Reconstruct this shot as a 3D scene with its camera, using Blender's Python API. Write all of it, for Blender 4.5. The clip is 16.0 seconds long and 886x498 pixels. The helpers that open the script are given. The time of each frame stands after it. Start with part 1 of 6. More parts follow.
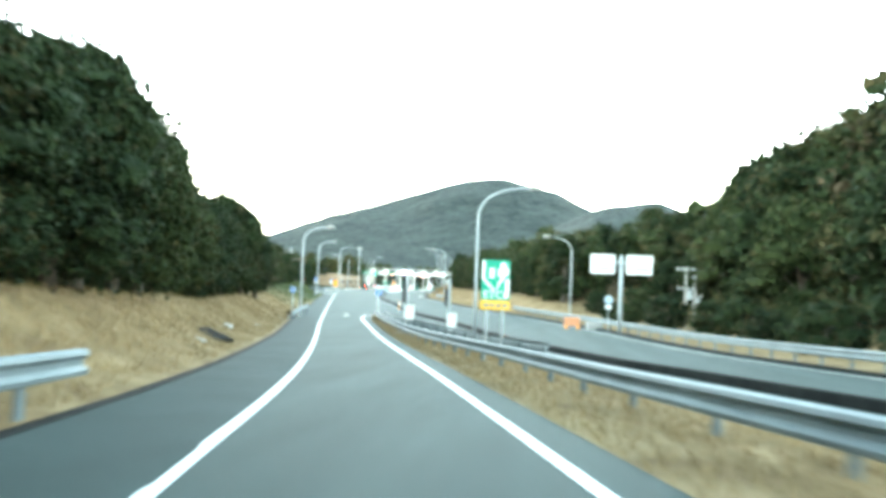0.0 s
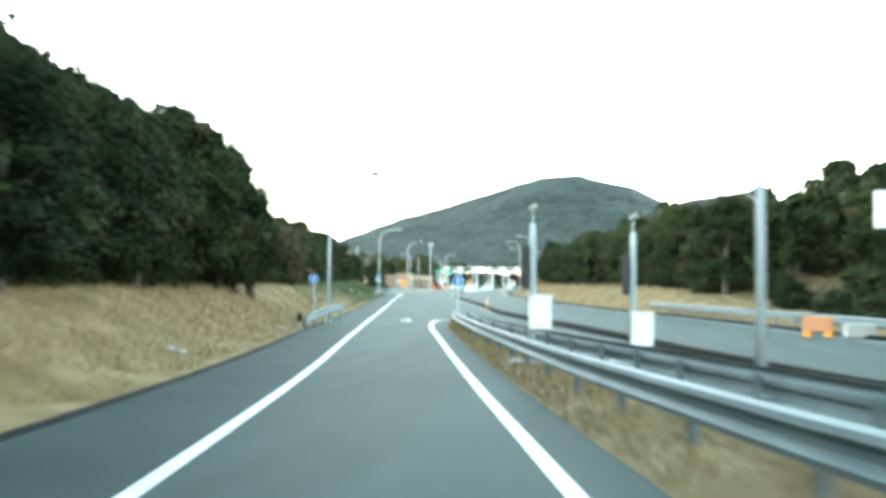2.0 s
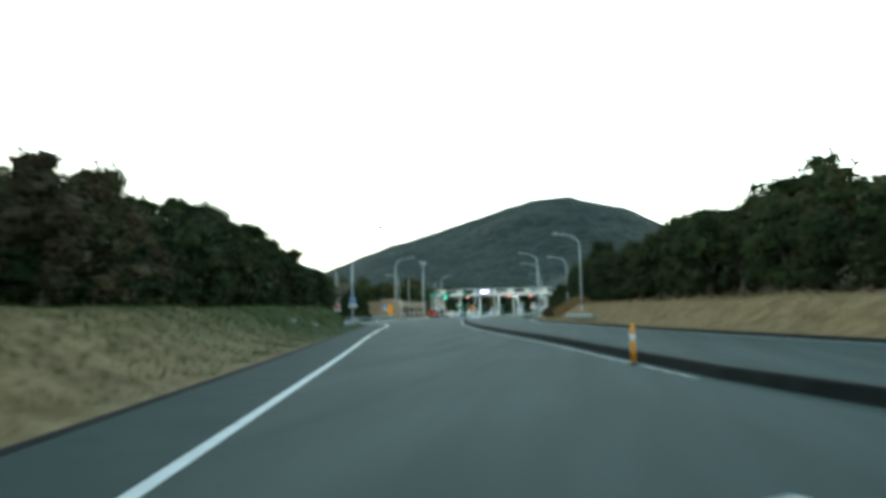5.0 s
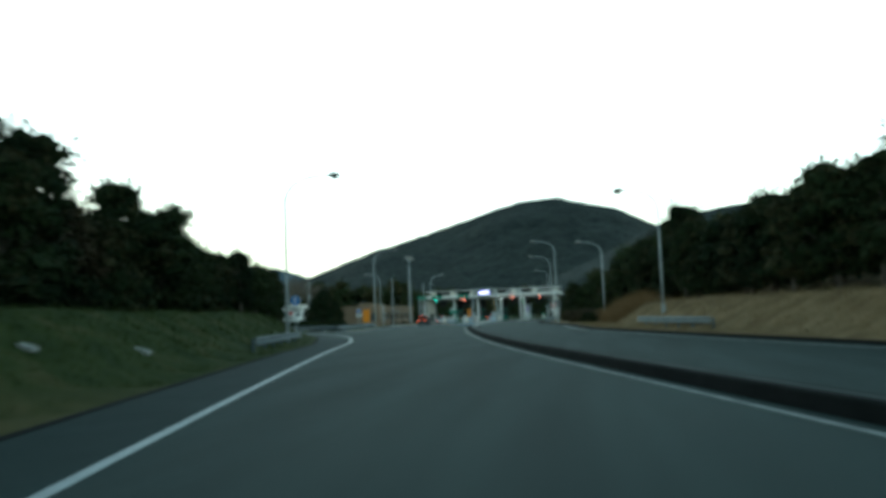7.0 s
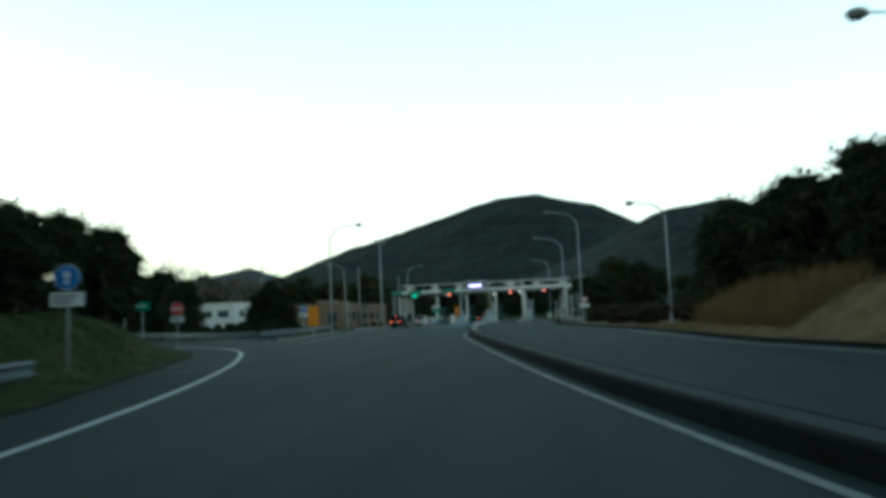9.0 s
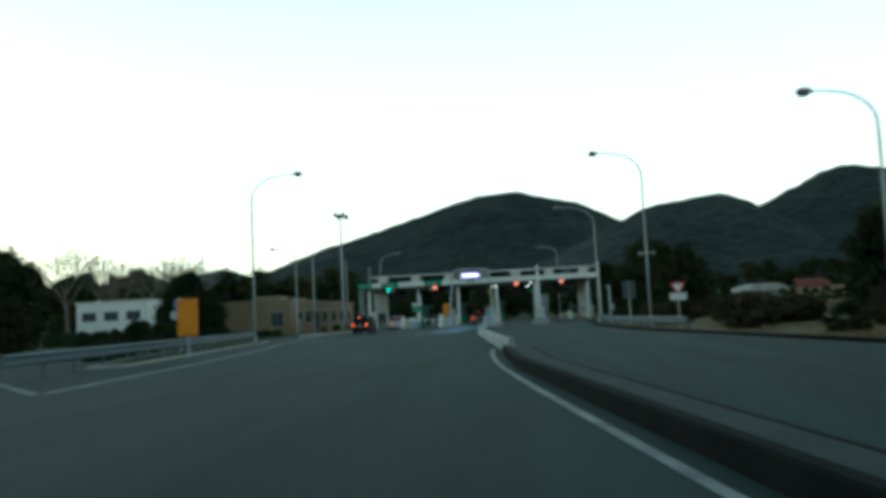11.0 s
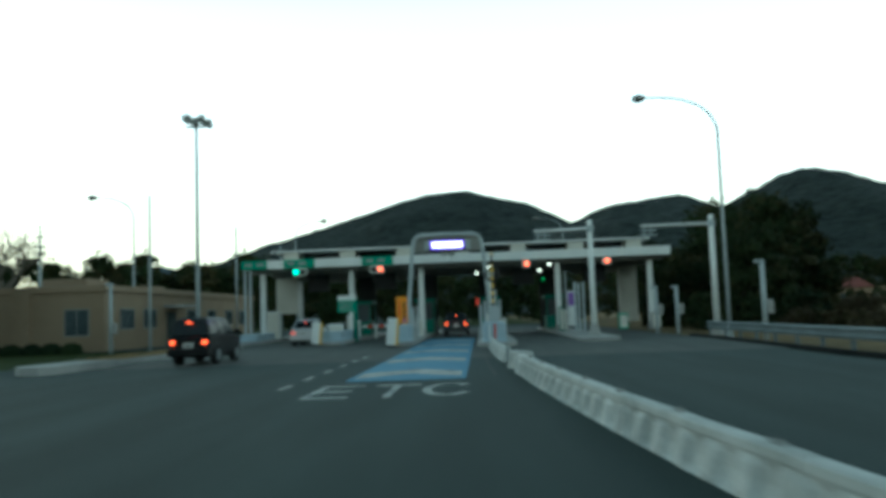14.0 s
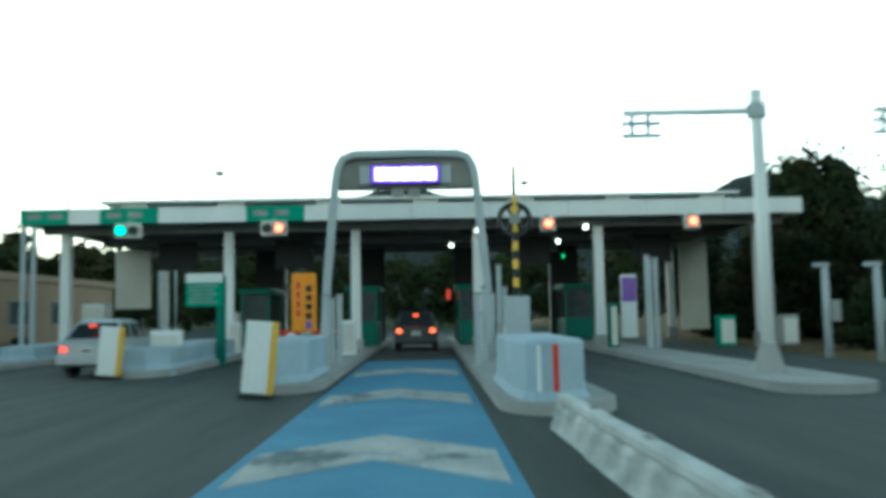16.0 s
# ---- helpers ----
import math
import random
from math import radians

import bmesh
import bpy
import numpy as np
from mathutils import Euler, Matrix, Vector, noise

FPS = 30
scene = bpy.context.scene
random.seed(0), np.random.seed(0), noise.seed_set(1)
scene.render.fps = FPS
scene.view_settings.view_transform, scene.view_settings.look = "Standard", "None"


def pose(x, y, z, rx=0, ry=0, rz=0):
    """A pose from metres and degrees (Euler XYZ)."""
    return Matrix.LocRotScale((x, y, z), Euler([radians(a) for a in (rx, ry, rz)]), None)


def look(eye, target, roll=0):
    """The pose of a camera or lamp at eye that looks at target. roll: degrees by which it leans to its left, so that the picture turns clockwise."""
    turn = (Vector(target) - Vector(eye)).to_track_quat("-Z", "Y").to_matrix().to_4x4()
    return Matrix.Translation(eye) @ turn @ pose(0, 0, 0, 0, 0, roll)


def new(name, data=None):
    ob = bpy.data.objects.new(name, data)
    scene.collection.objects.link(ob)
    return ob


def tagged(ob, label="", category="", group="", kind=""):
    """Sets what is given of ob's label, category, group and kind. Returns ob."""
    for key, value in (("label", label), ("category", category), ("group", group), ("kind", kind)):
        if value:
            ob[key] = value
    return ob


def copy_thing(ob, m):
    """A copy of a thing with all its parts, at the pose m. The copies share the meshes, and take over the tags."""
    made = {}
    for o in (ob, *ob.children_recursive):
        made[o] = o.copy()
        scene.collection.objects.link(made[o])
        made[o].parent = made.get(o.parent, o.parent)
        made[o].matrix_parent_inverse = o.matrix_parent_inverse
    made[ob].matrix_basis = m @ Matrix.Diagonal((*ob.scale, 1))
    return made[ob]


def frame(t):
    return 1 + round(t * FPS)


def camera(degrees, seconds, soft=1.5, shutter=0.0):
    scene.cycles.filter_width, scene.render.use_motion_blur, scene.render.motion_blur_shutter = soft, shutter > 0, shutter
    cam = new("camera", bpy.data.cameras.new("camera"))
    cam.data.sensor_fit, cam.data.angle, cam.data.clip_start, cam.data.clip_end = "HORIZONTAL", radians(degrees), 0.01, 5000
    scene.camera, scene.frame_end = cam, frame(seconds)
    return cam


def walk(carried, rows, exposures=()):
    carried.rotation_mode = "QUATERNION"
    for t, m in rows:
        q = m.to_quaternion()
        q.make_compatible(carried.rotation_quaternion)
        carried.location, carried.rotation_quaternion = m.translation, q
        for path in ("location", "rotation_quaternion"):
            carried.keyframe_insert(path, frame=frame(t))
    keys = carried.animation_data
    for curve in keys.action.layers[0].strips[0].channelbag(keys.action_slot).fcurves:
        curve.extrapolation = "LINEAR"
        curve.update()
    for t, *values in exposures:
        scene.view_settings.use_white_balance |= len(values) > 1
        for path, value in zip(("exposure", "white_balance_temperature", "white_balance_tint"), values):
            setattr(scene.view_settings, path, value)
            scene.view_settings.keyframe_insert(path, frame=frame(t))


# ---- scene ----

# The eye's path: seconds, eye, target, roll
PATH = [
    (0, (-2.292, 20.087, 3.249), (-2.514, 22.073, 3.329), 2.1),
    (0.5, (-3.378, 26.77, 2.939), (-3.656, 28.748, 3.028), 1.6),
    (1, (-4.562, 33.423, 2.631), (-4.885, 35.394, 2.719), 1.3),
    (1.5, (-6.074, 39.976, 2.34), (-6.435, 41.941, 2.423), 1.2),
    (2, (-7.661, 46.687, 2.059), (-8.061, 48.644, 2.141), 0.7),
    (2.5, (-9.448, 53.344, 1.817), (-9.853, 55.3, 1.917), 0.6),
    (3, (-11.081, 59.618, 1.624), (-11.483, 61.574, 1.74), 0.3),
    (3.5, (-12.459, 65.13, 1.496), (-12.851, 67.087, 1.625), 0.3),
    (4, (-13.98, 71.017, 1.415), (-14.366, 72.975, 1.556), -0.1),
    (6.5, (-22.057, 108.12, 1.286), (-22.402, 110.083, 1.452), -2.4),
    (7, (-23.768, 115.964, 1.278), (-24.102, 117.929, 1.447), -2.2),
    (7.5, (-25.35, 123.645, 1.278), (-25.66, 125.614, 1.445), -2.1),
    (8, (-26.859, 131.408, 1.286), (-27.15, 133.38, 1.453), -2.6),
    (8.5, (-28.411, 139.23, 1.299), (-28.692, 141.202, 1.472), -2.4),
    (9, (-29.72, 146.905, 1.295), (-29.995, 148.879, 1.461), -2.5),
    (9.5, (-30.985, 155.06, 1.279), (-31.25, 157.035, 1.442), -2.6),
    (10, (-32.309, 162.791, 1.273), (-32.558, 164.769, 1.437), -2.5),
    (12.5, (-37.669, 198.437, 1.309), (-37.837, 200.423, 1.475), -2.4),
    (13, (-38.571, 205.32, 1.34), (-38.714, 207.307, 1.516), -1.7),
    (13.5, (-39.197, 211.834, 1.376), (-39.313, 213.823, 1.548), -2.2),
    (14, (-39.796, 218.07, 1.404), (-39.882, 220.061, 1.569), -2.0),
    (14.5, (-40.253, 224.298, 1.417), (-40.309, 226.29, 1.577), -1.6),
    (15, (-40.61, 230.118, 1.421), (-40.636, 232.111, 1.579), -1.3),
    (16, (-40.948, 241.454, 1.422), (-40.909, 243.447, 1.583), -1.1),
]
cam = camera(58.0, 16.0, soft=4.3, shutter=0.6)
walk(cam, [(t, look(eye, target, roll)) for t, eye, target, roll in PATH],
     exposures=((0.0, 1.51, 5950, 0), (1.0, 1.26, 5950, 0), (2.0, 1.21, 5950, 0), (3.0, 1.06, 5950, 0), (4.0, 0.44, 5900, -1), (5.3, -0.81, 5650, -7), (6.4, -1.31, 5400, -12), (7.5, -2.01, 5350, -13), (8.5, -2.26, 5350, -13), (9.5, -2.26, 5350, -13), (12.5, -2.06, 5350, -13), (14.5, -1.91, 5350, -13), (16.0, -1.31, 5400, -11)))

# ---------------------------------------------------------------- light
world = bpy.data.worlds.new("dusk_sky")
scene.world = world
world.use_nodes = True
wn, wl = world.node_tree.nodes, world.node_tree.links
wn.clear()
w_out = wn.new("ShaderNodeOutputWorld")
sky = wn.new("ShaderNodeTexSky")
sky.sky_type, sky.sun_disc = "NISHITA", False
sky.sun_elevation, sky.sun_rotation = radians(7), radians(-50)
sky.dust_density, sky.air_density = 3.0, 1.0
w_sky = wn.new("ShaderNodeBackground")
w_sky.inputs["Strength"].default_value = 0.06
wl.new(sky.outputs["Color"], w_sky.inputs["Color"])
# a thin bright veil of cloud over the whole sky, warmer low down, cooler overhead
w_co = wn.new("ShaderNodeTexCoord")
w_sep = wn.new("ShaderNodeSeparateXYZ")
wl.new(w_co.outputs["Generated"], w_sep.inputs[0])
w_ramp = wn.new("ShaderNodeValToRGB")
w_stops = [(0.0, (1.0, 0.88, 0.60)), (0.10, (1.0, 0.95, 0.74)), (0.22, (0.97, 1.0, 0.98)), (0.36, (0.80, 0.93, 0.95)), (0.52, (0.24, 0.31, 0.33)), (0.75, (0.09, 0.13, 0.15)), (1.0, (0.05, 0.08, 0.10))]
w_ramp.color_ramp.elements[0].position, w_ramp.color_ramp.elements[0].color = 0.0, (*w_stops[0][1], 1)
w_ramp.color_ramp.elements[1].position, w_ramp.color_ramp.elements[1].color = 1.0, (*w_stops[-1][1], 1)
for w_pos, w_col in w_stops[1:-1]:
    w_ramp.color_ramp.elements.new(w_pos).color = (*w_col, 1)
wl.new(w_sep.outputs["Z"], w_ramp.inputs["Fac"])
w_veil = wn.new("ShaderNodeBackground")
# the veil is brightest on the side of the sunset, ahead
w_side = wn.new("ShaderNodeMapRange")
w_side.inputs["From Min"].default_value, w_side.inputs["From Max"].default_value = -0.8, 0.9
w_side.inputs["To Min"].default_value, w_side.inputs["To Max"].default_value = 3.9, 6.1
wl.new(w_sep.outputs["Y"], w_side.inputs["Value"])
wl.new(w_side.outputs["Result"], w_veil.inputs["Strength"])
wl.new(w_ramp.outputs["Color"], w_veil.inputs["Color"])
w_add = wn.new("ShaderNodeAddShader")
wl.new(w_sky.outputs[0], w_add.inputs[0])
wl.new(w_veil.outputs[0], w_add.inputs[1])
wl.new(w_add.outputs[0], w_out.inputs["Surface"])
sun_data = bpy.data.lights.new("sun", "SUN")
sun_data.energy, sun_data.angle, sun_data.color = 0.5, radians(15), (1.0, 0.9, 0.76)
sun = new("sun", sun_data)
sun.matrix_world = look((0, 0, 50), (0 + 50 * math.sin(radians(50)) * 1.0, -50 * math.cos(radians(50)), 42))


# ---------------------------------------------------------------- materials
def mat(name, a, b=None, rough=0.7, metal=0.0, scale=6.0, fine=60.0, bump=0.15, spec=0.4, spread=(0.35, 0.65), each=0.0):
    """A surface whose colour wanders between a and b at two scales, with fine relief."""
    m = bpy.data.materials.new(name)
    m.use_nodes = True
    n, l = m.node_tree.nodes, m.node_tree.links
    p = n["Principled BSDF"]
    p.inputs["Roughness"].default_value, p.inputs["Metallic"].default_value = rough, metal
    p.inputs["Specular IOR Level"].default_value = spec
    b = b or tuple(v * 0.75 for v in a)
    co = n.new("ShaderNodeTexCoord")
    big, small = n.new("ShaderNodeTexNoise"), n.new("ShaderNodeTexNoise")
    big.inputs["Scale"].default_value, big.inputs["Detail"].default_value = scale, 5
    small.inputs["Scale"].default_value, small.inputs["Detail"].default_value = fine, 3
    geo = n.new("ShaderNodeNewGeometry")
    l.new(geo.outputs["Position"], big.inputs["Vector"])
    l.new(geo.outputs["Position"], small.inputs["Vector"])
    mix = n.new("ShaderNodeMath")
    mix.operation = "MULTIPLY_ADD"
    mix.inputs[1].default_value = 0.35
    l.new(small.outputs["Fac"], mix.inputs[0])
    sc = n.new("ShaderNodeMath")
    sc.operation = "MULTIPLY"
    sc.inputs[1].default_value = 0.65
    l.new(big.outputs["Fac"], sc.inputs[0])
    l.new(sc.outputs[0], mix.inputs[2])
    level = mix.outputs[0]
    if each:
        own = n.new("ShaderNodeObjectInfo")
        tone = n.new("ShaderNodeMath")
        tone.operation = "MULTIPLY_ADD"
        tone.inputs[1].default_value = each
        l.new(own.outputs["Random"], tone.inputs[0])
        l.new(level, tone.inputs[2])
        level = tone.outputs[0]
    ramp = n.new("ShaderNodeValToRGB")
    ramp.color_ramp.elements[0].position, ramp.color_ramp.elements[1].position = spread
    ramp.color_ramp.elements[0].color, ramp.color_ramp.elements[1].color = (*a, 1), (*b, 1)
    l.new(level, ramp.inputs["Fac"])
    l.new(ramp.outputs["Color"], p.inputs["Base Color"])
    bm_ = n.new("ShaderNodeBump")
    bm_.inputs["Strength"].default_value, bm_.inputs["Distance"].default_value = bump, 0.02
    l.new(small.outputs["Fac"], bm_.inputs["Height"])
    l.new(bm_.outputs["Normal"], p.inputs["Normal"])
    return m


def glow(name, colour, strength):
    m = bpy.data.materials.new(name)
    m.use_nodes = True
    p = m.node_tree.nodes["Principled BSDF"]
    p.inputs["Base Color"].default_value = (*colour, 1)
    p.inputs["Emission Color"].default_value, p.inputs["Emission Strength"].default_value = (*colour, 1), strength
    p.inputs["Roughness"].default_value = 0.3
    return m


M_asphalt = mat("asphalt", (0.014, 0.030, 0.027), (0.034, 0.057, 0.053), 0.85, scale=0.25, fine=90, bump=0.3, spec=0.25)
# near-black of tar; on the median kerb it holds the face's shade
M_tar_shade = mat("tar_and_kerb_shade", (0.005, 0.006, 0.006), (0.014, 0.015, 0.014), 0.92, scale=1.5, fine=50, bump=0.4, spec=0.1)
M_shoulder = mat("shoulder_asphalt", (0.014, 0.029, 0.027), (0.026, 0.045, 0.043), 0.88, scale=0.6, fine=90, bump=0.3, spec=0.2)
M_strip = mat("median_strip", (0.026, 0.040, 0.038), (0.060, 0.074, 0.070), 0.85, scale=0.7, fine=60, bump=0.3, spec=0.2)
M_concrete = mat("concrete", (0.30, 0.30, 0.28), (0.42, 0.41, 0.38), 0.85, scale=0.8, fine=30, bump=0.3)
M_slab = mat("concrete_pavement", (0.034, 0.042, 0.038), (0.077, 0.086, 0.074), 0.85, scale=0.35, fine=45, bump=0.3)
M_line = mat("road_paint", (0.42, 0.44, 0.44), (0.60, 0.62, 0.62), 0.6, scale=3, fine=60, bump=0.2)
M_line_worn = mat("worn_road_paint", (0.13, 0.14, 0.14), (0.42, 0.42, 0.40), 0.75, scale=1.6, fine=12, bump=0.2)
M_chevron = mat("worn_pale_paint", (0.26, 0.28, 0.26), (0.56, 0.56, 0.52), 0.75, scale=1.2, fine=9, bump=0.2)


def flake(material, bare, scale, low, high):
    """Let paint flake off in ragged patches that show the bare surface."""
    nt = material.node_tree
    bsdf = [n for n in nt.nodes if n.type == 'BSDF_PRINCIPLED'][0]
    old = bsdf.inputs["Base Color"].links[0].from_socket
    co = nt.nodes.new("ShaderNodeTexCoord")
    no = nt.nodes.new("ShaderNodeTexNoise")
    no.inputs["Scale"].default_value = scale
    no.inputs["Detail"].default_value = 8
    no.inputs["Roughness"].default_value = 0.7
    ra = nt.nodes.new("ShaderNodeMapRange")
    ra.inputs["From Min"].default_value = low
    ra.inputs["From Max"].default_value = high
    mx = nt.nodes.new("ShaderNodeMixRGB")
    mx.inputs[2].default_value = (*bare, 1)
    nt.links.new(co.outputs["Object"], no.inputs["Vector"])
    nt.links.new(no.outputs["Fac"], ra.inputs["Value"])
    nt.links.new(ra.outputs["Result"], mx.inputs[0])
    nt.links.new(old, mx.inputs[1])
    nt.links.new(mx.outputs[0], bsdf.inputs["Base Color"])


flake(M_chevron, (0.10, 0.13, 0.14), 1.1, 0.53, 0.6)
M_blue = mat("blue_road_paint", (0.045, 0.19, 0.32), (0.085, 0.27, 0.40), 0.7, scale=0.9, fine=40, bump=0.2)
M_galv = mat("galvanised_steel", (0.108, 0.138, 0.150), (0.172, 0.208, 0.220), 0.64, metal=0.25, scale=1.2, fine=20, bump=0.05)
M_pole = mat("grey_painted_pole", (0.36, 0.40, 0.41), (0.48, 0.52, 0.52), 0.5, scale=0.8, fine=15, bump=0.05)
M_white = mat("white_paint", (0.74, 0.75, 0.72), (0.84, 0.84, 0.81), 0.5, scale=0.7, fine=12, bump=0.05)
M_cream = mat("cream_panel", (0.60, 0.58, 0.50), (0.72, 0.70, 0.62), 0.6, scale=0.5, fine=8, bump=0.05)
M_greypaint = mat("grey_blue_paint", (0.30, 0.39, 0.45), (0.42, 0.51, 0.56), 0.6, scale=0.9, fine=20, bump=0.1)
M_greyhood = mat("grey_hood", (0.22, 0.22, 0.20), (0.32, 0.31, 0.28), 0.6, scale=0.9, fine=20, bump=0.05)
# near-black for dark fittings, and for canopy shade put into the colour
M_dark = mat("dark_and_canopy_shade", (0.015, 0.017, 0.018), (0.035, 0.037, 0.037), 0.6, scale=0.8, fine=12, bump=0.05)
M_green = mat("sign_green", (0.0, 0.26, 0.15), (0.01, 0.32, 0.19), 0.45, scale=0.8, fine=15, bump=0.02)
M_green_dark = mat("booth_green", (0.0, 0.13, 0.085), (0.01, 0.17, 0.11), 0.5, scale=0.8, fine=15, bump=0.02)
M_signblue = mat("sign_blue", (0.01, 0.14, 0.50), (0.02, 0.19, 0.58), 0.45, scale=0.8, fine=15, bump=0.02)
M_orange = mat("orange_panel", (0.80, 0.26, 0.0), (0.86, 0.34, 0.01), 0.5, scale=0.8, fine=15, bump=0.02)
M_yellow = mat("yellow_paint", (0.75, 0.42, 0.02), (0.82, 0.52, 0.05), 0.5, scale=0.9, fine=15, bump=0.02)
M_red = mat("red_paint", (0.60, 0.03, 0.02), (0.70, 0.06, 0.03), 0.5, scale=0.9, fine=15, bump=0.02)
M_purple = mat("purple_panel", (0.20, 0.09, 0.38), (0.26, 0.13, 0.46), 0.5, scale=0.9, fine=15, bump=0.02)
M_black = mat("black_paint", (0.010, 0.011, 0.012), (0.018, 0.019, 0.020), 0.45, scale=0.9, fine=15, bump=0.02)
M_beige = mat("beige_render", (0.235, 0.170, 0.108), (0.305, 0.226, 0.148), 0.9, scale=0.4, fine=12, bump=0.2)
M_roofgrey = mat("roof_sheet", (0.14, 0.15, 0.15), (0.2, 0.21, 0.21), 0.7, scale=0.5, fine=10, bump=0.1)
M_barrier = mat("white_barrier_plastic", (0.34, 0.36, 0.34), (0.62, 0.63, 0.60), 0.65, scale=1.3, fine=9, bump=0.15)


def leafy(name, a, b, sizes, bump, reach, each=0.22):
    """Foliage: leaf-sized specks, clump-sized patches and a slow drift of tone."""
    m = bpy.data.materials.new(name)
    m.use_nodes = True
    n, l = m.node_tree.nodes, m.node_tree.links
    p = n["Principled BSDF"]
    p.inputs["Roughness"].default_value, p.inputs["Specular IOR Level"].default_value = 0.85, 0.12
    geo, own = n.new("ShaderNodeNewGeometry"), n.new("ShaderNodeObjectInfo")
    level = None
    for scale, weight in zip(sizes, (0.30, 0.30, 0.40)):
        q, w = n.new("ShaderNodeTexNoise"), n.new("ShaderNodeMath")
        q.inputs["Scale"].default_value, q.inputs["Detail"].default_value = scale, 3
        l.new(geo.outputs["Position"], q.inputs["Vector"])
        w.operation, w.inputs[1].default_value = "MULTIPLY_ADD", weight
        l.new(q.outputs["Fac"], w.inputs[0])
        if level:
            l.new(level, w.inputs[2])
        else:
            w.inputs[2].default_value = -each / 2
        level = w.outputs[0]
    tone = n.new("ShaderNodeMath")
    tone.operation, tone.inputs[1].default_value = "MULTIPLY_ADD", each
    l.new(own.outputs["Random"], tone.inputs[0])
    l.new(level, tone.inputs[2])
    ramp = n.new("ShaderNodeValToRGB")
    ramp.color_ramp.elements[0].position, ramp.color_ramp.elements[1].position = 0.36, 0.68
    ramp.color_ramp.elements[0].color, ramp.color_ramp.elements[1].color = (*a, 1), (*b, 1)
    l.new(tone.outputs[0], ramp.inputs["Fac"])
    l.new(ramp.outputs["Color"], p.inputs["Base Color"])
    bm_ = n.new("ShaderNodeBump")
    bm_.inputs["Strength"].default_value, bm_.inputs["Distance"].default_value = bump, reach
    l.new(q.outputs["Fac"], bm_.inputs["Height"])
    l.new(bm_.outputs["Normal"], p.inputs["Normal"])
    return m


M_leaf = [leafy("foliage_" + n_, a_, b_, (0.35, 2.2, 9.0), 1.0, 0.15) for n_, a_, b_ in (
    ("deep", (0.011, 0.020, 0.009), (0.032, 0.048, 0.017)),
    ("mid", (0.014, 0.025, 0.010), (0.046, 0.060, 0.021)),
    ("olive", (0.026, 0.029, 0.012), (0.074, 0.066, 0.028)),
    ("russet", (0.038, 0.031, 0.018), (0.100, 0.077, 0.043)))]
M_bark = mat("bark", (0.05, 0.04, 0.03), (0.10, 0.085, 0.065), 0.9, scale=3, fine=30, bump=0.5)
M_twig = mat("bare_twigs", (0.12, 0.10, 0.08), (0.2, 0.17, 0.14), 0.9, scale=3, fine=30, bump=0.2)
# some grey-blue haze is mixed into this woodland colour
M_hill = leafy("haze_toned_woods", (0.015, 0.022, 0.021), (0.058, 0.069, 0.061), (0.012, 0.045, 0.14), 1.0, 5.0, 0.0)
# distance haze is painted into this pale blue base colour
M_hillfar = mat("haze_painted_far_hill", (0.085, 0.119, 0.145), (0.111, 0.145, 0.162), 0.95, scale=0.02, fine=0.2, bump=0.0, spec=0.1)
M_carblack = mat("black_car_paint", (0.004, 0.005, 0.006), (0.006, 0.007, 0.008), 0.42, scale=0.5, fine=4, bump=0.0, spec=0.22)
M_carsilver = mat("silver_car_paint", (0.50, 0.51, 0.51), (0.58, 0.59, 0.59), 0.3, metal=0.4, scale=0.5, fine=4, bump=0.0)
M_cardark = mat("dark_grey_car_paint", (0.04, 0.042, 0.045), (0.055, 0.057, 0.06), 0.25, scale=0.5, fine=4, bump=0.0, spec=0.6)
M_glass = mat("dark_car_glass", (0.006, 0.009, 0.010), (0.012, 0.016, 0.018), 0.12, scale=0.5, fine=4, bump=0.0, spec=0.35)
M_winglass = mat("window_glass", (0.05, 0.065, 0.07), (0.09, 0.11, 0.115), 0.1, scale=0.5, fine=4, bump=0.0, spec=0.6)
M_tyre = mat("tyre_rubber", (0.012, 0.012, 0.012), (0.02, 0.02, 0.02), 0.85, scale=5, fine=40, bump=0.2)
M_plate = mat("number_plate_white", (0.65, 0.66, 0.62), (0.75, 0.75, 0.72), 0.5, scale=2, fine=20, bump=0.0)
M_brake = glow("brake_light", (1.0, 0.09, 0.025), 15.0)
M_tail = glow("tail_light", (1.0, 0.07, 0.04), 5.0)
M_siggreen = glow("green_signal_light", (0.04, 1.0, 0.62), 10.0)
M_sigred = glow("red_signal_light", (1.0, 0.13, 0.06), 17.0)
M_led = glow("led_board_light", (0.80, 0.72, 1.0), 14.0)
M_ledrim = glow("led_board_rim_light", (0.16, 0.05, 0.80), 5.0)
M_lampwhite = glow("white_lamp_light", (1.0, 0.97, 0.82), 16.0)


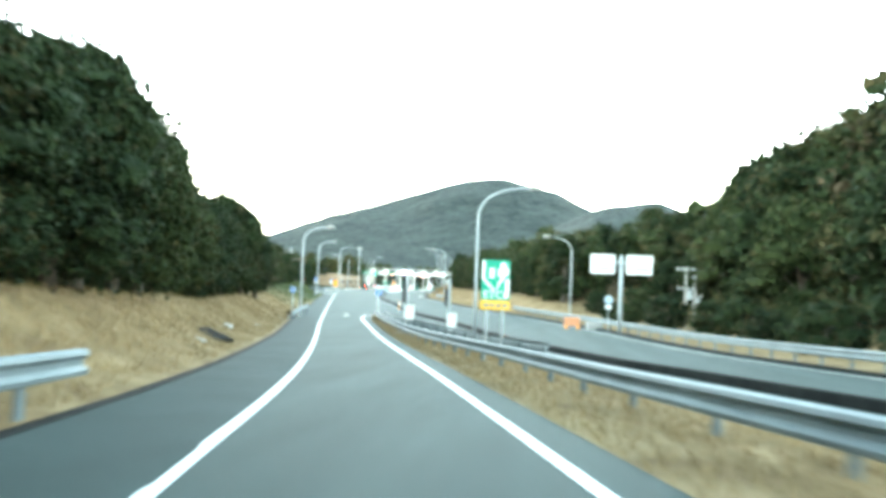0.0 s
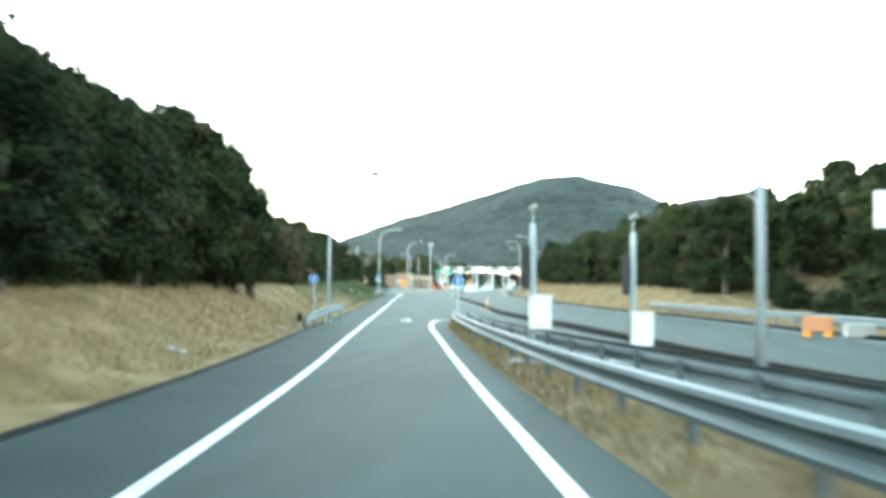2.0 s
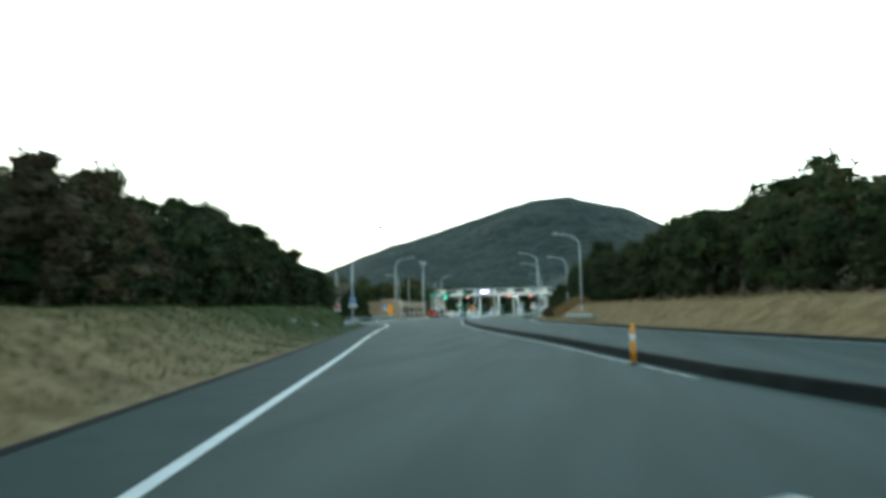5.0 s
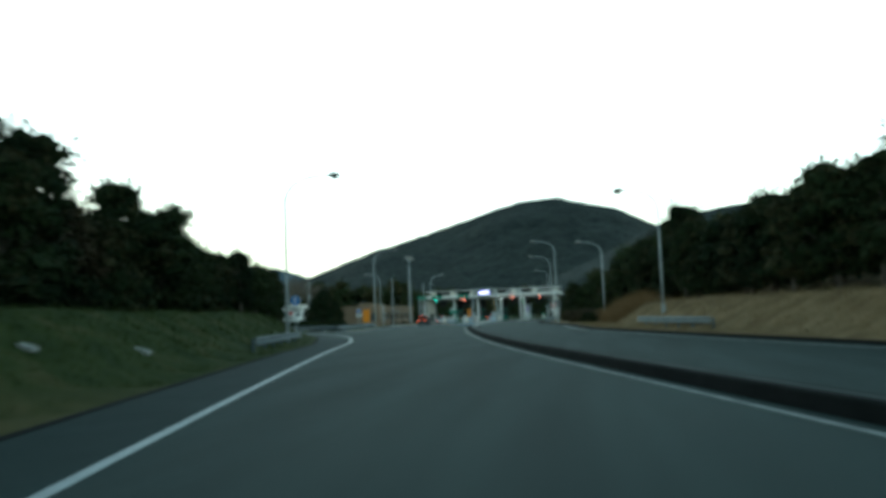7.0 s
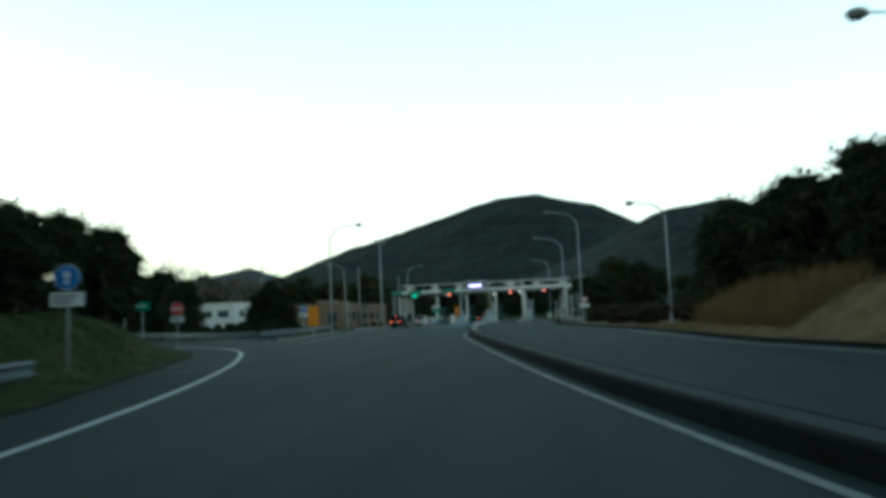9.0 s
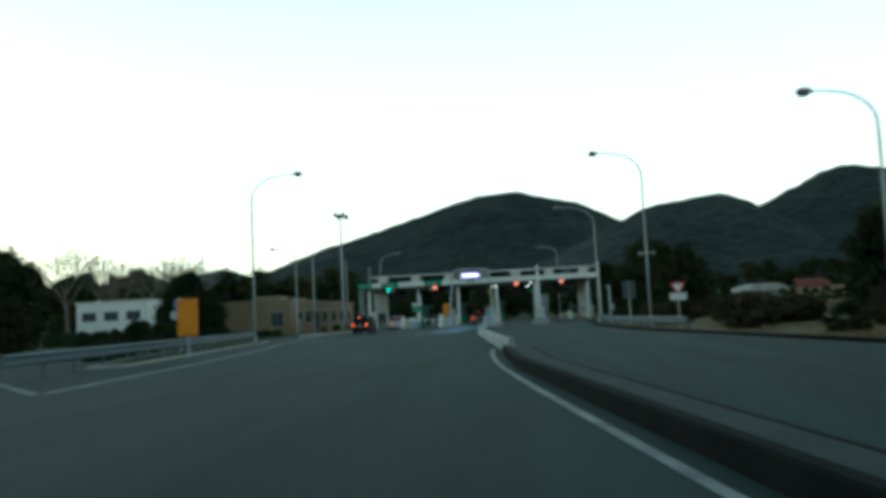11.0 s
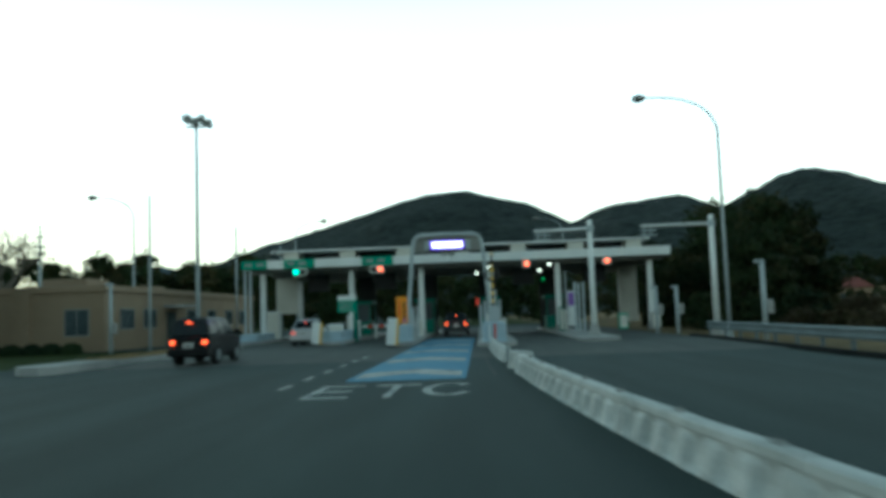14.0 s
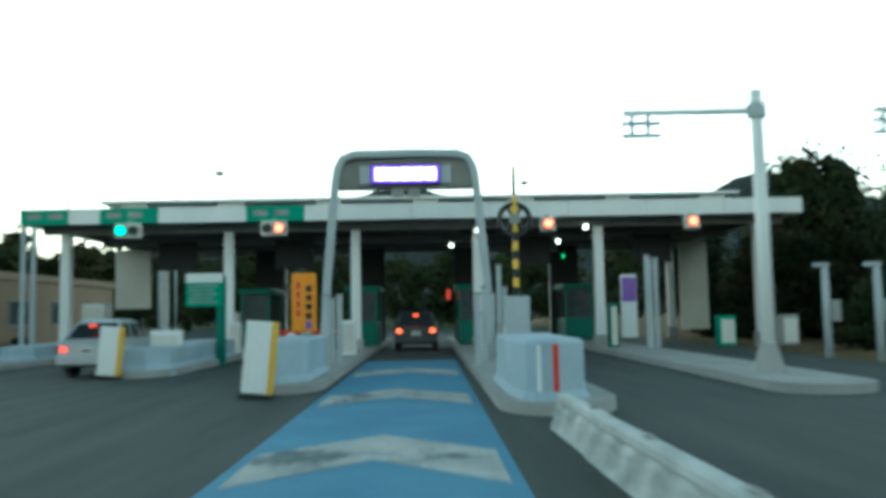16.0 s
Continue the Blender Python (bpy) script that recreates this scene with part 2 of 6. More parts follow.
def ground_material():
    """Dry tan grass that turns green further along, dark litter under the trees, patchy at two scales."""
    m = bpy.data.materials.new("verge_grass")
    m.use_nodes = True
    n, l = m.node_tree.nodes, m.node_tree.links
    p = n["Principled BSDF"]
    p.inputs["Roughness"].default_value = 0.95
    p.inputs["Specular IOR Level"].default_value = 0.1
    geo, sep = n.new("ShaderNodeNewGeometry"), n.new("ShaderNodeSeparateXYZ")
    l.new(geo.outputs["Position"], sep.inputs[0])

    def noise_(scale, detail=6):
        q = n.new("ShaderNodeTexNoise")
        q.inputs["Scale"].default_value, q.inputs["Detail"].default_value = scale, detail
        l.new(geo.outputs["Position"], q.inputs["Vector"])
        return q

    def ramp_(src, stops):
        r = n.new("ShaderNodeValToRGB")
        r.color_ramp.elements[0].position, r.color_ramp.elements[0].color = stops[0][0], (*stops[0][1], 1)
        r.color_ramp.elements[1].position, r.color_ramp.elements[1].color = stops[-1][0], (*stops[-1][1], 1)
        for pos, c in stops[1:-1]:
            r.color_ramp.elements.new(pos).color = (*c, 1)
        l.new(src, r.inputs["Fac"])
        return r

    tan = ramp_(noise_(0.9).outputs["Fac"], [(0.3, (0.155, 0.105, 0.052)), (0.5, (0.225, 0.16, 0.082)), (0.7, (0.30, 0.222, 0.122))])
    green = ramp_(noise_(0.7).outputs["Fac"], [(0.3, (0.022, 0.040, 0.009)), (0.55, (0.046, 0.062, 0.014)), (0.72, (0.095, 0.085, 0.031))])
    along = n.new("ShaderNodeMapRange")
    along.inputs["From Min"].default_value, along.inputs["From Max"].default_value = 88.0, 118.0
    wob = n.new("ShaderNodeMath")
    wob.operation = "MULTIPLY_ADD"
    wob.inputs[1].default_value = 26.0
    l.new(noise_(0.18).outputs["Fac"], wob.inputs[0])
    l.new(sep.outputs["Y"], wob.inputs[2])
    l.new(wob.outputs[0], along.inputs["Value"])
    side = n.new("ShaderNodeMapRange")
    side.inputs["From Min"].default_value, side.inputs["From Max"].default_value = -27.0, -34.0
    l.new(sep.outputs["X"], side.inputs["Value"])
    both = n.new("ShaderNodeMath")
    both.operation = "MULTIPLY"
    l.new(along.outputs[0], both.inputs[0])
    l.new(side.outputs[0], both.inputs[1])
    mix = n.new("ShaderNodeMix")
    mix.data_type = "RGBA"
    l.new(both.outputs[0], mix.inputs[0])
    l.new(tan.outputs["Color"], mix.inputs[6])
    l.new(green.outputs["Color"], mix.inputs[7])
    fine = noise_(25, 4)
    dark = n.new("ShaderNodeMix")
    dark.data_type, dark.blend_type = "RGBA", "MULTIPLY"
    dark.inputs[0].default_value = 0.7
    l.new(mix.outputs[2], dark.inputs[6])
    fr = ramp_(fine.outputs["Fac"], [(0.3, (0.72, 0.72, 0.72)), (0.7, (1.15, 1.15, 1.15))])
    l.new(fr.outputs["Color"], dark.inputs[7])
    l.new(dark.outputs[2], p.inputs["Base Color"])
    bump = n.new("ShaderNodeBump")
    bump.inputs["Strength"].default_value, bump.inputs["Distance"].default_value = 0.6, 0.06
    l.new(fine.outputs["Fac"], bump.inputs["Height"])
    l.new(bump.outputs["Normal"], p.inputs["Normal"])
    return m


M_boardback = mat("dull_board_back", (0.045, 0.055, 0.055), (0.075, 0.085, 0.082), 0.8, scale=1.5, fine=14, bump=0.1)
M_ground = ground_material()
M_straw = mat("dry_grass_blades", (0.21, 0.15, 0.075), (0.33, 0.25, 0.135), 0.9, scale=0.8, fine=10, bump=0.0, spec=0.1)
M_plume = mat("plume_grass_blades", (0.165, 0.102, 0.046), (0.265, 0.178, 0.088), 0.9, scale=0.6, fine=8, bump=0.0, spec=0.1)
M_blade = mat("green_grass_blades", (0.030, 0.050, 0.012), (0.070, 0.080, 0.026), 0.9, scale=0.8, fine=10, bump=0.0, spec=0.1)


def streaked(material, along):
    """Draws the slow variation of a surface out along the way the traffic goes, as tyres and rain do."""
    n, l = material.node_tree.nodes, material.node_tree.links
    big = [q for q in n if q.bl_idname == "ShaderNodeTexNoise"][0]
    move = n.new("ShaderNodeMapping")
    move.inputs["Scale"].default_value = (1.0, along, 1.0)
    l.new(big.inputs["Vector"].links[0].from_socket, move.inputs["Vector"])
    l.new(move.outputs["Vector"], big.inputs["Vector"])


streaked(M_slab, 0.12)
M_slab.node_tree.nodes["Noise Texture"].inputs["Scale"].default_value = 1.5
streaked(M_asphalt, 0.10)
M_asphalt.node_tree.nodes["Noise Texture"].inputs["Scale"].default_value = 0.9


# ---------------------------------------------------------------- mesh helpers
def finish(name, bm, material, parent=None, label="", smooth=False):
    me = bpy.data.meshes.new(name)
    bmesh.ops.recalc_face_normals(bm, faces=bm.faces[:])
    bm.to_mesh(me)
    bm.free()
    for m in material if isinstance(material, (list, tuple)) else [material]:
        me.materials.append(m)
    if smooth:
        me.polygons.foreach_set("use_smooth", [True] * len(me.polygons))
    ob = new(name, me)
    if parent:
        ob.parent = parent
    if label:
        ob["label"] = label
    return ob


def part(name, bm, material, parent, label="", smooth=False):
    return finish(name, bm, material, parent, label, smooth)


def thing(name, x, y, z, rz=0.0, label="", category="", group="", kind=""):
    e = new(name)
    e.empty_display_size = 0.3
    e.matrix_basis = pose(x, y, z, 0, 0, rz)
    return tagged(e, label, category, group, kind)


def box(bm, x0, x1, y0, y1, z0, z1, bevel=0.0):
    r = bmesh.ops.create_cube(bm, size=1.0, matrix=Matrix.LocRotScale(((x0 + x1) / 2, (y0 + y1) / 2, (z0 + z1) / 2), None, (x1 - x0, y1 - y0, z1 - z0)))
    if bevel:
        edges = list({e for v in r["verts"] for e in v.link_edges})
        bmesh.ops.bevel(bm, geom=edges, offset=bevel, segments=2, affect="EDGES", profile=0.5)
    return bm


def B(*a, bevel=0.0):
    return box(bmesh.new(), *a, bevel=bevel)


def tube(bm, pts, radii, n=10, cap=True):
    """A round bar along pts, with a radius at each."""
    pts = [Vector(p) for p in pts]
    radii = radii if isinstance(radii, (list, tuple)) else [radii] * len(pts)
    rings = []
    ref = None
    for i, p in enumerate(pts):
        d = (pts[min(i + 1, len(pts) - 1)] - pts[max(i - 1, 0)]).normalized()
        if ref is None:
            ref = d.orthogonal().normalized()
        ref = (ref - d * ref.dot(d)).normalized()
        side = d.cross(ref)
        rings.append([bm.verts.new(p + radii[i] * (math.cos(a) * ref + math.sin(a) * side)) for a in (2 * math.pi * k / n for k in range(n))])
    for a, b in zip(rings, rings[1:]):
        for k in range(n):
            bm.faces.new((a[k], a[(k + 1) % n], b[(k + 1) % n], b[k]))
    if cap:
        bm.faces.new(rings[0][::-1])
        bm.faces.new(rings[-1])
    return bm


def sweep(bm, pts, profile, closed=True, cap=True):
    """A profile of (right, up) carried along pts."""
    pts = [Vector(p) for p in pts]
    rows = []
    for i, p in enumerate(pts):
        d = pts[min(i + 1, len(pts) - 1)] - pts[max(i - 1, 0)]
        right = Vector((d.y, -d.x, 0)).normalized()
        rows.append([bm.verts.new(p + right * u + Vector((0, 0, v))) for u, v in profile])
    k = len(profile)
    for a, b in zip(rows, rows[1:]):
        for j in range(k if closed else k - 1):
            bm.faces.new((a[j], a[(j + 1) % k], b[(j + 1) % k], b[j]))
    if closed and cap:
        bm.faces.new(rows[0][::-1])
        bm.faces.new(rows[-1])
    return bm


def disc(bm, x, y, z, r, depth, n=24):
    """A round plate that faces -y."""
    bmesh.ops.create_cone(bm, cap_ends=True, segments=n, radius1=r, radius2=r, depth=depth, matrix=Matrix.Translation((x, y, z)) @ Matrix.Rotation(math.pi / 2, 4, "X"))
    return bm


# ---------------------------------------------------------------- the plan
GRADE = [(-60, 5.56), (20, 1.845), (27, 1.525), (33, 1.225), (40, 0.925), (47, 0.635), (53, 0.415), (60, 0.195), (65, 0.085), (71, 0.005), (80, -0.05), (95, -0.09),
         (110, -0.12), (150, -0.10), (168, -0.04), (225, -0.03), (5000, -0.03)]


def gz(y):
    return float(np.interp(y, [k[0] for k in GRADE], [k[1] for k in GRADE]))


L_LINE = [(9.5, -45), (-0.3, 3), (-5.02, 25.6), (-6.38, 32.4), (-8.28, 41.0), (-12.73, 58.7), (-17.34, 76.4), (-26.3, 114.0), (-30.2, 129.9), (-35.15, 151.0), (-37.05, 160.8), (-39.6, 170.0),
          (-42.3, 177.5), (-44.5, 183.0), (-47.2, 188.0), (-50.5, 192.5), (-55.0, 197.3)]
R_LINE = [(12.5, -45), (3.6, 3), (-1.62, 26.6), (-3.1, 33.4), (-5.3, 42.7), (-9.58, 59.6), (-14.05, 77.0), (-15.2, 81.2), (-15.95, 84.6), (-16.45, 87.4)]
MEDIAN = [(20, -40), (9.5, 15), (2.3, 41.6), (0.6, 47), (-2.9, 61), (-5.2, 70), (-6.6, 75.5), (-9.2, 84), (-12.1, 92), (-14.9, 101), (-18.7, 118), (-22.3, 131.8), (-25.9, 146),
          (-29.1, 160.4), (-30.9, 170), (-33.0, 182.3), (-35.2, 196), (-35.8, 203)]
FAR_EDGE = [(40, -45), (18, 10), (9.0, 47), (3.2, 80), (-3.3, 104), (-7.4, 115), (-13.2, 134.6), (-16.6, 148.6), (-19.9, 161), (-21.6, 168), (-23.3, 175), (-24.1, 185), (-24.9, 195),
            (-28.6, 217), (-29.9, 226), (-30.4, 240), (-30.1, 247), (-29.8, 258), (-29.6, 300), (-20, 340), (0, 380)]
NEAR_EDGE = [(x - 2.1, y - 0.5) for x, y in L_LINE[:11]] + [(-42.7, 171.5), (-45.2, 178.8), (-48.2, 185.2), (-52.0, 190.0), (-57.0, 194.5)]
BARRIER = [(-35.5, 203.5), (-36.5, 212.0), (-37.62, 222.5), (-38.42, 230.5), (-38.95, 239), (-39.25, 247), (-39.3, 252.0)]
PLAZA_LEFT = [(-45.3, 193.8), (-46.3, 203), (-48.4, 217.5), (-50.6, 226), (-51.2, 236.5)]


def xat(poly, y):
    return float(np.interp(y, [p[1] for p in poly], [p[0] for p in poly]))


def dense(poly, step=2.0):
    out = []
    for (x0, y0), (x1, y1) in zip(poly, poly[1:]):
        n = max(1, int(math.hypot(x1 - x0, y1 - y0) / step))
        out += [(x0 + (x1 - x0) * k / n, y0 + (y1 - y0) * k / n) for k in range(n)]
    return out + [poly[-1]]


def rounded(poly, rounds=2):
    """Corner cutting, so that a drawn line bends softly."""
    for _ in range(rounds):
        q = [poly[0]]
        for a, b in zip(poly, poly[1:]):
            q += [tuple(a[k] * 0.75 + b[k] * 0.25 for k in range(2)), tuple(a[k] * 0.25 + b[k] * 0.75 for k in range(2))]
        poly = q + [poly[-1]]
    return poly


def draped(poly, h=0.0, step=2.0):
    return [(x, y, gz(y) + h) for x, y in dense(poly, step)]


def offset(poly, d):
    """The line d metres to the right of poly."""
    out = []
    for i, (x, y) in enumerate(poly):
        a, b = poly[max(i - 1, 0)], poly[min(i + 1, len(poly) - 1)]
        n = math.hypot(b[0] - a[0], b[1] - a[1])
        out.append((x + d * (b[1] - a[1]) / n, y - d * (b[0] - a[0]) / n))
    return out


def smoothstep(a, b, v):
    t = min(1.0, max(0.0, (v - a) / (b - a)))
    return t * t * (3 - 2 * t)


def land(x, y):
    """The height of the ground sheet."""
    z = gz(y)
    bumpy = noise.noise((x * 0.23, y * 0.23, 3.0)) * 0.18 + noise.noise((x * 0.7, y * 0.7, 9.0)) * 0.06
    left = xat(NEAR_EDGE, y) - x
    if y < 196 and left > 0.05:
        fade = 1 - smoothstep(180, 196, y - 0.35 * left)
        rise = (1.85 + 0.25 * smoothstep(112, 138, y)) * smoothstep(0.0, 4.8, left) + 1.2 * smoothstep(6, 30, left) + 5 * smoothstep(25, 90, left)
        return z + fade * (rise + bumpy * smoothstep(0.3, 2.0, left)) - 0.04
    right = x - xat(FAR_EDGE, y) - 3.4 * smoothstep(187, 204, y) * (1 - smoothstep(210, 216, y))
    if right > 0.6:
        near = smoothstep(96, 120, y) * (1 - smoothstep(196, 207, y + 0.3 * right))
        rise = 1.9 * smoothstep(1.2, 5.5, right) + 4.0 * smoothstep(7, 30, right) + 9 * smoothstep(25, 90, right)
        low = (6.0 * smoothstep(13, 42, right) + 8 * smoothstep(40, 120, right)) * (1 - smoothstep(280, 420, y)) * (1 - 0.85 * smoothstep(205, 222, y))
        return z + near * (rise + bumpy * smoothstep(1.0, 3.0, right)) + (1 - near) * (low + 0.5 * bumpy * smoothstep(1.0, 3.0, right)) - 0.02
    return z - 0.03


# ---------------------------------------------------------------- ground, roads, paint
def ground_sheet():
    xs = np.concatenate([np.linspace(-3000, -300, 12), np.linspace(-260, -95, 14), np.arange(-90, 45, 1.25), np.linspace(46, 260, 24), np.linspace(300, 3000, 12)])
    ys = np.concatenate([np.linspace(-1500, -120, 8), np.linspace(-90, -5, 18), np.arange(0, 300, 1.5), np.linspace(302, 520, 28), np.linspace(560, 4000, 16)])
    verts = [(float(x), float(y), land(float(x), float(y)) if -300 < y < 700 and abs(x) < 700 else gz(float(y)) * (y > -100)) for y in ys for x in xs]
    n = len(xs)
    faces = [(j * n + i, j * n + i + 1, (j + 1) * n + i + 1, (j + 1) * n + i) for j in range(len(ys) - 1) for i in range(n - 1)]
    me = bpy.data.meshes.new("ground")
    me.from_pydata(verts, [], faces)
    me.materials.append(M_ground)
    me.polygons.foreach_set("use_smooth", [True] * len(faces))
    return tagged(new("ground", me), "dry tan and green grass verges and banks", "ground", kind="structure")


ground_sheet()


def island(points, h, top, label):
    """A low kerbed island: a concrete rim and a slightly domed top."""
    t = thing("traffic_island", points[0][0], points[0][1], 0.0, label=label, category="traffic island")
    loc = [(x - points[0][0], y - points[0][1]) for x, y in points]
    cx, cy = sum(p[0] for p in loc) / len(loc), sum(p[1] for p in loc) / len(loc)
    bm = bmesh.new()
    rows = [[bm.verts.new((cx + (x - cx) * k, cy + (y - cy) * k, z)) for x, y in loc] for k, z in ((1.0, -0.02), (0.995, h), (0.965, h), (0.965, h - 0.04))]
    for a, b in zip(rows, rows[1:]):
        for i in range(len(loc)):
            j = (i + 1) % len(loc)
            bm.faces.new((a[i], a[j], b[j], b[i]))
    part("kerb", bm, M_concrete, t)
    bm = bmesh.new()
    rim = [bm.verts.new((cx + (x - cx) * 0.964, cy + (y - cy) * 0.964, h - 0.012)) for x, y in loc]
    mid = bm.verts.new((cx, cy, h + 0.03))
    for i in range(len(loc)):
        bm.faces.new((rim[i], rim[(i + 1) % len(loc)], mid))
    part("surface", bm, top, t)
    return t


def between(name, a, b, ys, h, material, label, category):
    """A level strip of paving from line a to line b."""
    bm = bmesh.new()
    rows = []
    for y in ys:
        x0, x1 = xat(a, y), xat(b, y)
        rows.append([bm.verts.new((x0 + (x1 - x0) * k / 6, y, gz(y) + h)) for k in range(7)])
    for r, s in zip(rows, rows[1:]):
        for k in range(6):
            bm.faces.new((r[k], r[k + 1], s[k + 1], s[k]))
    return tagged(finish(name, bm, material), label, category, kind="structure")


EDGE_LEFT = NEAR_EDGE[:12] + [(-50.0, 182), (-58.5, 194), (-60.5, 200), (-56.5, 232), (-56.5, 262), (-56.5, 300), (-62, 340), (-70, 380)]
between("road", EDGE_LEFT, FAR_EDGE, [*np.arange(-44, 244.1, 2.0)], 0.03, M_asphalt, "worn grey asphalt carriageway of the ramp and plaza", "road")
between("pavement", [(-54.2, 244), (-54.2, 300)], [(-29.7, 244), (-29.6, 300)], [*np.arange(244.0, 300.1, 4.0)], 0.03, M_slab, "pale brushed concrete paving under the toll gate", "pavement")
between("road", [(-56.5, 244), (-56.5, 300)], [(-54.2, 244), (-54.2, 300)], [*np.arange(244.0, 300.1, 4.0)], 0.025, M_asphalt, "grey asphalt strip beside the toll plaza", "road")
between("road", [(-56.5, 300), (-70, 380), (-80, 460)], [(-29.6, 300), (0, 380), (20, 460)], [*np.arange(300.0, 315.1, 5.0)], 0.03, M_asphalt, "grey asphalt road behind the toll gate", "road")
bm = bmesh.new()
sweep(bm, draped([(-52, 190), (-60, 202), (-72, 221), (-88, 238), (-120, 262)], 0.012), [(-4.2, 0), (4.2, 0)], closed=False)
tagged(finish("road", bm, M_asphalt), "grey asphalt side road that leaves the plaza", "road", kind="structure")
bm = bmesh.new()
sweep(bm, draped([(-60, 262), (-60, 300), (-64, 340)], 0.012), [(-4.5, 0), (4.5, 0)], closed=False)
tagged(finish("road", bm, M_asphalt), "grey asphalt yard in front of the low building", "road", kind="structure")


between("road", [(x + 0.1, y) for x, y in NEAR_EDGE], offset(rounded(L_LINE, 2), -0.05), [*np.arange(-44, 168.1, 1.0)], 0.0345, M_shoulder, "darker asphalt shoulder outside the edge line", "road")


def stripe(poly, width=0.17, h=0.036, label="white painted edge line", material=M_line, smooth_rounds=2):
    bm = bmesh.new()
    sweep(bm, [(x, y, gz(y) + h) for x, y in dense(rounded(poly, smooth_rounds), 2.0)], [(-width / 2, 0), (width / 2, 0)], closed=False)
    return tagged(finish("road_marking", bm, material), label, "road marking", kind="structure")


stripe(L_LINE)
stripe(R_LINE + [(-16.62, 88.9), (-16.35, 90.3), (-15.7, 90.9)], 0.18)
stripe([p for p in offset(MEDIAN, -0.34) if p[1] > 100] + [(-36.2, 206)], 0.14, material=M_line_worn, label="worn white line beside the median kerb")
stripe(offset(FAR_EDGE[1:13], -0.8), 0.18, material=M_line_worn, label="worn white edge line of the opposite carriageway")
stripe(PLAZA_LEFT, 0.18, material=M_line_worn, label="worn white line at the plaza edge")
stripe([(-45.4, 193.6), (-48.6, 197.0), (-56, 205.5), (-70, 226)], 0.15, material=M_line_worn, label="worn white line along the side road")
stripe([(-39.5, 236.5), (-39.6, 240), (-39.75, 249)], 0.05, material=M_slab, label="worn white line along the barrier foot")
for k in range(6):
    y0 = 234.3 + 2.35 * k
    stripe([(-43.92, y0), (-43.92, y0 + 1.1)], 0.16, material=M_line_worn, label="short white dash", smooth_rounds=0)


def kerb(poly, profile, material, label):
    bm = bmesh.new()
    sweep(bm, draped(poly), profile)
    return tagged(finish("kerb", bm, material), label, "kerb", kind="structure")


kerb(NEAR_EDGE, [(-0.06, 0), (-0.06, 0.045), (0.0, 0.055), (0.12, 0.055), (0.16, 0.045), (0.20, 0.0)], M_tar_shade, "black tarred kerb along the ramp edge")
# the median kerb's shadowed face is put into this near-black colour
kerb(offset(MEDIAN, 0.16), [(-0.16, 0), (-0.13, 0.25), (-0.10, 0.28), (0.05, 0.28), (0.08, 0.25), (0.10, 0)], M_tar_shade, "tall median kerb with its face shade painted black")
kerb(offset(MEDIAN, 0.62), [(-0.35, 0), (-0.35, 0.20), (-0.33, 0.22), (0.25, 0.20), (0.27, 0.18), (0.27, 0)], M_strip, "low grey concrete strip behind the median kerb")
kerb(offset(MEDIAN, 0.96), [(-0.06, 0), (-0.06, 0.17), (-0.04, 0.19), (0.03, 0.19), (0.06, 0.0)], M_tar_shade, "thin dark edge of the median strip")
kerb([p for p in offset(FAR_EDGE[2:18], 0.35)], [(-0.15, 0), (-0.12, 0.14), (0.15, 0.14), (0.15, 0)], M_tar_shade, "dark kerb of the opposite carriageway")

island([(-50.1, 203.5), (-48.95, 204), (-50.15, 212), (-51.3, 219), (-52.05, 222.8), (-52.6, 226.6), (-52.75, 229.6), (-53.4, 232.3), (-54.7, 232.7), (-55.0, 228.5), (-53.6, 219), (-51.8, 210)], 0.11, M_ground, "kerbed dry grass island under the guard rail")
island([(-54.35, 242.6), (-53.75, 241.8), (-53.05, 241.6), (-52.75, 242.1), (-52.6, 246.0), (-54.0, 246.0)], 0.26, M_concrete, "pale concrete nose of the island on the plaza")

# the grassy nose between ramp and opposite carriageway
GORE_L = [(x + 0.75, y) for x, y in R_LINE[:-2]] + [(-15.1, 84.8), (-16.0, 89.6)]
GORE_R = [(17, -45), (7.6, 3), (2.2, 27), (-1.2, 42), (-5.2, 57), (-8.0, 66), (-10.6, 74), (-13.4, 82), (-15.6, 89.8)]
bm = bmesh.new()
rows = []
for y in np.arange(-44, 89.9, 1.0):
    a, b = xat(GORE_L, y), xat(GORE_R, y)
    rows.append([bm.verts.new((a + (b - a) * k / 6, y, gz(y) + 0.035 + (0.10 + 0.05 * noise.noise((k * 1.7, y * 0.6, 5))) * math.sin(math.pi * k / 6) ** 0.6)) for k in range(7)])
for r, s in zip(rows, rows[1:]):
    for k in range(6):
        bm.faces.new((r[k], r[k + 1], s[k + 1], s[k]))
tagged(finish("verge", bm, M_ground, smooth=True), "dry tan grass nose between the ramp and the guard rails", "verge", kind="structure")


def flat_shape(bm, pts, z):
    bm.faces.new([bm.verts.new((x, y, z)) for x, y in pts])


def flat_bar(bm, a, b, w, z):
    d = Vector((b[0] - a[0], b[1] - a[1])).normalized()
    n = Vector((-d.y, d.x)) * w / 2
    flat_shape(bm, [(a[0] + n.x, a[1] + n.y), (a[0] - n.x, a[1] - n.y), (b[0] - n.x, b[1] - n.y), (b[0] + n.x, b[1] + n.y)], z)


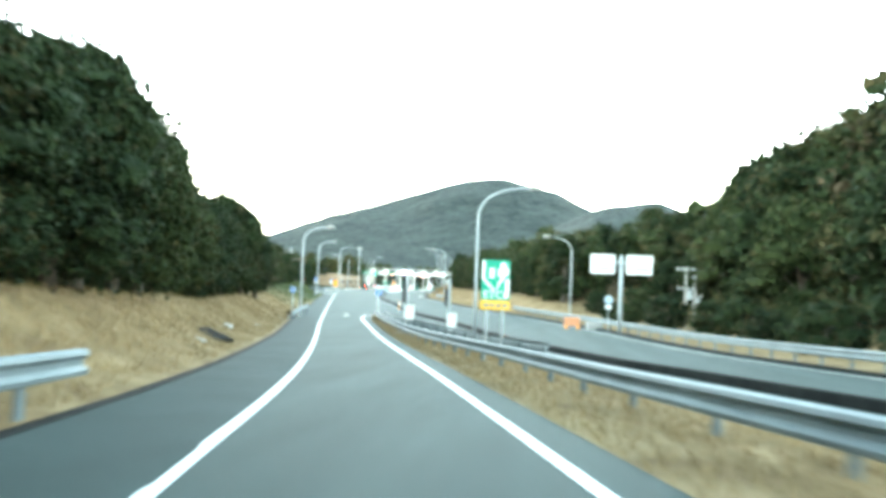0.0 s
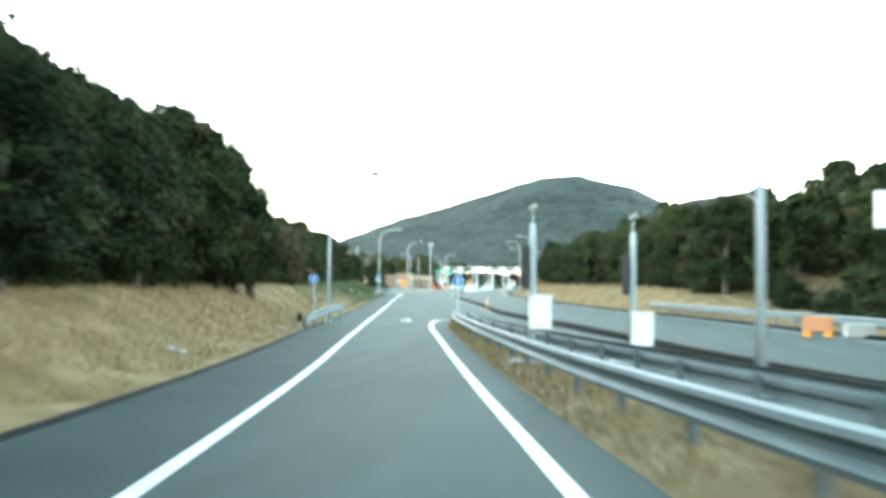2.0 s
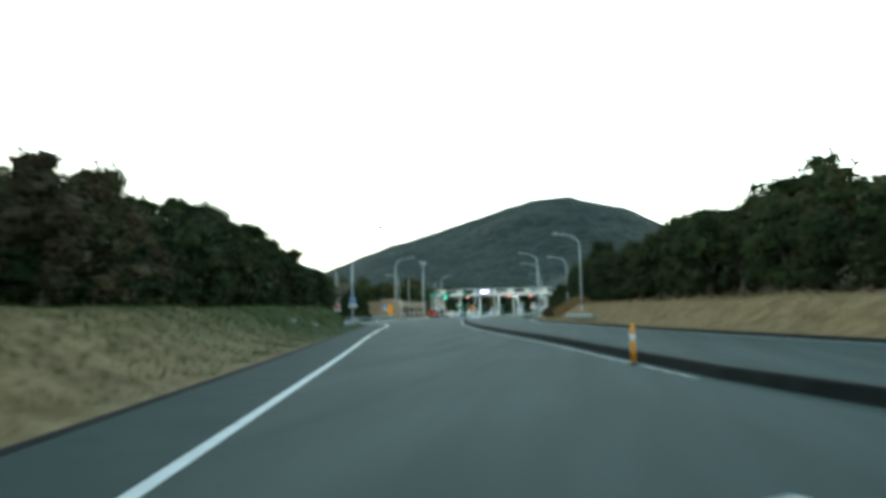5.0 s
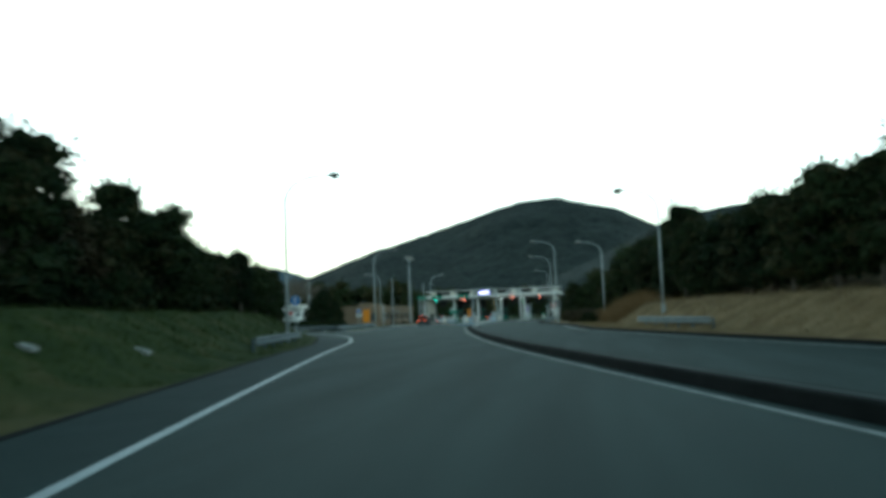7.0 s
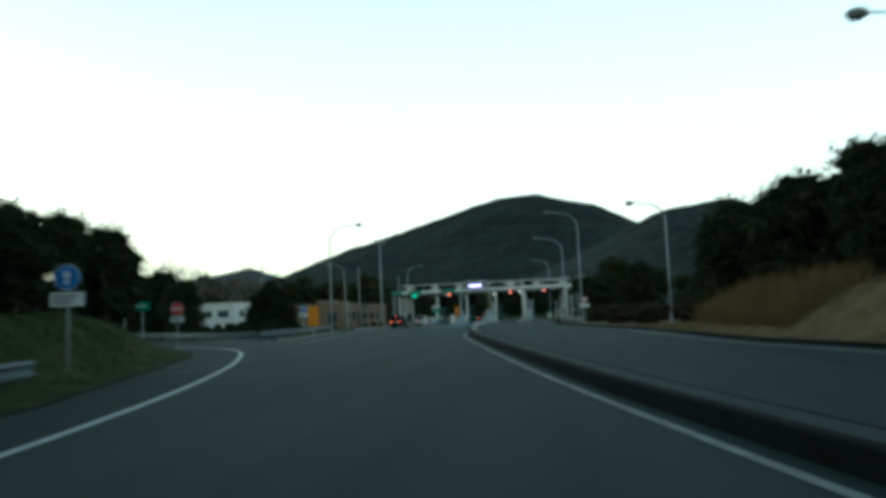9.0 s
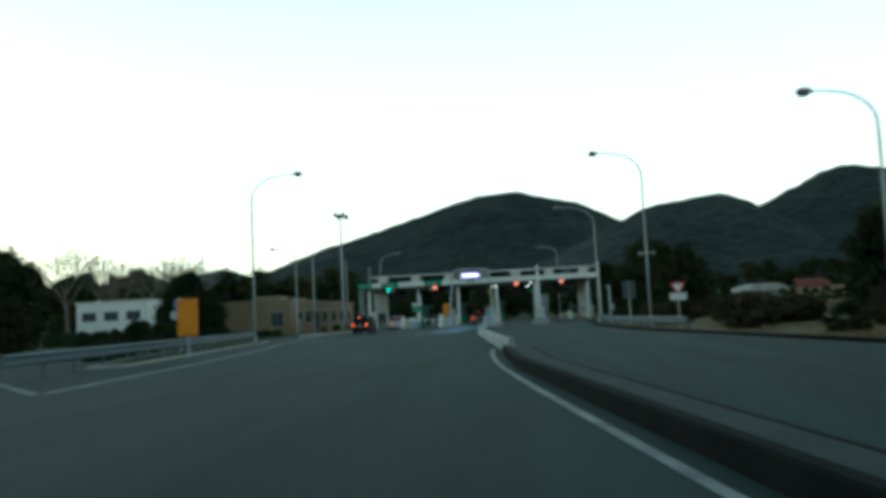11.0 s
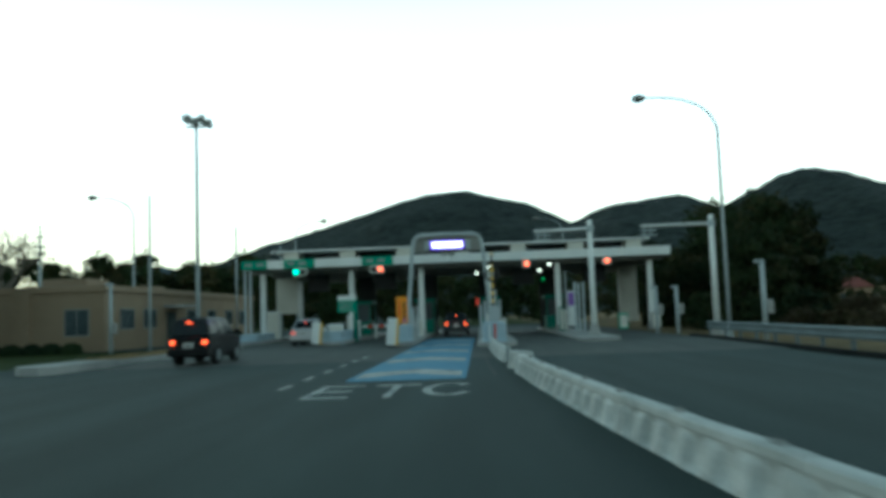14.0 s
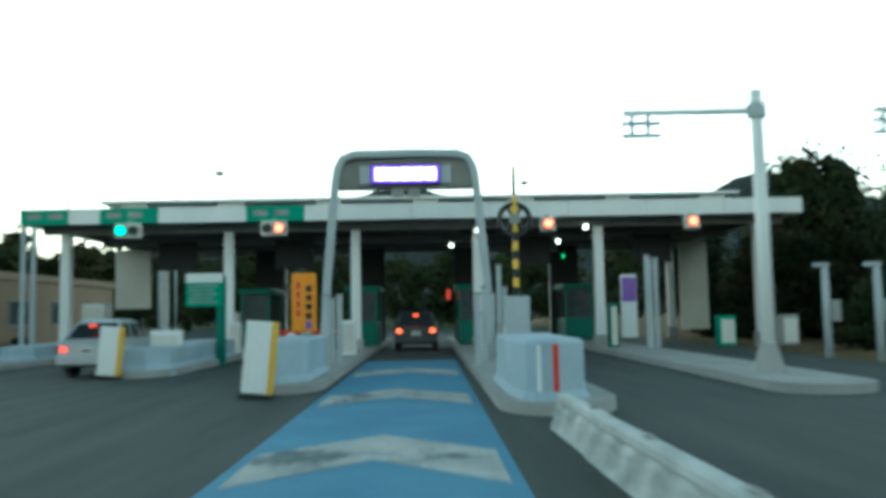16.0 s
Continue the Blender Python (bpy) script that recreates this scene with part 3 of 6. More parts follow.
# blue lane with pale chevrons
bm = bmesh.new()
box(bm, -42.84, -40.16, 235.9, 266.0, -0.03, 0.012)
tagged(finish("road_marking", bm, M_blue), "blue painted toll lane surface", "road marking", kind="structure")
y = 236.5
while y < 263:
    bm = bmesh.new()
    lift = 0.017
    flat_shape(bm, [(-42.72, y), (-41.5, y + 1.2), (-41.5, y + 2.8), (-42.72, y + 1.6)], lift)
    flat_shape(bm, [(-41.5, y + 1.2), (-40.28, y), (-40.28, y + 1.6), (-41.5, y + 2.8)], lift)
    tagged(finish("road_marking", bm, M_chevron), "worn pale chevron on the blue lane", "road marking", kind="structure")
    y += 5.85

# the letters on the road: E, T, C
LET, LY0, LY1 = 0.008, 232.2, 234.75
bm = bmesh.new()
for a, b, w in (((-43.0, LY0), (-43.0, LY1), 0.14), ((-43.07, LY0 + 0.14), (-42.2, LY0 + 0.14), 0.28), ((-43.07, (LY0 + LY1) / 2), (-42.3, (LY0 + LY1) / 2), 0.28), ((-43.07, LY1 - 0.14), (-42.2, LY1 - 0.14), 0.28)):
    flat_bar(bm, a, b, w, LET)
    LET += 0.001
tagged(finish("road_marking", bm, M_chevron), "white letter E painted on the road", "road marking", kind="structure")
bm = bmesh.new()
flat_bar(bm, (-41.98, LY1 - 0.14), (-41.05, LY1 - 0.14), 0.28, 0.008)
flat_bar(bm, (-41.51, LY0), (-41.51, LY1 - 0.28), 0.15, 0.008)
tagged(finish("road_marking", bm, M_chevron), "white letter T painted on the road", "road marking", kind="structure")
bm = bmesh.new()
arc = [(-40.44 + 0.42 * math.cos(a), (LY0 + LY1) / 2 + 1.13 * math.sin(a)) for a in np.linspace(radians(38), radians(322), 20)]
sweep(bm, [(x, y_, 0.009) for x, y_ in arc], [(-0.085, 0), (0.085, 0)], closed=False)
tagged(finish("road_marking", bm, M_chevron), "white letter C painted on the road", "road marking", kind="structure")
# a small worn arrow head on the ramp
bm = bmesh.new()
zr = gz(88.5) + 0.04
flat_shape(bm, [(-18.34, 87.8), (-18.52, 90.3), (-17.74, 88.0), (-17.96, 88.0), (-18.40, 89.3), (-18.12, 87.85)], zr)
tagged(finish("road_marking", bm, M_line), "small white arrow head on the ramp", "road marking", kind="structure")


# ---------------------------------------------------------------- hills far off
def hill(name, x0, x1, y0, depth, profile, material, label, rough=6.0, seed=0.0, nx=300, ny=110):
    """A wooded hill: a crest of the given heights along x, falling to both sides."""
    px, pz = [p[0] for p in profile], [p[1] for p in profile]
    verts, faces = [], []
    for j in range(ny + 1):
        v = j / ny
        for i in range(nx + 1):
            x = x0 + (x1 - x0) * i / nx
            crest = float(np.interp(x, px, pz))
            f = 1 - abs(v - 0.6) / (0.6 if v < 0.6 else 0.4)
            shape = f * f * (3 - 2 * f) * 0.55 + f * 0.45
            lump = noise.fractal((x * 0.012, v * depth * 0.009 + seed, seed), 1.0, 2.0, 5) * rough * (0.25 + 0.75 * f) * (0.35 if f > 0.9 else 1)
            yy = v * depth
            grain = (noise.noise((x * 0.05, yy * 0.05, seed)) * 0.26 + noise.noise((x * 0.13, yy * 0.13, seed)) * 0.24) * rough
            verts.append((x, y0 + (v - 0.6) * depth, crest * shape + (lump + grain) * min(1, f * 3) - 4 * (f < 0.02)))
    n = nx + 1
    faces = [(j * n + i, j * n + i + 1, (j + 1) * n + i + 1, (j + 1) * n + i) for j in range(ny) for i in range(nx)]
    me = bpy.data.meshes.new(name)
    me.from_pydata(verts, [], faces)
    me.materials.append(material)
    return tagged(new(name, me), label, "hill", kind="structure")


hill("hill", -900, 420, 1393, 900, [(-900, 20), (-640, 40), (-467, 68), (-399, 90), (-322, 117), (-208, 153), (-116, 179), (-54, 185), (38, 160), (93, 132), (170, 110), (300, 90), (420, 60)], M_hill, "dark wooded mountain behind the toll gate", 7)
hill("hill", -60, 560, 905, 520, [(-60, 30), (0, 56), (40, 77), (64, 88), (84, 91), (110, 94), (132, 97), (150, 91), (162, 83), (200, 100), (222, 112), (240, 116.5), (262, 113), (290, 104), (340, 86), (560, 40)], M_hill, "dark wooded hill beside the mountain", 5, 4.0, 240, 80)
hill("hill", -1700, -500, 2500, 900, [(-1700, 60), (-1300, 96), (-1140, 138), (-1050, 158), (-960, 172), (-890, 150), (-820, 122), (-650, 80), (-500, 40)], M_hillfar, "far mountain, pale with haze put into its colour", 8, 8.0, 120, 30)
hill("hill", -420, -60, 470, 150, [(-420, 12), (-300, 13), (-180, 13), (-130, 12), (-95, 9), (-60, 0)], M_hill, "low dark wooded ridge behind the buildings", 2.5, 12.0, 200, 40)


# ---------------------------------------------------------------- guard rails
W_BEAM = [(0.0, -0.185), (0.07, -0.16), (0.085, -0.10), (0.0, -0.035), (0.0, 0.035), (0.085, 0.10), (0.07, 0.16), (0.0, 0.185)]


def moved(bm, base):
    bmesh.ops.translate(bm, verts=bm.verts[:], vec=-Vector(base))
    return bm


def guardrail(poly, side, label, ground=None, height=0.62, group="guard rails", drop_start=False, lift=0.0):
    """A corrugated steel beam in four-metre lengths on round posts; side +1 turns its face to the right of poly."""
    ground = ground or gz
    pts = [(x, y, (ground(y) if ground is gz else ground(x, y)) + lift) for x, y in dense(rounded(poly, 1), 1.0)]
    base = pts[0]
    t = thing("guardrail", *base, label=label, category="guard rail", group=group)
    prof = [(side * u, v) for u, v in W_BEAM] + [(side * (u - 0.014), v) for u, v in W_BEAM[::-1]]
    top = [(x, y, z + height - (0.42 * max(0.0, 1 - i / 5.0) if drop_start else 0.0)) for i, (x, y, z) in enumerate(pts)]
    for i in range(0, len(top) - 1, 4):
        part("beam", moved(sweep(bmesh.new(), top[i:i + 5], prof), base), M_galv, t)
    for i in range(1 if drop_start else 0, len(pts), 2):
        x, y, z = pts[i]
        a, b = pts[max(i - 1, 0)], pts[min(i + 1, len(pts) - 1)]
        n = math.hypot(b[0] - a[0], b[1] - a[1]) or 1
        ox, oy = -side * 0.09 * (b[1] - a[1]) / n, side * 0.09 * (b[0] - a[0]) / n
        bm = tube(bmesh.new(), [(x + ox, y + oy, z - 0.25), (x + ox, y + oy, top[i][2] + 0.09), (x + ox, y + oy, top[i][2] + 0.12)], [0.06, 0.06, 0.035], 10)
        post = part("post", moved(bm, base), M_galv, t)
        bm = bmesh.new()
        tube(bm, [(x + ox, y + oy, top[i][2]), (x, y, top[i][2])], 0.03, 6)
        part("bracket", moved(bm, base), M_galv, post)
    return t


RAIL_A = [(9.5, -12), (5.4, 8), (2.3, 20), (0.6, 27.2), (-0.8, 33), (-3.0, 41.8), (-4.85, 48.0), (-6.72, 54.3), (-8.68, 61.6), (-10.5, 68.4), (-12.03, 73.7), (-13.68, 79.8), (-14.65, 83.6)]
guardrail(RAIL_A, -1, "long galvanised guard rail beside the dry grass nose", height=0.56)
guardrail([(-1.75, 44.0), (-4.8, 54.3), (-6.95, 62.0), (-8.4, 66), (-9.8, 70), (-11.2, 74), (-12.2, 77), (-13.0, 80), (-14.1, 84.4)], 1, "galvanised guard rail that faces the opposite lane", height=0.58)
guardrail([(-5.2, 15.0), (-6.9, 23.5), (-8.3, 30.4)], 1, "galvanised guard rail end on the grassy ramp edge")
guardrail([(-19.95, 78.3), (-20.2, 79.8), (-20.5, 82.5), (-21.0, 86.2)], 1, "short galvanised guard rail with a turned-down end", drop_start=True, height=0.76)
guardrail([(-37.6, 148.5), (-39.0, 155), (-40.55, 162.2)], 1, "galvanised guard rail beside the green bank")
guardrail([p for p in offset(FAR_EDGE, 1.3) if 20 < p[1] < 112] + [(-4.2, 113.0)], -1, "long galvanised guard rail along the opposite carriageway")
guardrail([(-17.3, 158.5), (-18.9, 164.5), (-20.1, 171.0)], -1, "short galvanised guard rail at the foot of the bank", lift=0.05)
guardrail([p for p in offset(FAR_EDGE, 1.15) if 214 < p[1] < 262], -1, "galvanised guard rail along the plaza verge", height=0.52)
guardrail([(-49.3, 198.0), (-50.0, 204), (-51.7, 216.5), (-53.4, 227), (-54.3, 232)], 1, "galvanised guard rail along the plaza edge")
guardrail([(-49.3, 197.4), (-53.5, 200.6), (-59, 207), (-66, 217.5), (-76, 229)], -1, "galvanised guard rail along the side road")


# ---------------------------------------------------------------- lamps and masts
def street_lamp(x, y, z0, dx, dy, height, label="tall grey street lamp with a curved arm, unlit"):
    t = thing("street_lamp", x, y, z0, label=label, category="street lamp", group="street lamps")
    part("base_plate", tube(bmesh.new(), [(0, 0, -0.1), (0, 0, 0.05), (0, 0, 0.5), (0, 0, 0.55)], [0.15, 0.15, 0.10, 0.085], 12), M_pole, t, smooth=True)
    knee = height - 0.42 * math.hypot(dx, dy) - 0.35
    pts = [(0, 0, 0.5), (0, 0, knee * 0.5), (0, 0, knee)]
    for k in range(1, 9):
        s = k / 8
        a, b, c = (1 - s) ** 2, 2 * s * (1 - s), s * s
        pts.append((b * 0.10 * dx + c * dx, b * 0.10 * dy + c * dy, a * knee + b * (height - 0.03) + c * height))
    rad = [0.082, 0.070, 0.054] + [0.050 - 0.0022 * k for k in range(8)]
    part("pole", tube(bmesh.new(), pts, rad, 10), M_pole, t, smooth=True)
    d = Vector((dx, dy, 0)).normalized()
    bm = bmesh.new()
    bmesh.ops.create_uvsphere(bm, u_segments=14, v_segments=8, radius=0.5)
    for v in bm.verts:
        v.co.z *= 0.30 if v.co.z < 0 else 0.36
        v.co.y *= 0.42 * (1 - 0.35 * v.co.x)
        v.co.x *= 0.66
    ang = math.atan2(d.y, d.x)
    bmesh.ops.transform(bm, verts=bm.verts[:], matrix=Matrix.Translation((dx + d.x * 0.28, dy + d.y * 0.28, height)) @ Matrix.Rotation(ang, 4, "Z"))
    head = part("lamp_head", bm, M_greyhood, t, smooth=True)
    bm = bmesh.new()
    bmesh.ops.create_uvsphere(bm, u_segments=12, v_segments=6, radius=0.24)
    for v in bm.verts:
        v.co.z *= 0.4
        v.co.y *= 0.7
    bmesh.ops.translate(bm, verts=bm.verts[:], vec=(dx + d.x * 0.32, dy + d.y * 0.32, height - 0.10))
    part("lens", bm, M_winglass, head, "unlit glass lens", smooth=True)
    return t


street_lamp(-5.1, 61.0, gz(61), 2.6, 0.3, 8.0)
street_lamp(-21.02, 84.1, land(-21.4, 84.1), 1.95, 0.1, 7.3 - land(-21.4, 84.1))
street_lamp(-39.85, 158.3, gz(158), 2.35, 0.8, 9.6)
street_lamp(-18.5, 170.0, land(-18.5, 170.0), -2.2, 0.1, 9.2 - land(-18.5, 170.0))
street_lamp(-21.2, 209.4, land(-21.2, 209.4), -2.3, 0.1, 9.3 - land(-21.2, 209.4))
street_lamp(-53.5, 229.7, 0.0, 2.9, 0.4, 11.4)
lamp_ = street_lamp(-27.2, 231.2, 0.0, -2.8, 0.1, 11.6, "tall grey street lamp with loudspeaker horns on its pole")
for sx in (-1, 1):
    part("loudspeaker", tube(bmesh.new(), [(sx * 0.06, -0.02, 4.72), (sx * 0.26, -0.06, 4.72), (sx * 0.5, -0.1, 4.70), (sx * 0.52, -0.1, 4.70)], [0.06, 0.08, 0.19, 0.20], 14), M_greyhood, lamp_, "grey loudspeaker horn")
part("bracket", B(-0.10, 0.10, -0.09, 0.09, 4.62, 4.84, bevel=0.01), M_pole, lamp_)
street_lamp(-28.7, 254.4, 0.0, -3.1, 0.4, 11.1)
street_lamp(-63.2, 271.4, 0.0, -2.4, -0.4, 10.2)
street_lamp(-31.0, 300.0, 0.0, -2.4, 0.1, 11.0)
street_lamp(-56.8, 292.0, 0.0, 2.4, 0.1, 10.6)
street_lamp(1.5, 98.0, land(2.5, 98.0), -2.2, -0.3, 8.0)

t = thing("floodlight_mast", -54.7, 259.9, 0.0, label="slender grey floodlight mast with a cluster of lamps", category="floodlight mast")
part("base_plate", B(-0.3, 0.3, -0.3, 0.3, -0.1, 0.25, bevel=0.03), M_concrete, t)
part("pole", tube(bmesh.new(), [(0, 0, 0.2), (0, 0, 6), (0, 0, 12.1)], [0.13, 0.10, 0.07], 10), M_pole, t, smooth=True)
part("crossbar", B(-0.55, 0.75, -0.05, 0.05, 11.95, 12.05), M_pole, t)
for dx, dz, tilt in ((-0.45, 12.35, 0.2), (0.0, 12.15, 0.0), (0.35, 12.30, -0.15), (0.75, 12.05, -0.3)):
    bm = bmesh.new()
    bmesh.ops.create_cone(bm, cap_ends=True, segments=14, radius1=0.27, radius2=0.14, depth=0.34, matrix=Matrix.Translation((dx, -0.15, dz)) @ Matrix.Rotation(radians(62), 4, "X") @ Matrix.Rotation(tilt, 4, "Y") @ Matrix.Rotation(math.pi, 4, "X"))
    part("floodlight", bm, M_greyhood, t, smooth=False)


def plain_mast(x, y, h, r, label, category="pole"):
    t = thing("mast", x, y, gz(y), label=label, category=category)
    part("pole", tube(bmesh.new(), [(0, 0, -0.1), (0, 0, h * 0.6), (0, 0, h)], [r, r * 0.85, r * 0.7], 8), M_pole, t, smooth=True)
    part("cap", tube(bmesh.new(), [(0, 0, h), (0, 0, h + 0.05)], [r * 0.8, r * 0.5], 8), M_pole, t)
    return t


plain_mast(-59.0, 264.0, 9.0, 0.09, "thin grey pole in the yard")
plain_mast(-60.0, 284.0, 9.4, 0.09, "thin grey pole in the yard")
plain_mast(-59.5, 297.0, 9.0, 0.09, "thin grey pole in the yard")

# far lattice mast and a wire-fence style mast on the ridge
t = thing("lattice_mast", -92.0, 311.0, -0.1, label="grey lattice mast above the dark trees", category="mast")
part("pole", tube(bmesh.new(), [(0, 0, 0), (0, 0, 8), (0, 0, 14.0)], [0.28, 0.2, 0.1], 6), M_pole, t)
for z_, w_ in ((10.4, 1.6), (11.2, 1.2), (12.4, 0.9)):
    part("crossbar", B(-w_ / 2, w_ / 2, -0.08, 0.08, z_, z_ + 0.22), M_pole, t)


# ---------------------------------------------------------------- signs
def lettering(text, size, x, y, z, material, parent, name="lettering"):
    """Words from the built-in font as a thin mesh that faces -y, centred on x, z."""
    cu = bpy.data.curves.new(name, "FONT")
    cu.body, cu.size, cu.extrude, cu.align_x, cu.align_y = text, size, 0.003, "CENTER", "CENTER"
    tmp = bpy.data.objects.new("tmp", cu)
    scene.collection.objects.link(tmp)
    me = bpy.data.meshes.new_from_object(tmp.evaluated_get(bpy.context.evaluated_depsgraph_get()))
    bpy.data.objects.remove(tmp)
    me.transform(Matrix.Translation((x, y, z)) @ Matrix.Rotation(math.pi / 2, 4, "X"))
    me.materials.clear()
    me.materials.append(material)
    ob = new(name, me)
    ob.parent = parent
    return ob


def arrow_up(x, y, z, h, w):
    bm = bmesh.new()
    pts = [(-0.16 * w, -0.5 * h), (0.16 * w, -0.5 * h), (0.16 * w, 0.08 * h), (0.5 * w, 0.08 * h), (0, 0.5 * h), (-0.5 * w, 0.08 * h), (-0.16 * w, 0.08 * h)]
    f = bm.faces.new([bm.verts.new((x + u, y, z + v)) for u, v in pts])
    r = bmesh.ops.extrude_face_region(bm, geom=[f])
    bmesh.ops.translate(bm, verts=[v for v in r["geom"] if isinstance(v, bmesh.types.BMVert)], vec=(0, 0.006, 0))
    return bm


def round_sign(x, y, z0, zc, rz, kind, label, r=0.33, plate=False):
    t = thing("road_sign", x, y, z0, rz, label=label, category="road sign")
    zc -= z0
    part("post", tube(bmesh.new(), [(0, 0, -0.1), (0, 0, zc + r)], 0.035, 8), M_pole, t, smooth=True)
    face = M_signblue if kind == "blue" else M_red if kind == "red" else M_white
    d = part("disc", disc(bmesh.new(), 0, -0.06, zc, r, 0.03), face, t)
    rim = bmesh.new()
    tube(rim, [(r * 0.985 * math.cos(a), -0.075, zc + r * 0.985 * math.sin(a)) for a in np.linspace(0, 2 * math.pi, 25)], 0.012, 5, cap=False)
    part("rim", rim, M_white, d)
    if kind == "blue":
        part("arrow", arrow_up(0, -0.085, zc, r * 1.2, r * 0.75), M_white, d, "white arrow")
    if kind == "red":
        part("bar", B(-r * 0.72, r * 0.72, -0.09, -0.078, zc - r * 0.16, zc + r * 0.16), M_white, d, "white bar")
    if plate:
        pl = part("plate", B(-0.42, 0.42, -0.075, -0.05, zc - r - 0.42, zc - r - 0.06, bevel=0.008), M_white, t, "small white plate")
        for k in range(3):
            part("text_bar", B(-0.34, 0.28 - 0.1 * k, -0.082, -0.0765, zc - r - 0.17 - 0.09 * k, zc - r - 0.13 - 0.09 * k), M_black, pl)
    return t


round_sign(-21.42, 83.15, land(-21.42, 83.15), 2.13, 12, "blue", "round blue sign with a white arrow on the grass bank", r=0.23)
round_sign(-14.57, 84.2, gz(84.2), 2.12, 10, "blue", "round blue sign with a white arrow at the rail end", r=0.26)
round_sign(-42.2, 166.0, land(-42.2, 166.0), 2.70, 12, "blue", "round blue sign over a white plate on the green bank", plate=True)
round_sign(-52.9, 193.5, gz(193), 2.42, 6, "red", "round red no-entry sign with a white bar over a plate", r=0.40, plate=True)
round_sign(-51.5, 214.0, gz(214), 2.4, 5, "blue", "small round blue sign on the plaza edge", r=0.28, plate=True)

# triangular warning sign
t = thing("warning_sign", -27.3, 220.0, gz(220), label="triangular red-edged warning sign over a white plate", category="road sign")
part("post", tube(bmesh.new(), [(0, 0, -0.1), (0, 0, 2.5)], 0.035, 8), M_pole, t, smooth=True)
bm = bmesh.new()
bmesh.ops.create_cone(bm, cap_ends=True, segments=3, radius1=0.46, radius2=0.46, depth=0.03, matrix=Matrix.Translation((0, -0.06, 2.2)) @ Matrix.Rotation(math.pi / 2, 4, "X") @ Matrix.Rotation(math.pi, 4, "Z"))
tri = part("triangle", bm, M_red, t)
bm = bmesh.new()
bmesh.ops.create_cone(bm, cap_ends=True, segments=3, radius1=0.32, radius2=0.32, depth=0.012, matrix=Matrix.Translation((0, -0.085, 2.2)) @ Matrix.Rotation(math.pi / 2, 4, "X") @ Matrix.Rotation(math.pi, 4, "Z"))
part("face", bm, M_white, tri, "white face")
part("plate", B(-0.42, 0.42, -0.075, -0.05, 1.52, 1.88, bevel=0.008), M_white, t, "small white plate")

# green direction board by the side road
t = thing("direction_sign", -55.6, 193.2, gz(193), 10, label="green direction board with pale writing on two posts", category="road sign")
for x_ in (-0.55, 0.55):
    part("post", tube(bmesh.new(), [(x_, 0, -0.1), (x_, 0, 3.0)], 0.04, 8), M_pole, t, smooth=True)
b_ = part("board", B(-1.0, 1.0, -0.09, -0.05, 2.45, 3.0, bevel=0.01), M_green, t)
for k, (a_, c_) in enumerate(((-0.8, 0.1), (0.25, 0.8))):
    part("text_bar", B(a_, c_, -0.098, -0.0915, 2.68, 2.8), M_white, b_)

# toll lane sign near the start of the ramp
t = thing("toll_lane_sign", -3.40, 44.95, gz(44.95), 11, label="green toll lane sign over a yellow plate", category="road sign")
g0 = gz(44.5)
for x_ in (-0.25, 0.25):
    part("post", tube(bmesh.new(), [(x_, 0, -0.1), (x_, 0, 3.95 - g0)], 0.04, 8), M_pole, t, smooth=True)
b_ = part("board", B(-0.44, 0.44, -0.09, -0.05, 2.74 - g0, 3.97 - g0, bevel=0.01), M_green, t)
part("lane_line", B(-0.43, -0.34, -0.098, -0.0915, 3.36 - g0, 3.95 - g0), M_white, b_, "white lane line")
part("lane_line", B(0.30, 0.43, -0.098, -0.0915, 2.98 - g0, 3.40 - g0), M_white, b_, "white lane line")
part("lane_line", sweep(bmesh.new(), [(-0.385, -0.094, 3.38 - g0), (-0.20, -0.094, 3.20 - g0), (-0.06, -0.094, 3.05 - g0)], [(0.0, -0.05), (0.0, 0.05), (-0.004, 0.05), (-0.004, -0.05)]), M_white, b_, "white lane line")
part("lane_arrow", sweep(bmesh.new(), [(0.02, -0.094, 3.02 - g0), (0.06, -0.094, 3.18 - g0), (0.16, -0.094, 3.34 - g0), (0.26, -0.094, 3.46 - g0)], [(0.0, -0.07), (0.0, 0.07), (-0.004, 0.07), (-0.004, -0.07)]), M_white, b_, "white arrow shaft")
bm = bmesh.new()
f = bm.faces.new([bm.verts.new((u, -0.0975, v - g0)) for u, v in ((0.06, 3.50), (0.20, 3.42), (0.38, 3.52), (0.40, 3.70), (0.32, 3.78), (0.30, 3.90), (0.16, 3.90), (0.14, 3.76), (0.07, 3.68))])
r_ = bmesh.ops.extrude_face_region(bm, geom=[f])
bmesh.ops.translate(bm, verts=[v for v in r_["geom"] if isinstance(v, bmesh.types.BMVert)], vec=(0, 0.006, 0))
part("lane_arrow", bm, M_white, b_, "white arrow head")
part("lane_symbol", B(-0.20, -0.05, -0.098, -0.0915, 3.42 - g0, 3.72 - g0, bevel=0.0), M_white, b_, "white car symbol")
lettering("ETC", 0.34, -0.08, -0.096, 2.89 - g0, M_white, b_)
part("text_bar", B(0.26, 0.40, -0.098, -0.0915, 2.80 - g0, 2.99 - g0), M_white, b_)
o_ = part("lower_plate", B(-0.45, 0.45, -0.09, -0.05, 2.44 - g0, 2.72 - g0, bevel=0.01), M_yellow, t, "yellow plate")
for k in range(4):
    part("text_bar", B(-0.36 + 0.2 * k, -0.22 + 0.2 * k, -0.096, -0.0905, 2.52 - g0, 2.63 - g0), M_line_worn, o_)

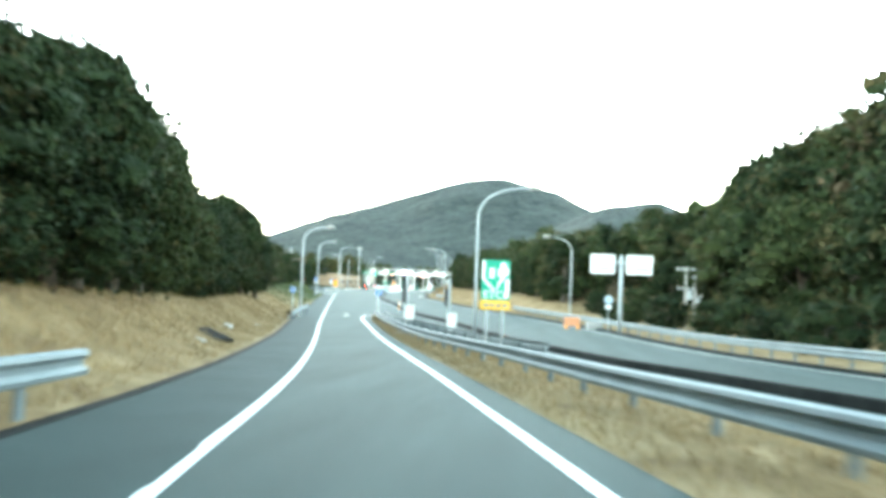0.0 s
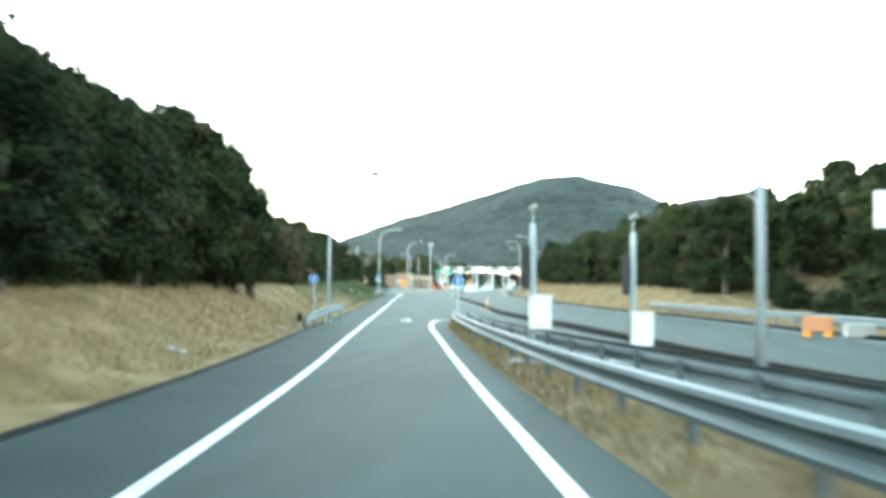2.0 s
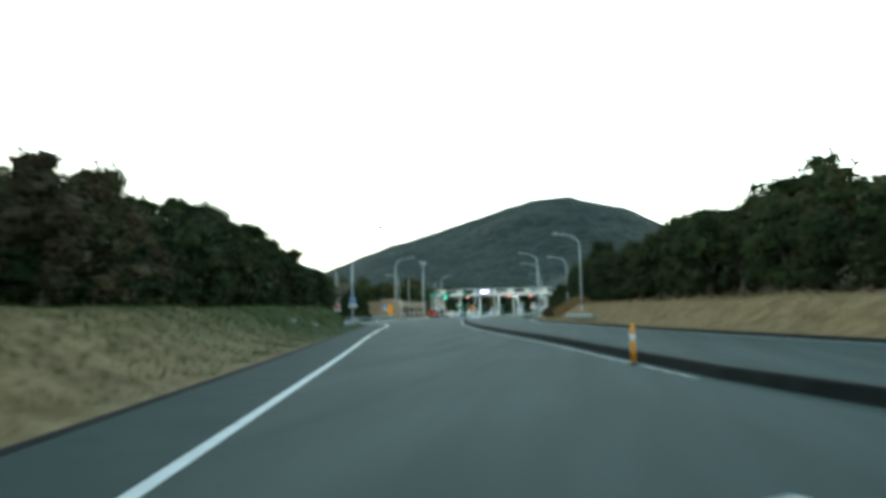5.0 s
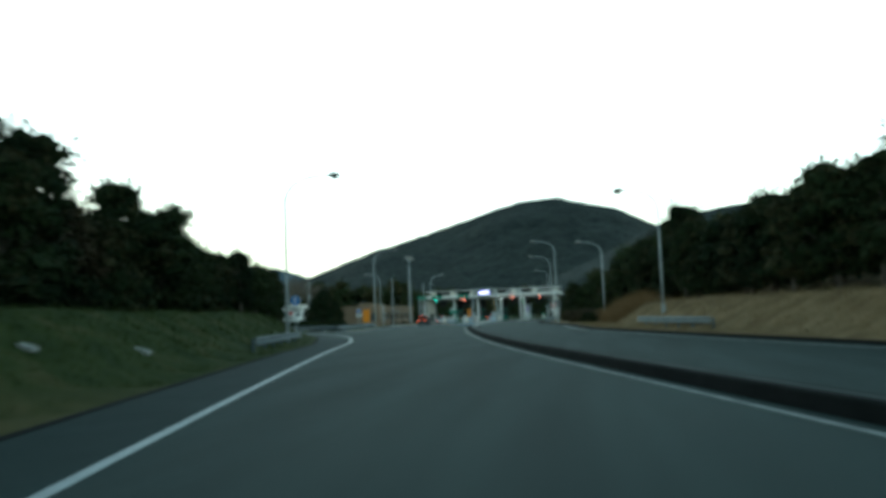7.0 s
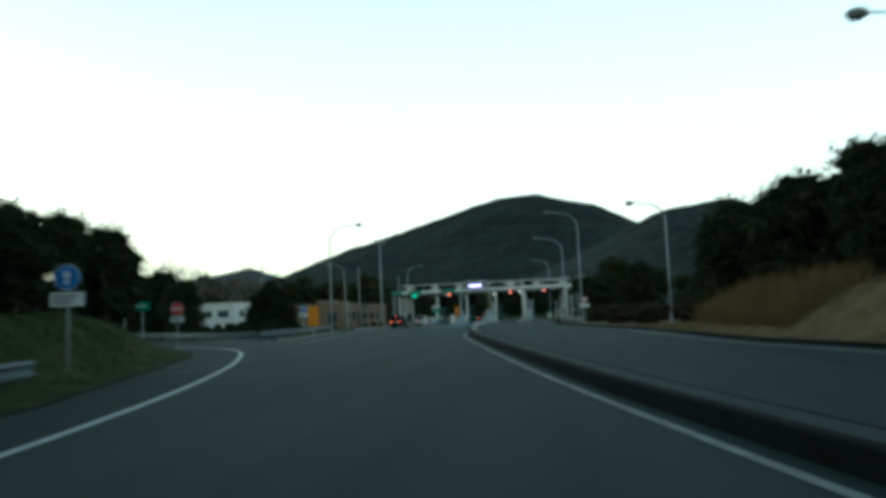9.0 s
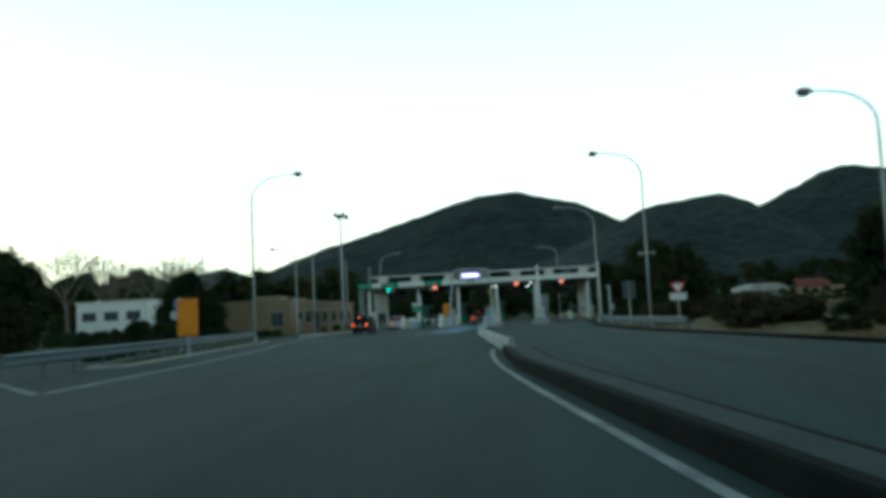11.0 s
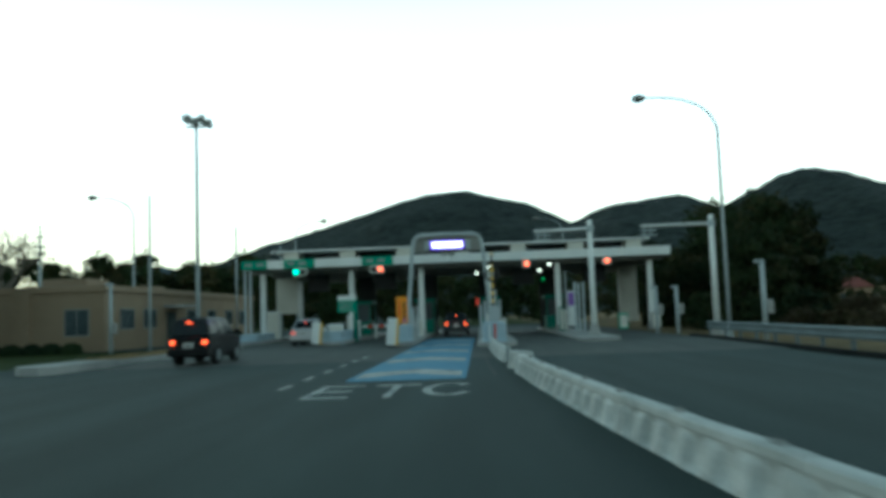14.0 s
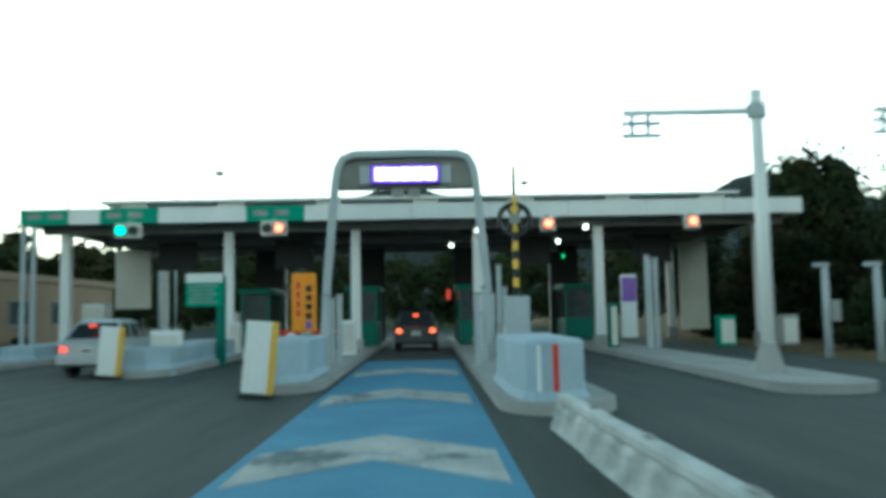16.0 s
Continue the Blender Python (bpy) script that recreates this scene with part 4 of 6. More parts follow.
# white double board on a single mast beside the opposite carriageway
t = thing("double_sign", 4.1, 78.6, land(4.1, 78.6) - 0.05, 8, label="two white sign backs on one grey mast", category="road sign")
h_ = 5.6 - land(4.1, 78.6)
part("mast", tube(bmesh.new(), [(0, 0, -0.1), (0, 0, h_)], [0.14, 0.11], 10), M_pole, t, smooth=True)
part("arm", tube(bmesh.new(), [(-2.0, 0, h_ - 0.5), (2.0, 0, h_ - 0.5)], 0.06, 8), M_pole, t)
for x_, w_ in ((-1.36, 0.88), (1.3, 0.95)):
    bd = part("board", B(x_ - w_, x_ + w_, -0.1, -0.06, h_ - 1.35, h_ + 0.02, bevel=0.01), M_white, t, "white board")
    part("text_bar", B(x_ - 0.35, x_ + w_ - 0.12, -0.112, -0.1015, h_ - 1.08, h_ - 0.88), M_greypaint, bd)

# things beyond the opposite carriageway: round sign, wire poles, a work barrier and a block
t = thing("road_sign", 3.34, 79.3, land(3.34, 79.3), label="small pale round sign on a thin post", category="road sign")
part("post", tube(bmesh.new(), [(0, 0, -0.1), (0, 0, 2.6)], 0.03, 8), M_pole, t, smooth=True)
part("disc", disc(bmesh.new(), 0, -0.05, 2.4, 0.3, 0.03), M_greypaint, t)
part("plate", B(-0.22, 0.22, -0.06, -0.035, 1.75, 2.02, bevel=0.008), M_white, t)
for x_, y_, h_ in ((11.6, 94.3, 5.4), (12.7, 96.0, 4.7)):
    t = thing("utility_pole", x_, y_, land(x_, y_), label="grey concrete utility pole with crossarms and insulators", category="utility pole", group="utility poles")
    part("pole", tube(bmesh.new(), [(0, 0, -0.1), (0, 0, h_)], [0.15, 0.10], 10), M_concrete, t, smooth=True)
    for dz, w_ in ((0.15, 0.9), (1.9, 0.75)):
        arm = part("crossarm", B(-w_, w_, -0.05, 0.05, h_ - dz - 0.08, h_ - dz, bevel=0.01), M_pole, t)
        for u in (-0.85, -0.35, 0.35, 0.85):
            part("insulator", tube(bmesh.new(), [(u * w_, 0, h_ - dz), (u * w_, 0, h_ - dz + 0.16)], [0.05, 0.03], 8), M_white, arm)
    part("transformer", tube(bmesh.new(), [(0.32, 0, h_ - 2.9), (0.32, 0, h_ - 2.1)], 0.2, 12), M_pole, t, "grey transformer can")
t = thing("work_barrier", 0.9, 82.2, gz(82.2) + 0.03, 12, label="faded orange work barrier board on two feet", category="barrier")
part("panel", B(-0.62, 0.62, -0.03, 0.03, 0.22, 0.86, bevel=0.015), mat("faded_orange", (0.50, 0.20, 0.09), (0.62, 0.28, 0.14), 0.6, scale=1.0, fine=12, bump=0.03), t)
for x_ in (-0.45, 0.45):
    part("foot", B(x_ - 0.04, x_ + 0.04, -0.3, 0.3, 0.0, 0.22, bevel=0.01), M_orange, t)
t = thing("concrete_block", 2.6, 82.6, gz(82.6) + 0.03, 12, label="pale concrete block on the road shoulder", category="concrete block")
part("block", B(-0.6, 0.6, -0.25, 0.25, 0.0, 0.55, bevel=0.05), M_concrete, t)

# two equipment posts with white boxes behind the rails
for x_, y_, zb, zt in ((-9.37, 65.5, 0.99, 3.05), (-7.02, 66.5, 0.60, 2.9)):
    t = thing("equipment_post", x_, y_, gz(y_), label="grey post with a white equipment box", category="equipment post", group="equipment posts")
    part("slab", B(-0.55, 0.75, -0.45, 0.55, -0.05, 0.16, bevel=0.02), M_concrete, t, "concrete foot slab")
    part("post", tube(bmesh.new(), [(0, 0.18, 0.1), (0, 0.18, zt - gz(y_)), (0, 0.18, zt + 0.42 - gz(y_))], [0.085, 0.075, 0.06], 10), M_pole, t, smooth=True)
    bx = part("box", B(-0.04, 0.46, -0.25, 0.10, zb - gz(y_), zb + 0.76 - gz(y_), bevel=0.02), M_white, t, "white equipment box")
    part("lid", B(-0.07, 0.49, -0.29, 0.14, zb + 0.761 - gz(y_), zb + 0.80 - gz(y_)), M_cream, bx)
    part("door", B(0.02, 0.40, -0.258, -0.2505, zb + 0.1 - gz(y_), zb + 0.66 - gz(y_)), M_white, bx)
    part("detector", B(-0.26, -0.08, 0.05, 0.26, zt - 1.1 - gz(y_), zt - 0.12 - gz(y_), bevel=0.02), M_black, t, "black detector panel")
    part("stem", tube(bmesh.new(), [(0, 0.18, zt + 0.4 - gz(y_)), (0, 0.18, zt + 0.8 - gz(y_))], 0.018, 6), M_pole, t)
    part("beacon", tube(bmesh.new(), [(-0.07, 0.14, zt + 0.76 - gz(y_)), (0.08, 0.2, zt + 0.84 - gz(y_))], [0.05, 0.07], 10), M_greyhood, t, "small dark beacon")

# tall orange panel on the plaza edge, orange markers, litter on the bank
t = thing("orange_sign", -49.6, 210.6, gz(210), 5, label="tall orange panel sign on a short post", category="sign")
part("post", tube(bmesh.new(), [(0, 0, -0.1), (0, 0, 1.9)], 0.05, 8), M_pole, t)
part("panel", B(-0.44, 0.44, -0.12, 0.0, 0.95, 2.55, bevel=0.03), M_orange, t)
for x_, y_, s_ in ((-16.25, 105.0, 1.0), (-3.5, 59.4, 0.4)):
    t = thing("delineator", x_, y_, gz(y_) + 0.03, label="small orange rubber delineator post", category="delineator", group="delineators")
    part("foot", tube(bmesh.new(), [(0, 0, 0), (0, 0, 0.05)], [0.16, 0.13], 12), M_black, t)
    part("post", tube(bmesh.new(), [(0, 0, 0.04), (0, 0, s_)], [0.06, 0.05], 10), M_orange, t, smooth=True)
    part("band", tube(bmesh.new(), [(0, 0, s_ * 0.6), (0, 0, s_ * 0.75)], 0.058, 10, cap=False), M_white, t, "pale reflective band")


def litter(x, y, sx, sy, rz, material, label, cat):
    t = thing(cat.replace(" ", "_"), x, y, land(x, y) + 0.02, rz, label=label, category=cat)
    bm = bmesh.new()
    box(bm, -sx / 2, sx / 2, -sy / 2, sy / 2, -0.06, 0.07, bevel=0.02)
    for v in bm.verts:
        v.co.z += 0.30 * (-v.co.x) + 0.03 * noise.noise(v.co * 3)
    part("slab", bm, material, t)
    return t


litter(-12.97, 45.1, 0.5, 0.3, 10, M_concrete, "pale concrete marker block lying in dry grass", "marker block")
litter(-13.6, 47.4, 1.25, 1.3, -20, M_tar_shade, "dark drain cover slab lying on the bank", "drain cover")
litter(-15.4, 53.9, 0.35, 0.9, 15, M_concrete, "pale concrete drain slab on the bank", "drain slab")
litter(-17.6, 64.0, 0.45, 0.3, 5, M_concrete, "pale concrete marker block lying in dry grass", "marker block")
litter(-20.35, 77.1, 0.42, 0.3, 5, M_concrete, "pale concrete marker block lying in dry grass", "marker block")
litter(-35.9, 136.6, 0.5, 0.3, 5, M_concrete, "pale concrete marker block on green grass", "marker block")
litter(-35.2, 131.0, 0.4, 0.25, 5, M_concrete, "pale concrete marker block on green grass", "marker block")
t = thing("marker_post", -20.2, 78.3, land(-20.2, 78.3), label="stubby dark-capped marker post by the rail end", category="marker post")
part("post", tube(bmesh.new(), [(0, 0, -0.1), (0, 0, 0.45)], 0.06, 10), M_concrete, t, smooth=True)
part("cap", tube(bmesh.new(), [(0, 0, 0.4), (0, 0, 0.68), (0, 0, 0.74)], [0.09, 0.09, 0.05], 10), M_tar_shade, t, "black cap")


# ---------------------------------------------------------------- row of white barriers
def barrier_module(length=1.96):
    """A white plastic barrier block: flared foot, narrow ridge, three hollows in each side."""
    bm = bmesh.new()
    rows = []
    n = 36
    for i in range(n + 1):
        y = -length / 2 + length * i / n
        ph = (i / n * 3) % 1.0
        dip = 0.15 * smoothstep(0.16, 0.30, ph) * (1 - smoothstep(0.70, 0.84, ph))
        if i in (0, n):
            dip = 0.03
        prof = [(-0.25, 0.0), (-0.25 + dip * 0.9, 0.08), (-0.21 + dip, 0.22), (-0.17 + dip * 0.7, 0.42), (-0.10, 0.50), (-0.125, 0.56), (-0.12, 0.66), (-0.08, 0.69),
                (0.08, 0.69), (0.12, 0.66), (0.125, 0.56), (0.10, 0.50), (0.17 - dip * 0.7, 0.42), (0.21 - dip, 0.22), (0.25 - dip * 0.9, 0.08), (0.25, 0.0)]
        rows.append([bm.verts.new((u, y, v)) for u, v in prof])
    k = len(rows[0])
    for a, b in zip(rows, rows[1:]):
        for j in range(k):
            bm.faces.new((a[j], a[(j + 1) % k], b[(j + 1) % k], b[j]))
    bm.faces.new(rows[0][::-1])
    bm.faces.new(rows[-1])
    return bm


first = thing("barrier", 0, 0, 0, label="grimy white plastic barrier block in a long row", category="barrier", group="row of barriers")
bm = barrier_module()
bmesh.ops.scale(bm, vec=(0.72, 1.0, 0.61), verts=bm.verts[:])
part("body", bm, M_barrier, first)
bm = bmesh.new()
tube(bm, [(0, -0.6, 0.415), (0, -0.6, 0.45)], 0.05, 10)
part("filler_cap", bm, M_greyhood, first)
part("joint_pin", tube(bmesh.new(), [(0, 1.0, 0.02), (0, 1.0, 0.38)], 0.04, 8), M_greyhood, first)
run = dense(rounded(BARRIER, 2), 0.1)
acc, prev, spots = 0.0, run[0], []
for p_ in run[1:]:
    acc += math.hypot(p_[0] - prev[0], p_[1] - prev[1])
    prev = p_
    if acc >= 1.0 + 2.0 * len(spots):
        spots.append(p_)
for i, (x_, y_) in enumerate(spots):
    a, b = spots[max(i - 1, 0)], spots[min(i + 1, len(spots) - 1)]
    rz = math.degrees(math.atan2(b[1] - a[1], b[0] - a[0])) - 90
    dx = 0.0
    if 238.9 <= y_ < 241.2:
        continue
    short = 237.0 < y_ < 238.9
    if short:
        rz, dx = rz + 16, 0.10
    m = pose(x_ + dx, y_, -0.0, 0, 0, rz + random.uniform(-1.2, 1.2))
    if short:
        m = m @ Matrix.Diagonal((1.0, 0.55, 1.06, 1.0))
    if i == 0:
        first.matrix_basis = m
    else:
        copy_thing(first, m)
# the gap in the row: a fallen wire frame
t = thing("wire_frame", -38.95, 240.0, 0.0, 4, label="bent grey steel frame lying in the barrier gap", category="steel frame")
for a_, b_ in (((-0.1, -0.9, 0.1), (-0.05, 0.9, 0.12)), ((0.15, -0.9, 0.1), (0.12, 0.9, 0.14)), ((-0.1, -0.5, 0.1), (0.15, -0.35, 0.1)), ((-0.08, 0.2, 0.1), (0.14, 0.35, 0.13)), ((-0.1, -0.9, 0.02), (-0.1, -0.9, 0.4)), ((-0.05, 0.9, 0.02), (-0.05, 0.9, 0.42))):
    part("bar", tube(bmesh.new(), [a_, b_], 0.022, 6), M_galv, t)


# ---------------------------------------------------------------- toll gate
def island(xa, xb, y0, y1, label, nose=1.1):
    """A raised concrete island with a rounded nose towards the ramp."""
    bm = bmesh.new()
    cx, r = (xa + xb) / 2, (xb - xa) / 2
    pts = [(cx + r * math.cos(a), y0 + nose + nose * math.sin(a)) for a in np.linspace(math.pi, 2 * math.pi, 13)] + [(xb, y1), (xa, y1)]
    f = bm.faces.new([bm.verts.new((x, y, -0.05)) for x, y in pts])
    r_ = bmesh.ops.extrude_face_region(bm, geom=[f])
    top = [v for v in r_["geom"] if isinstance(v, bmesh.types.BMVert)]
    bmesh.ops.translate(bm, verts=top, vec=(0, 0, 0.23))
    return tagged(finish("island", bm, M_concrete), label, "kerbed island", kind="structure")


island(-55.3, -53.4, 262.0, 284, "pale concrete toll island")
island(-48.95, -47.3, 261.0, 284, "pale concrete toll island")
island(-44.3, -43.0, 256.2, 284, "pale concrete toll island")
island(-39.95, -38.2, 252.4, 284, "pale concrete toll island")
island(-35.15, -33.4, 254.3, 284, "pale concrete toll island", nose=0.8)
island(-54.4, -52.9, 244.6, 262.0, "low pale concrete kerbed strip at the plaza edge", nose=0.6)

between("verge", [(-54.2, 245.6), (-54.2, 261.8)], [(-53.1, 245.6), (-53.1, 261.8)], [*np.arange(245.6, 261.9, 1.8)], 0.225, M_straw, "dry tan grass on the kerbed strip", "verge")

gate = thing("toll_gate", -41.4, 271.0, 0.0, label="wide white toll gate canopy on grey columns", category="toll gate")
GX, GY = 41.4, -271.0


def G(x0, x1, y0, y1, z0, z1, bevel=0.0):
    return B(x0 + GX, x1 + GX, y0 + GY, y1 + GY, z0, z1, bevel=bevel)


FAS = [-55.3, -53.6, -52.5, -50.45, -47.35, -45.3, -41.5, -38.7, -35.9, -33.1, -30.3, -27.45]
fas_mats = [M_green, M_white, M_green, M_white, M_green, M_white, M_white, M_white, M_white, M_white, M_white]
for k, (a_, b_, m_) in enumerate(zip(FAS, FAS[1:], fas_mats)):
    pn = part("fascia_panel", G(a_ + 0.008, b_ - 0.008, 269.7, 269.86, 4.80, 5.36, bevel=0.01), m_, gate, "green sign panel" if m_ is M_green else "")
    if m_ is M_green:
        for q in range(2):
            part("text_bar", G(a_ + 0.25 + 0.75 * q, a_ + 0.75 + 0.75 * q, 269.69, 269.698, 5.0, 5.2), M_line_worn, pn)
part("side_fascia", G(-55.3, -55.15, 269.88, 283.5, 4.80, 5.36), M_white, gate)
part("side_fascia", G(-27.6, -27.45, 269.88, 283.5, 4.80, 5.36), M_white, gate)
part("back_fascia", G(-55.3, -27.45, 283.5, 283.65, 4.80, 5.36), M_white, gate)
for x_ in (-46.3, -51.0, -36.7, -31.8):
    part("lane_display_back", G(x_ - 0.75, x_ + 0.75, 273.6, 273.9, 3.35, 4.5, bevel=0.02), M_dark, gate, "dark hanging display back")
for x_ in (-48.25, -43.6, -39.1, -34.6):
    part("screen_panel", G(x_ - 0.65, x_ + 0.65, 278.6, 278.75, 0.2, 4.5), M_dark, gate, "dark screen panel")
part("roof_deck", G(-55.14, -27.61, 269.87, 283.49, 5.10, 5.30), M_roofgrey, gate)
# the shade under the canopy is painted into the soffit's near-black
part("soffit", G(-55.13, -27.62, 269.88, 283.48, 4.86, 4.90), M_dark, gate, "soffit with canopy shade in its colour")
for y_ in (271.0, 276.5, 282.0):
    part("beam", G(-55.0, -27.7, y_ - 0.15, y_ + 0.15, 4.56, 4.86), M_greyhood, gate)
for x_ in (-54.2, -48.25, -43.6, -39.1, -34.6, -28.6):
    for y_ in (271.0, 282.0):
        part("column", G(x_ - 0.17, x_ + 0.17, y_ - 0.17, y_ + 0.17, 0.0, 4.56, bevel=0.02), M_white, gate)
        part("column_foot", G(x_ - 0.24, x_ + 0.24, y_ - 0.24, y_ + 0.24, 0.0, 0.55, bevel=0.02), M_concrete, gate)
# raised clerestory on the roof
part("clerestory_roof", G(-54.7, -27.6, 275.0, 282.0, 6.30, 6.42), M_white, gate)
# added near-black sheet paints the shade in the open gaps between the piers
part("clerestory_gap_shade", G(-54.5, -27.8, 277.2, 277.4, 5.30, 6.30), M_dark, gate)
for k in range(7):
    x_ = -53.3 + k * 4.1
    part("clerestory_pier", G(x_ - 0.55, x_ + 0.55, 275.2, 277.19, 5.30, 6.30), M_cream, gate)
# cream wall panels between the back columns
for a_, b_, z0_, z1_ in ((-55.1, -53.5, 1.9, 4.55), (-29.4, -28.1, 0.5, 4.55)):
    part("wall_panel", G(a_, b_, 277.9, 278.05, z0_, z1_, bevel=0.02), M_cream, gate)
for k, x_ in enumerate((-50.5, -46.0, -36.7, -31.4)):
    part("lane_beam", G(x_ - 1.6, x_ + 1.6, 277.0, 277.2, 4.1, 4.4), M_greyhood, gate)
# small lit lamps under the canopy
for x_, y_, z_ in ((-39.1, 270.4, 4.42), (-39.9, 276.4, 4.40), (-35.5, 274.5, 4.33), (-35.15, 270.4, 4.48)):
    lp = part("ceiling_lamp", tube(bmesh.new(), [(x_ + GX, y_ + GY, z_ + 0.06), (x_ + GX, y_ + GY, z_ + 0.24)], 0.14, 12), M_greyhood, gate)
    bm = bmesh.new()
    bmesh.ops.create_uvsphere(bm, u_segments=12, v_segments=8, radius=0.085, matrix=Matrix.Translation((x_ + GX, y_ + GY, z_)))
    part("bulb", bm, M_lampwhite, lp, "lit white bulb")


def signal(x, lit, side, label):
    """A two-lamp lane signal that hangs below the fascia."""
    t = thing("traffic_signal", x, 269.35, 4.50, label=label, category="traffic signal", group="lane signals")
    part("housing", B(-0.46 if side else -0.27, 0.46 if side else 0.27, -0.1, 0.1, -0.26, 0.26, bevel=0.03), M_cream, t)
    part("bracket", B(-0.05, 0.05, 0.1, 0.5, 0.05, 0.35), M_pole, t)
    lens_x = side * 0.21
    part("visor", disc(bmesh.new(), lens_x, -0.13, 0, 0.19, 0.06), M_black, t)
    part("lens", disc(bmesh.new(), lens_x, -0.18, 0, 0.145, 0.06), lit, t, "lit lens")
    if side:
        part("dark_lens", disc(bmesh.new(), -lens_x, -0.13, 0, 0.17, 0.06), M_black, t, "unlit lens")
    return t


signal(-51.35, M_siggreen, -1, "lane signal showing green under the canopy edge")
signal(-46.3, M_sigred, 1, "lane signal showing red under the canopy edge")
signal(-36.7, M_sigred, 0, "square lane signal showing red under the canopy edge")
signal(-31.6, M_sigred, 0, "square lane signal showing red under the canopy edge")
t = thing("lane_light", -35.2, 275.2, 3.75, label="small green lane light inside the gate", category="lane light")
part("housing", B(-0.16, 0.16, -0.06, 0.06, -0.16, 0.16, bevel=0.02), M_black, t)
part("lens", disc(bmesh.new(), 0, -0.08, 0, 0.07, 0.03), glow("small_green_light", (0.02, 0.8, 0.2), 3.0), t, "lit green lens")
t = thing("lane_light", -39.95, 281.0, 2.4, label="small red lane light inside the gate", category="lane light")
part("housing", B(-0.12, 0.12, -0.06, 0.06, -0.35, 0.35, bevel=0.02), M_black, t)
part("lens", B(-0.07, 0.07, -0.09, -0.06, -0.28, 0.2), glow("small_red_light", (0.9, 0.06, 0.03), 2.5), t, "lit red strip")

# the arch over the toll lane
t = thing("lane_arch", -41.55, 264.6, 0.0, label="grey steel arch over the lane with a lit display", category="arch")
arch = [(-2.42, 0, 0.15), (-2.30, 0, 2.5), (-2.05, 0, 5.3), (-1.98, 0, 5.7), (-1.82, 0, 5.98), (-1.5, 0, 6.1), (0, 0, 6.12), (1.5, 0, 6.1), (1.82, 0, 5.98), (1.98, 0, 5.7), (2.05, 0, 5.3), (2.30, 0, 2.5), (2.42, 0, 0.15)]
bm = bmesh.new()
rows = []
for i, p in enumerate(arch):
    a, b = Vector(arch[max(i - 1, 0)]), Vector(arch[min(i + 1, len(arch) - 1)])
    d = (b - a).normalized()
    nrm = Vector((-d.z, 0, d.x))
    rows.append([bm.verts.new(Vector(p) + nrm * u + Vector((0, v, 0))) for u, v in ((-0.11, -0.16), (0.11, -0.16), (0.11, 0.16), (-0.11, 0.16))])
for a, b in zip(rows, rows[1:]):
    for j in range(4):
        bm.faces.new((a[j], a[(j + 1) % 4], b[(j + 1) % 4], b[j]))
bm.faces.new(rows[0])
bm.faces.new(rows[-1])
bmesh.ops.bevel(bm, geom=bm.edges[:], offset=0.02, segments=1, affect="EDGES")
part("frame", bm, M_pole, t)
bm = bmesh.new()
f = bm.faces.new([bm.verts.new((x, 0.1, z)) for x, z in ((-1.98, 5.12), (1.98, 5.12), (1.9, 5.75), (1.72, 5.95), (1.45, 6.0), (-1.45, 6.0), (-1.72, 5.95), (-1.9, 5.75))])
r_ = bmesh.ops.extrude_face_region(bm, geom=[f])
bmesh.ops.translate(bm, verts=[v for v in r_["geom"] if isinstance(v, bmesh.types.BMVert)], vec=(0, 0.5, 0))
part("hood", bm, M_greyhood, t)
board = part("display_board", B(-1.0, 1.0, -0.12, 0.09, 5.2, 5.78, bevel=0.02), M_black, t)
part("display_rim", B(-0.97, 0.97, -0.135, -0.1205, 5.25, 5.73), M_ledrim, board, "violet glow edge")
for k in range(5):
    part("display_letter", B(-0.88 + 0.36 * k, -0.56 + 0.36 * k, -0.155, -0.1355, 5.32, 5.66, bevel=0.01), M_led, board, "lit white letter block")
for sx in (-1, 1):
    part("side_lamp_frame", B(sx * 1.18 - 0.16, sx * 1.18 + 0.16, -0.06, 0.08, 5.22, 5.76, bevel=0.02), M_pole, t)
part("camera_box", B(-0.42, -0.06, -0.05, 0.2, 4.86, 5.08, bevel=0.02), M_greyhood, t)
part("camera_box", B(0.06, 0.42, -0.05, 0.2, 4.86, 5.08, bevel=0.02), M_greyhood, t)
for sx in (-1, 1):
    part("foot", B(sx * 2.42 - 0.25, sx * 2.42 + 0.25, -0.3, 0.3, 0.0, 0.6, bevel=0.03), M_concrete, t)


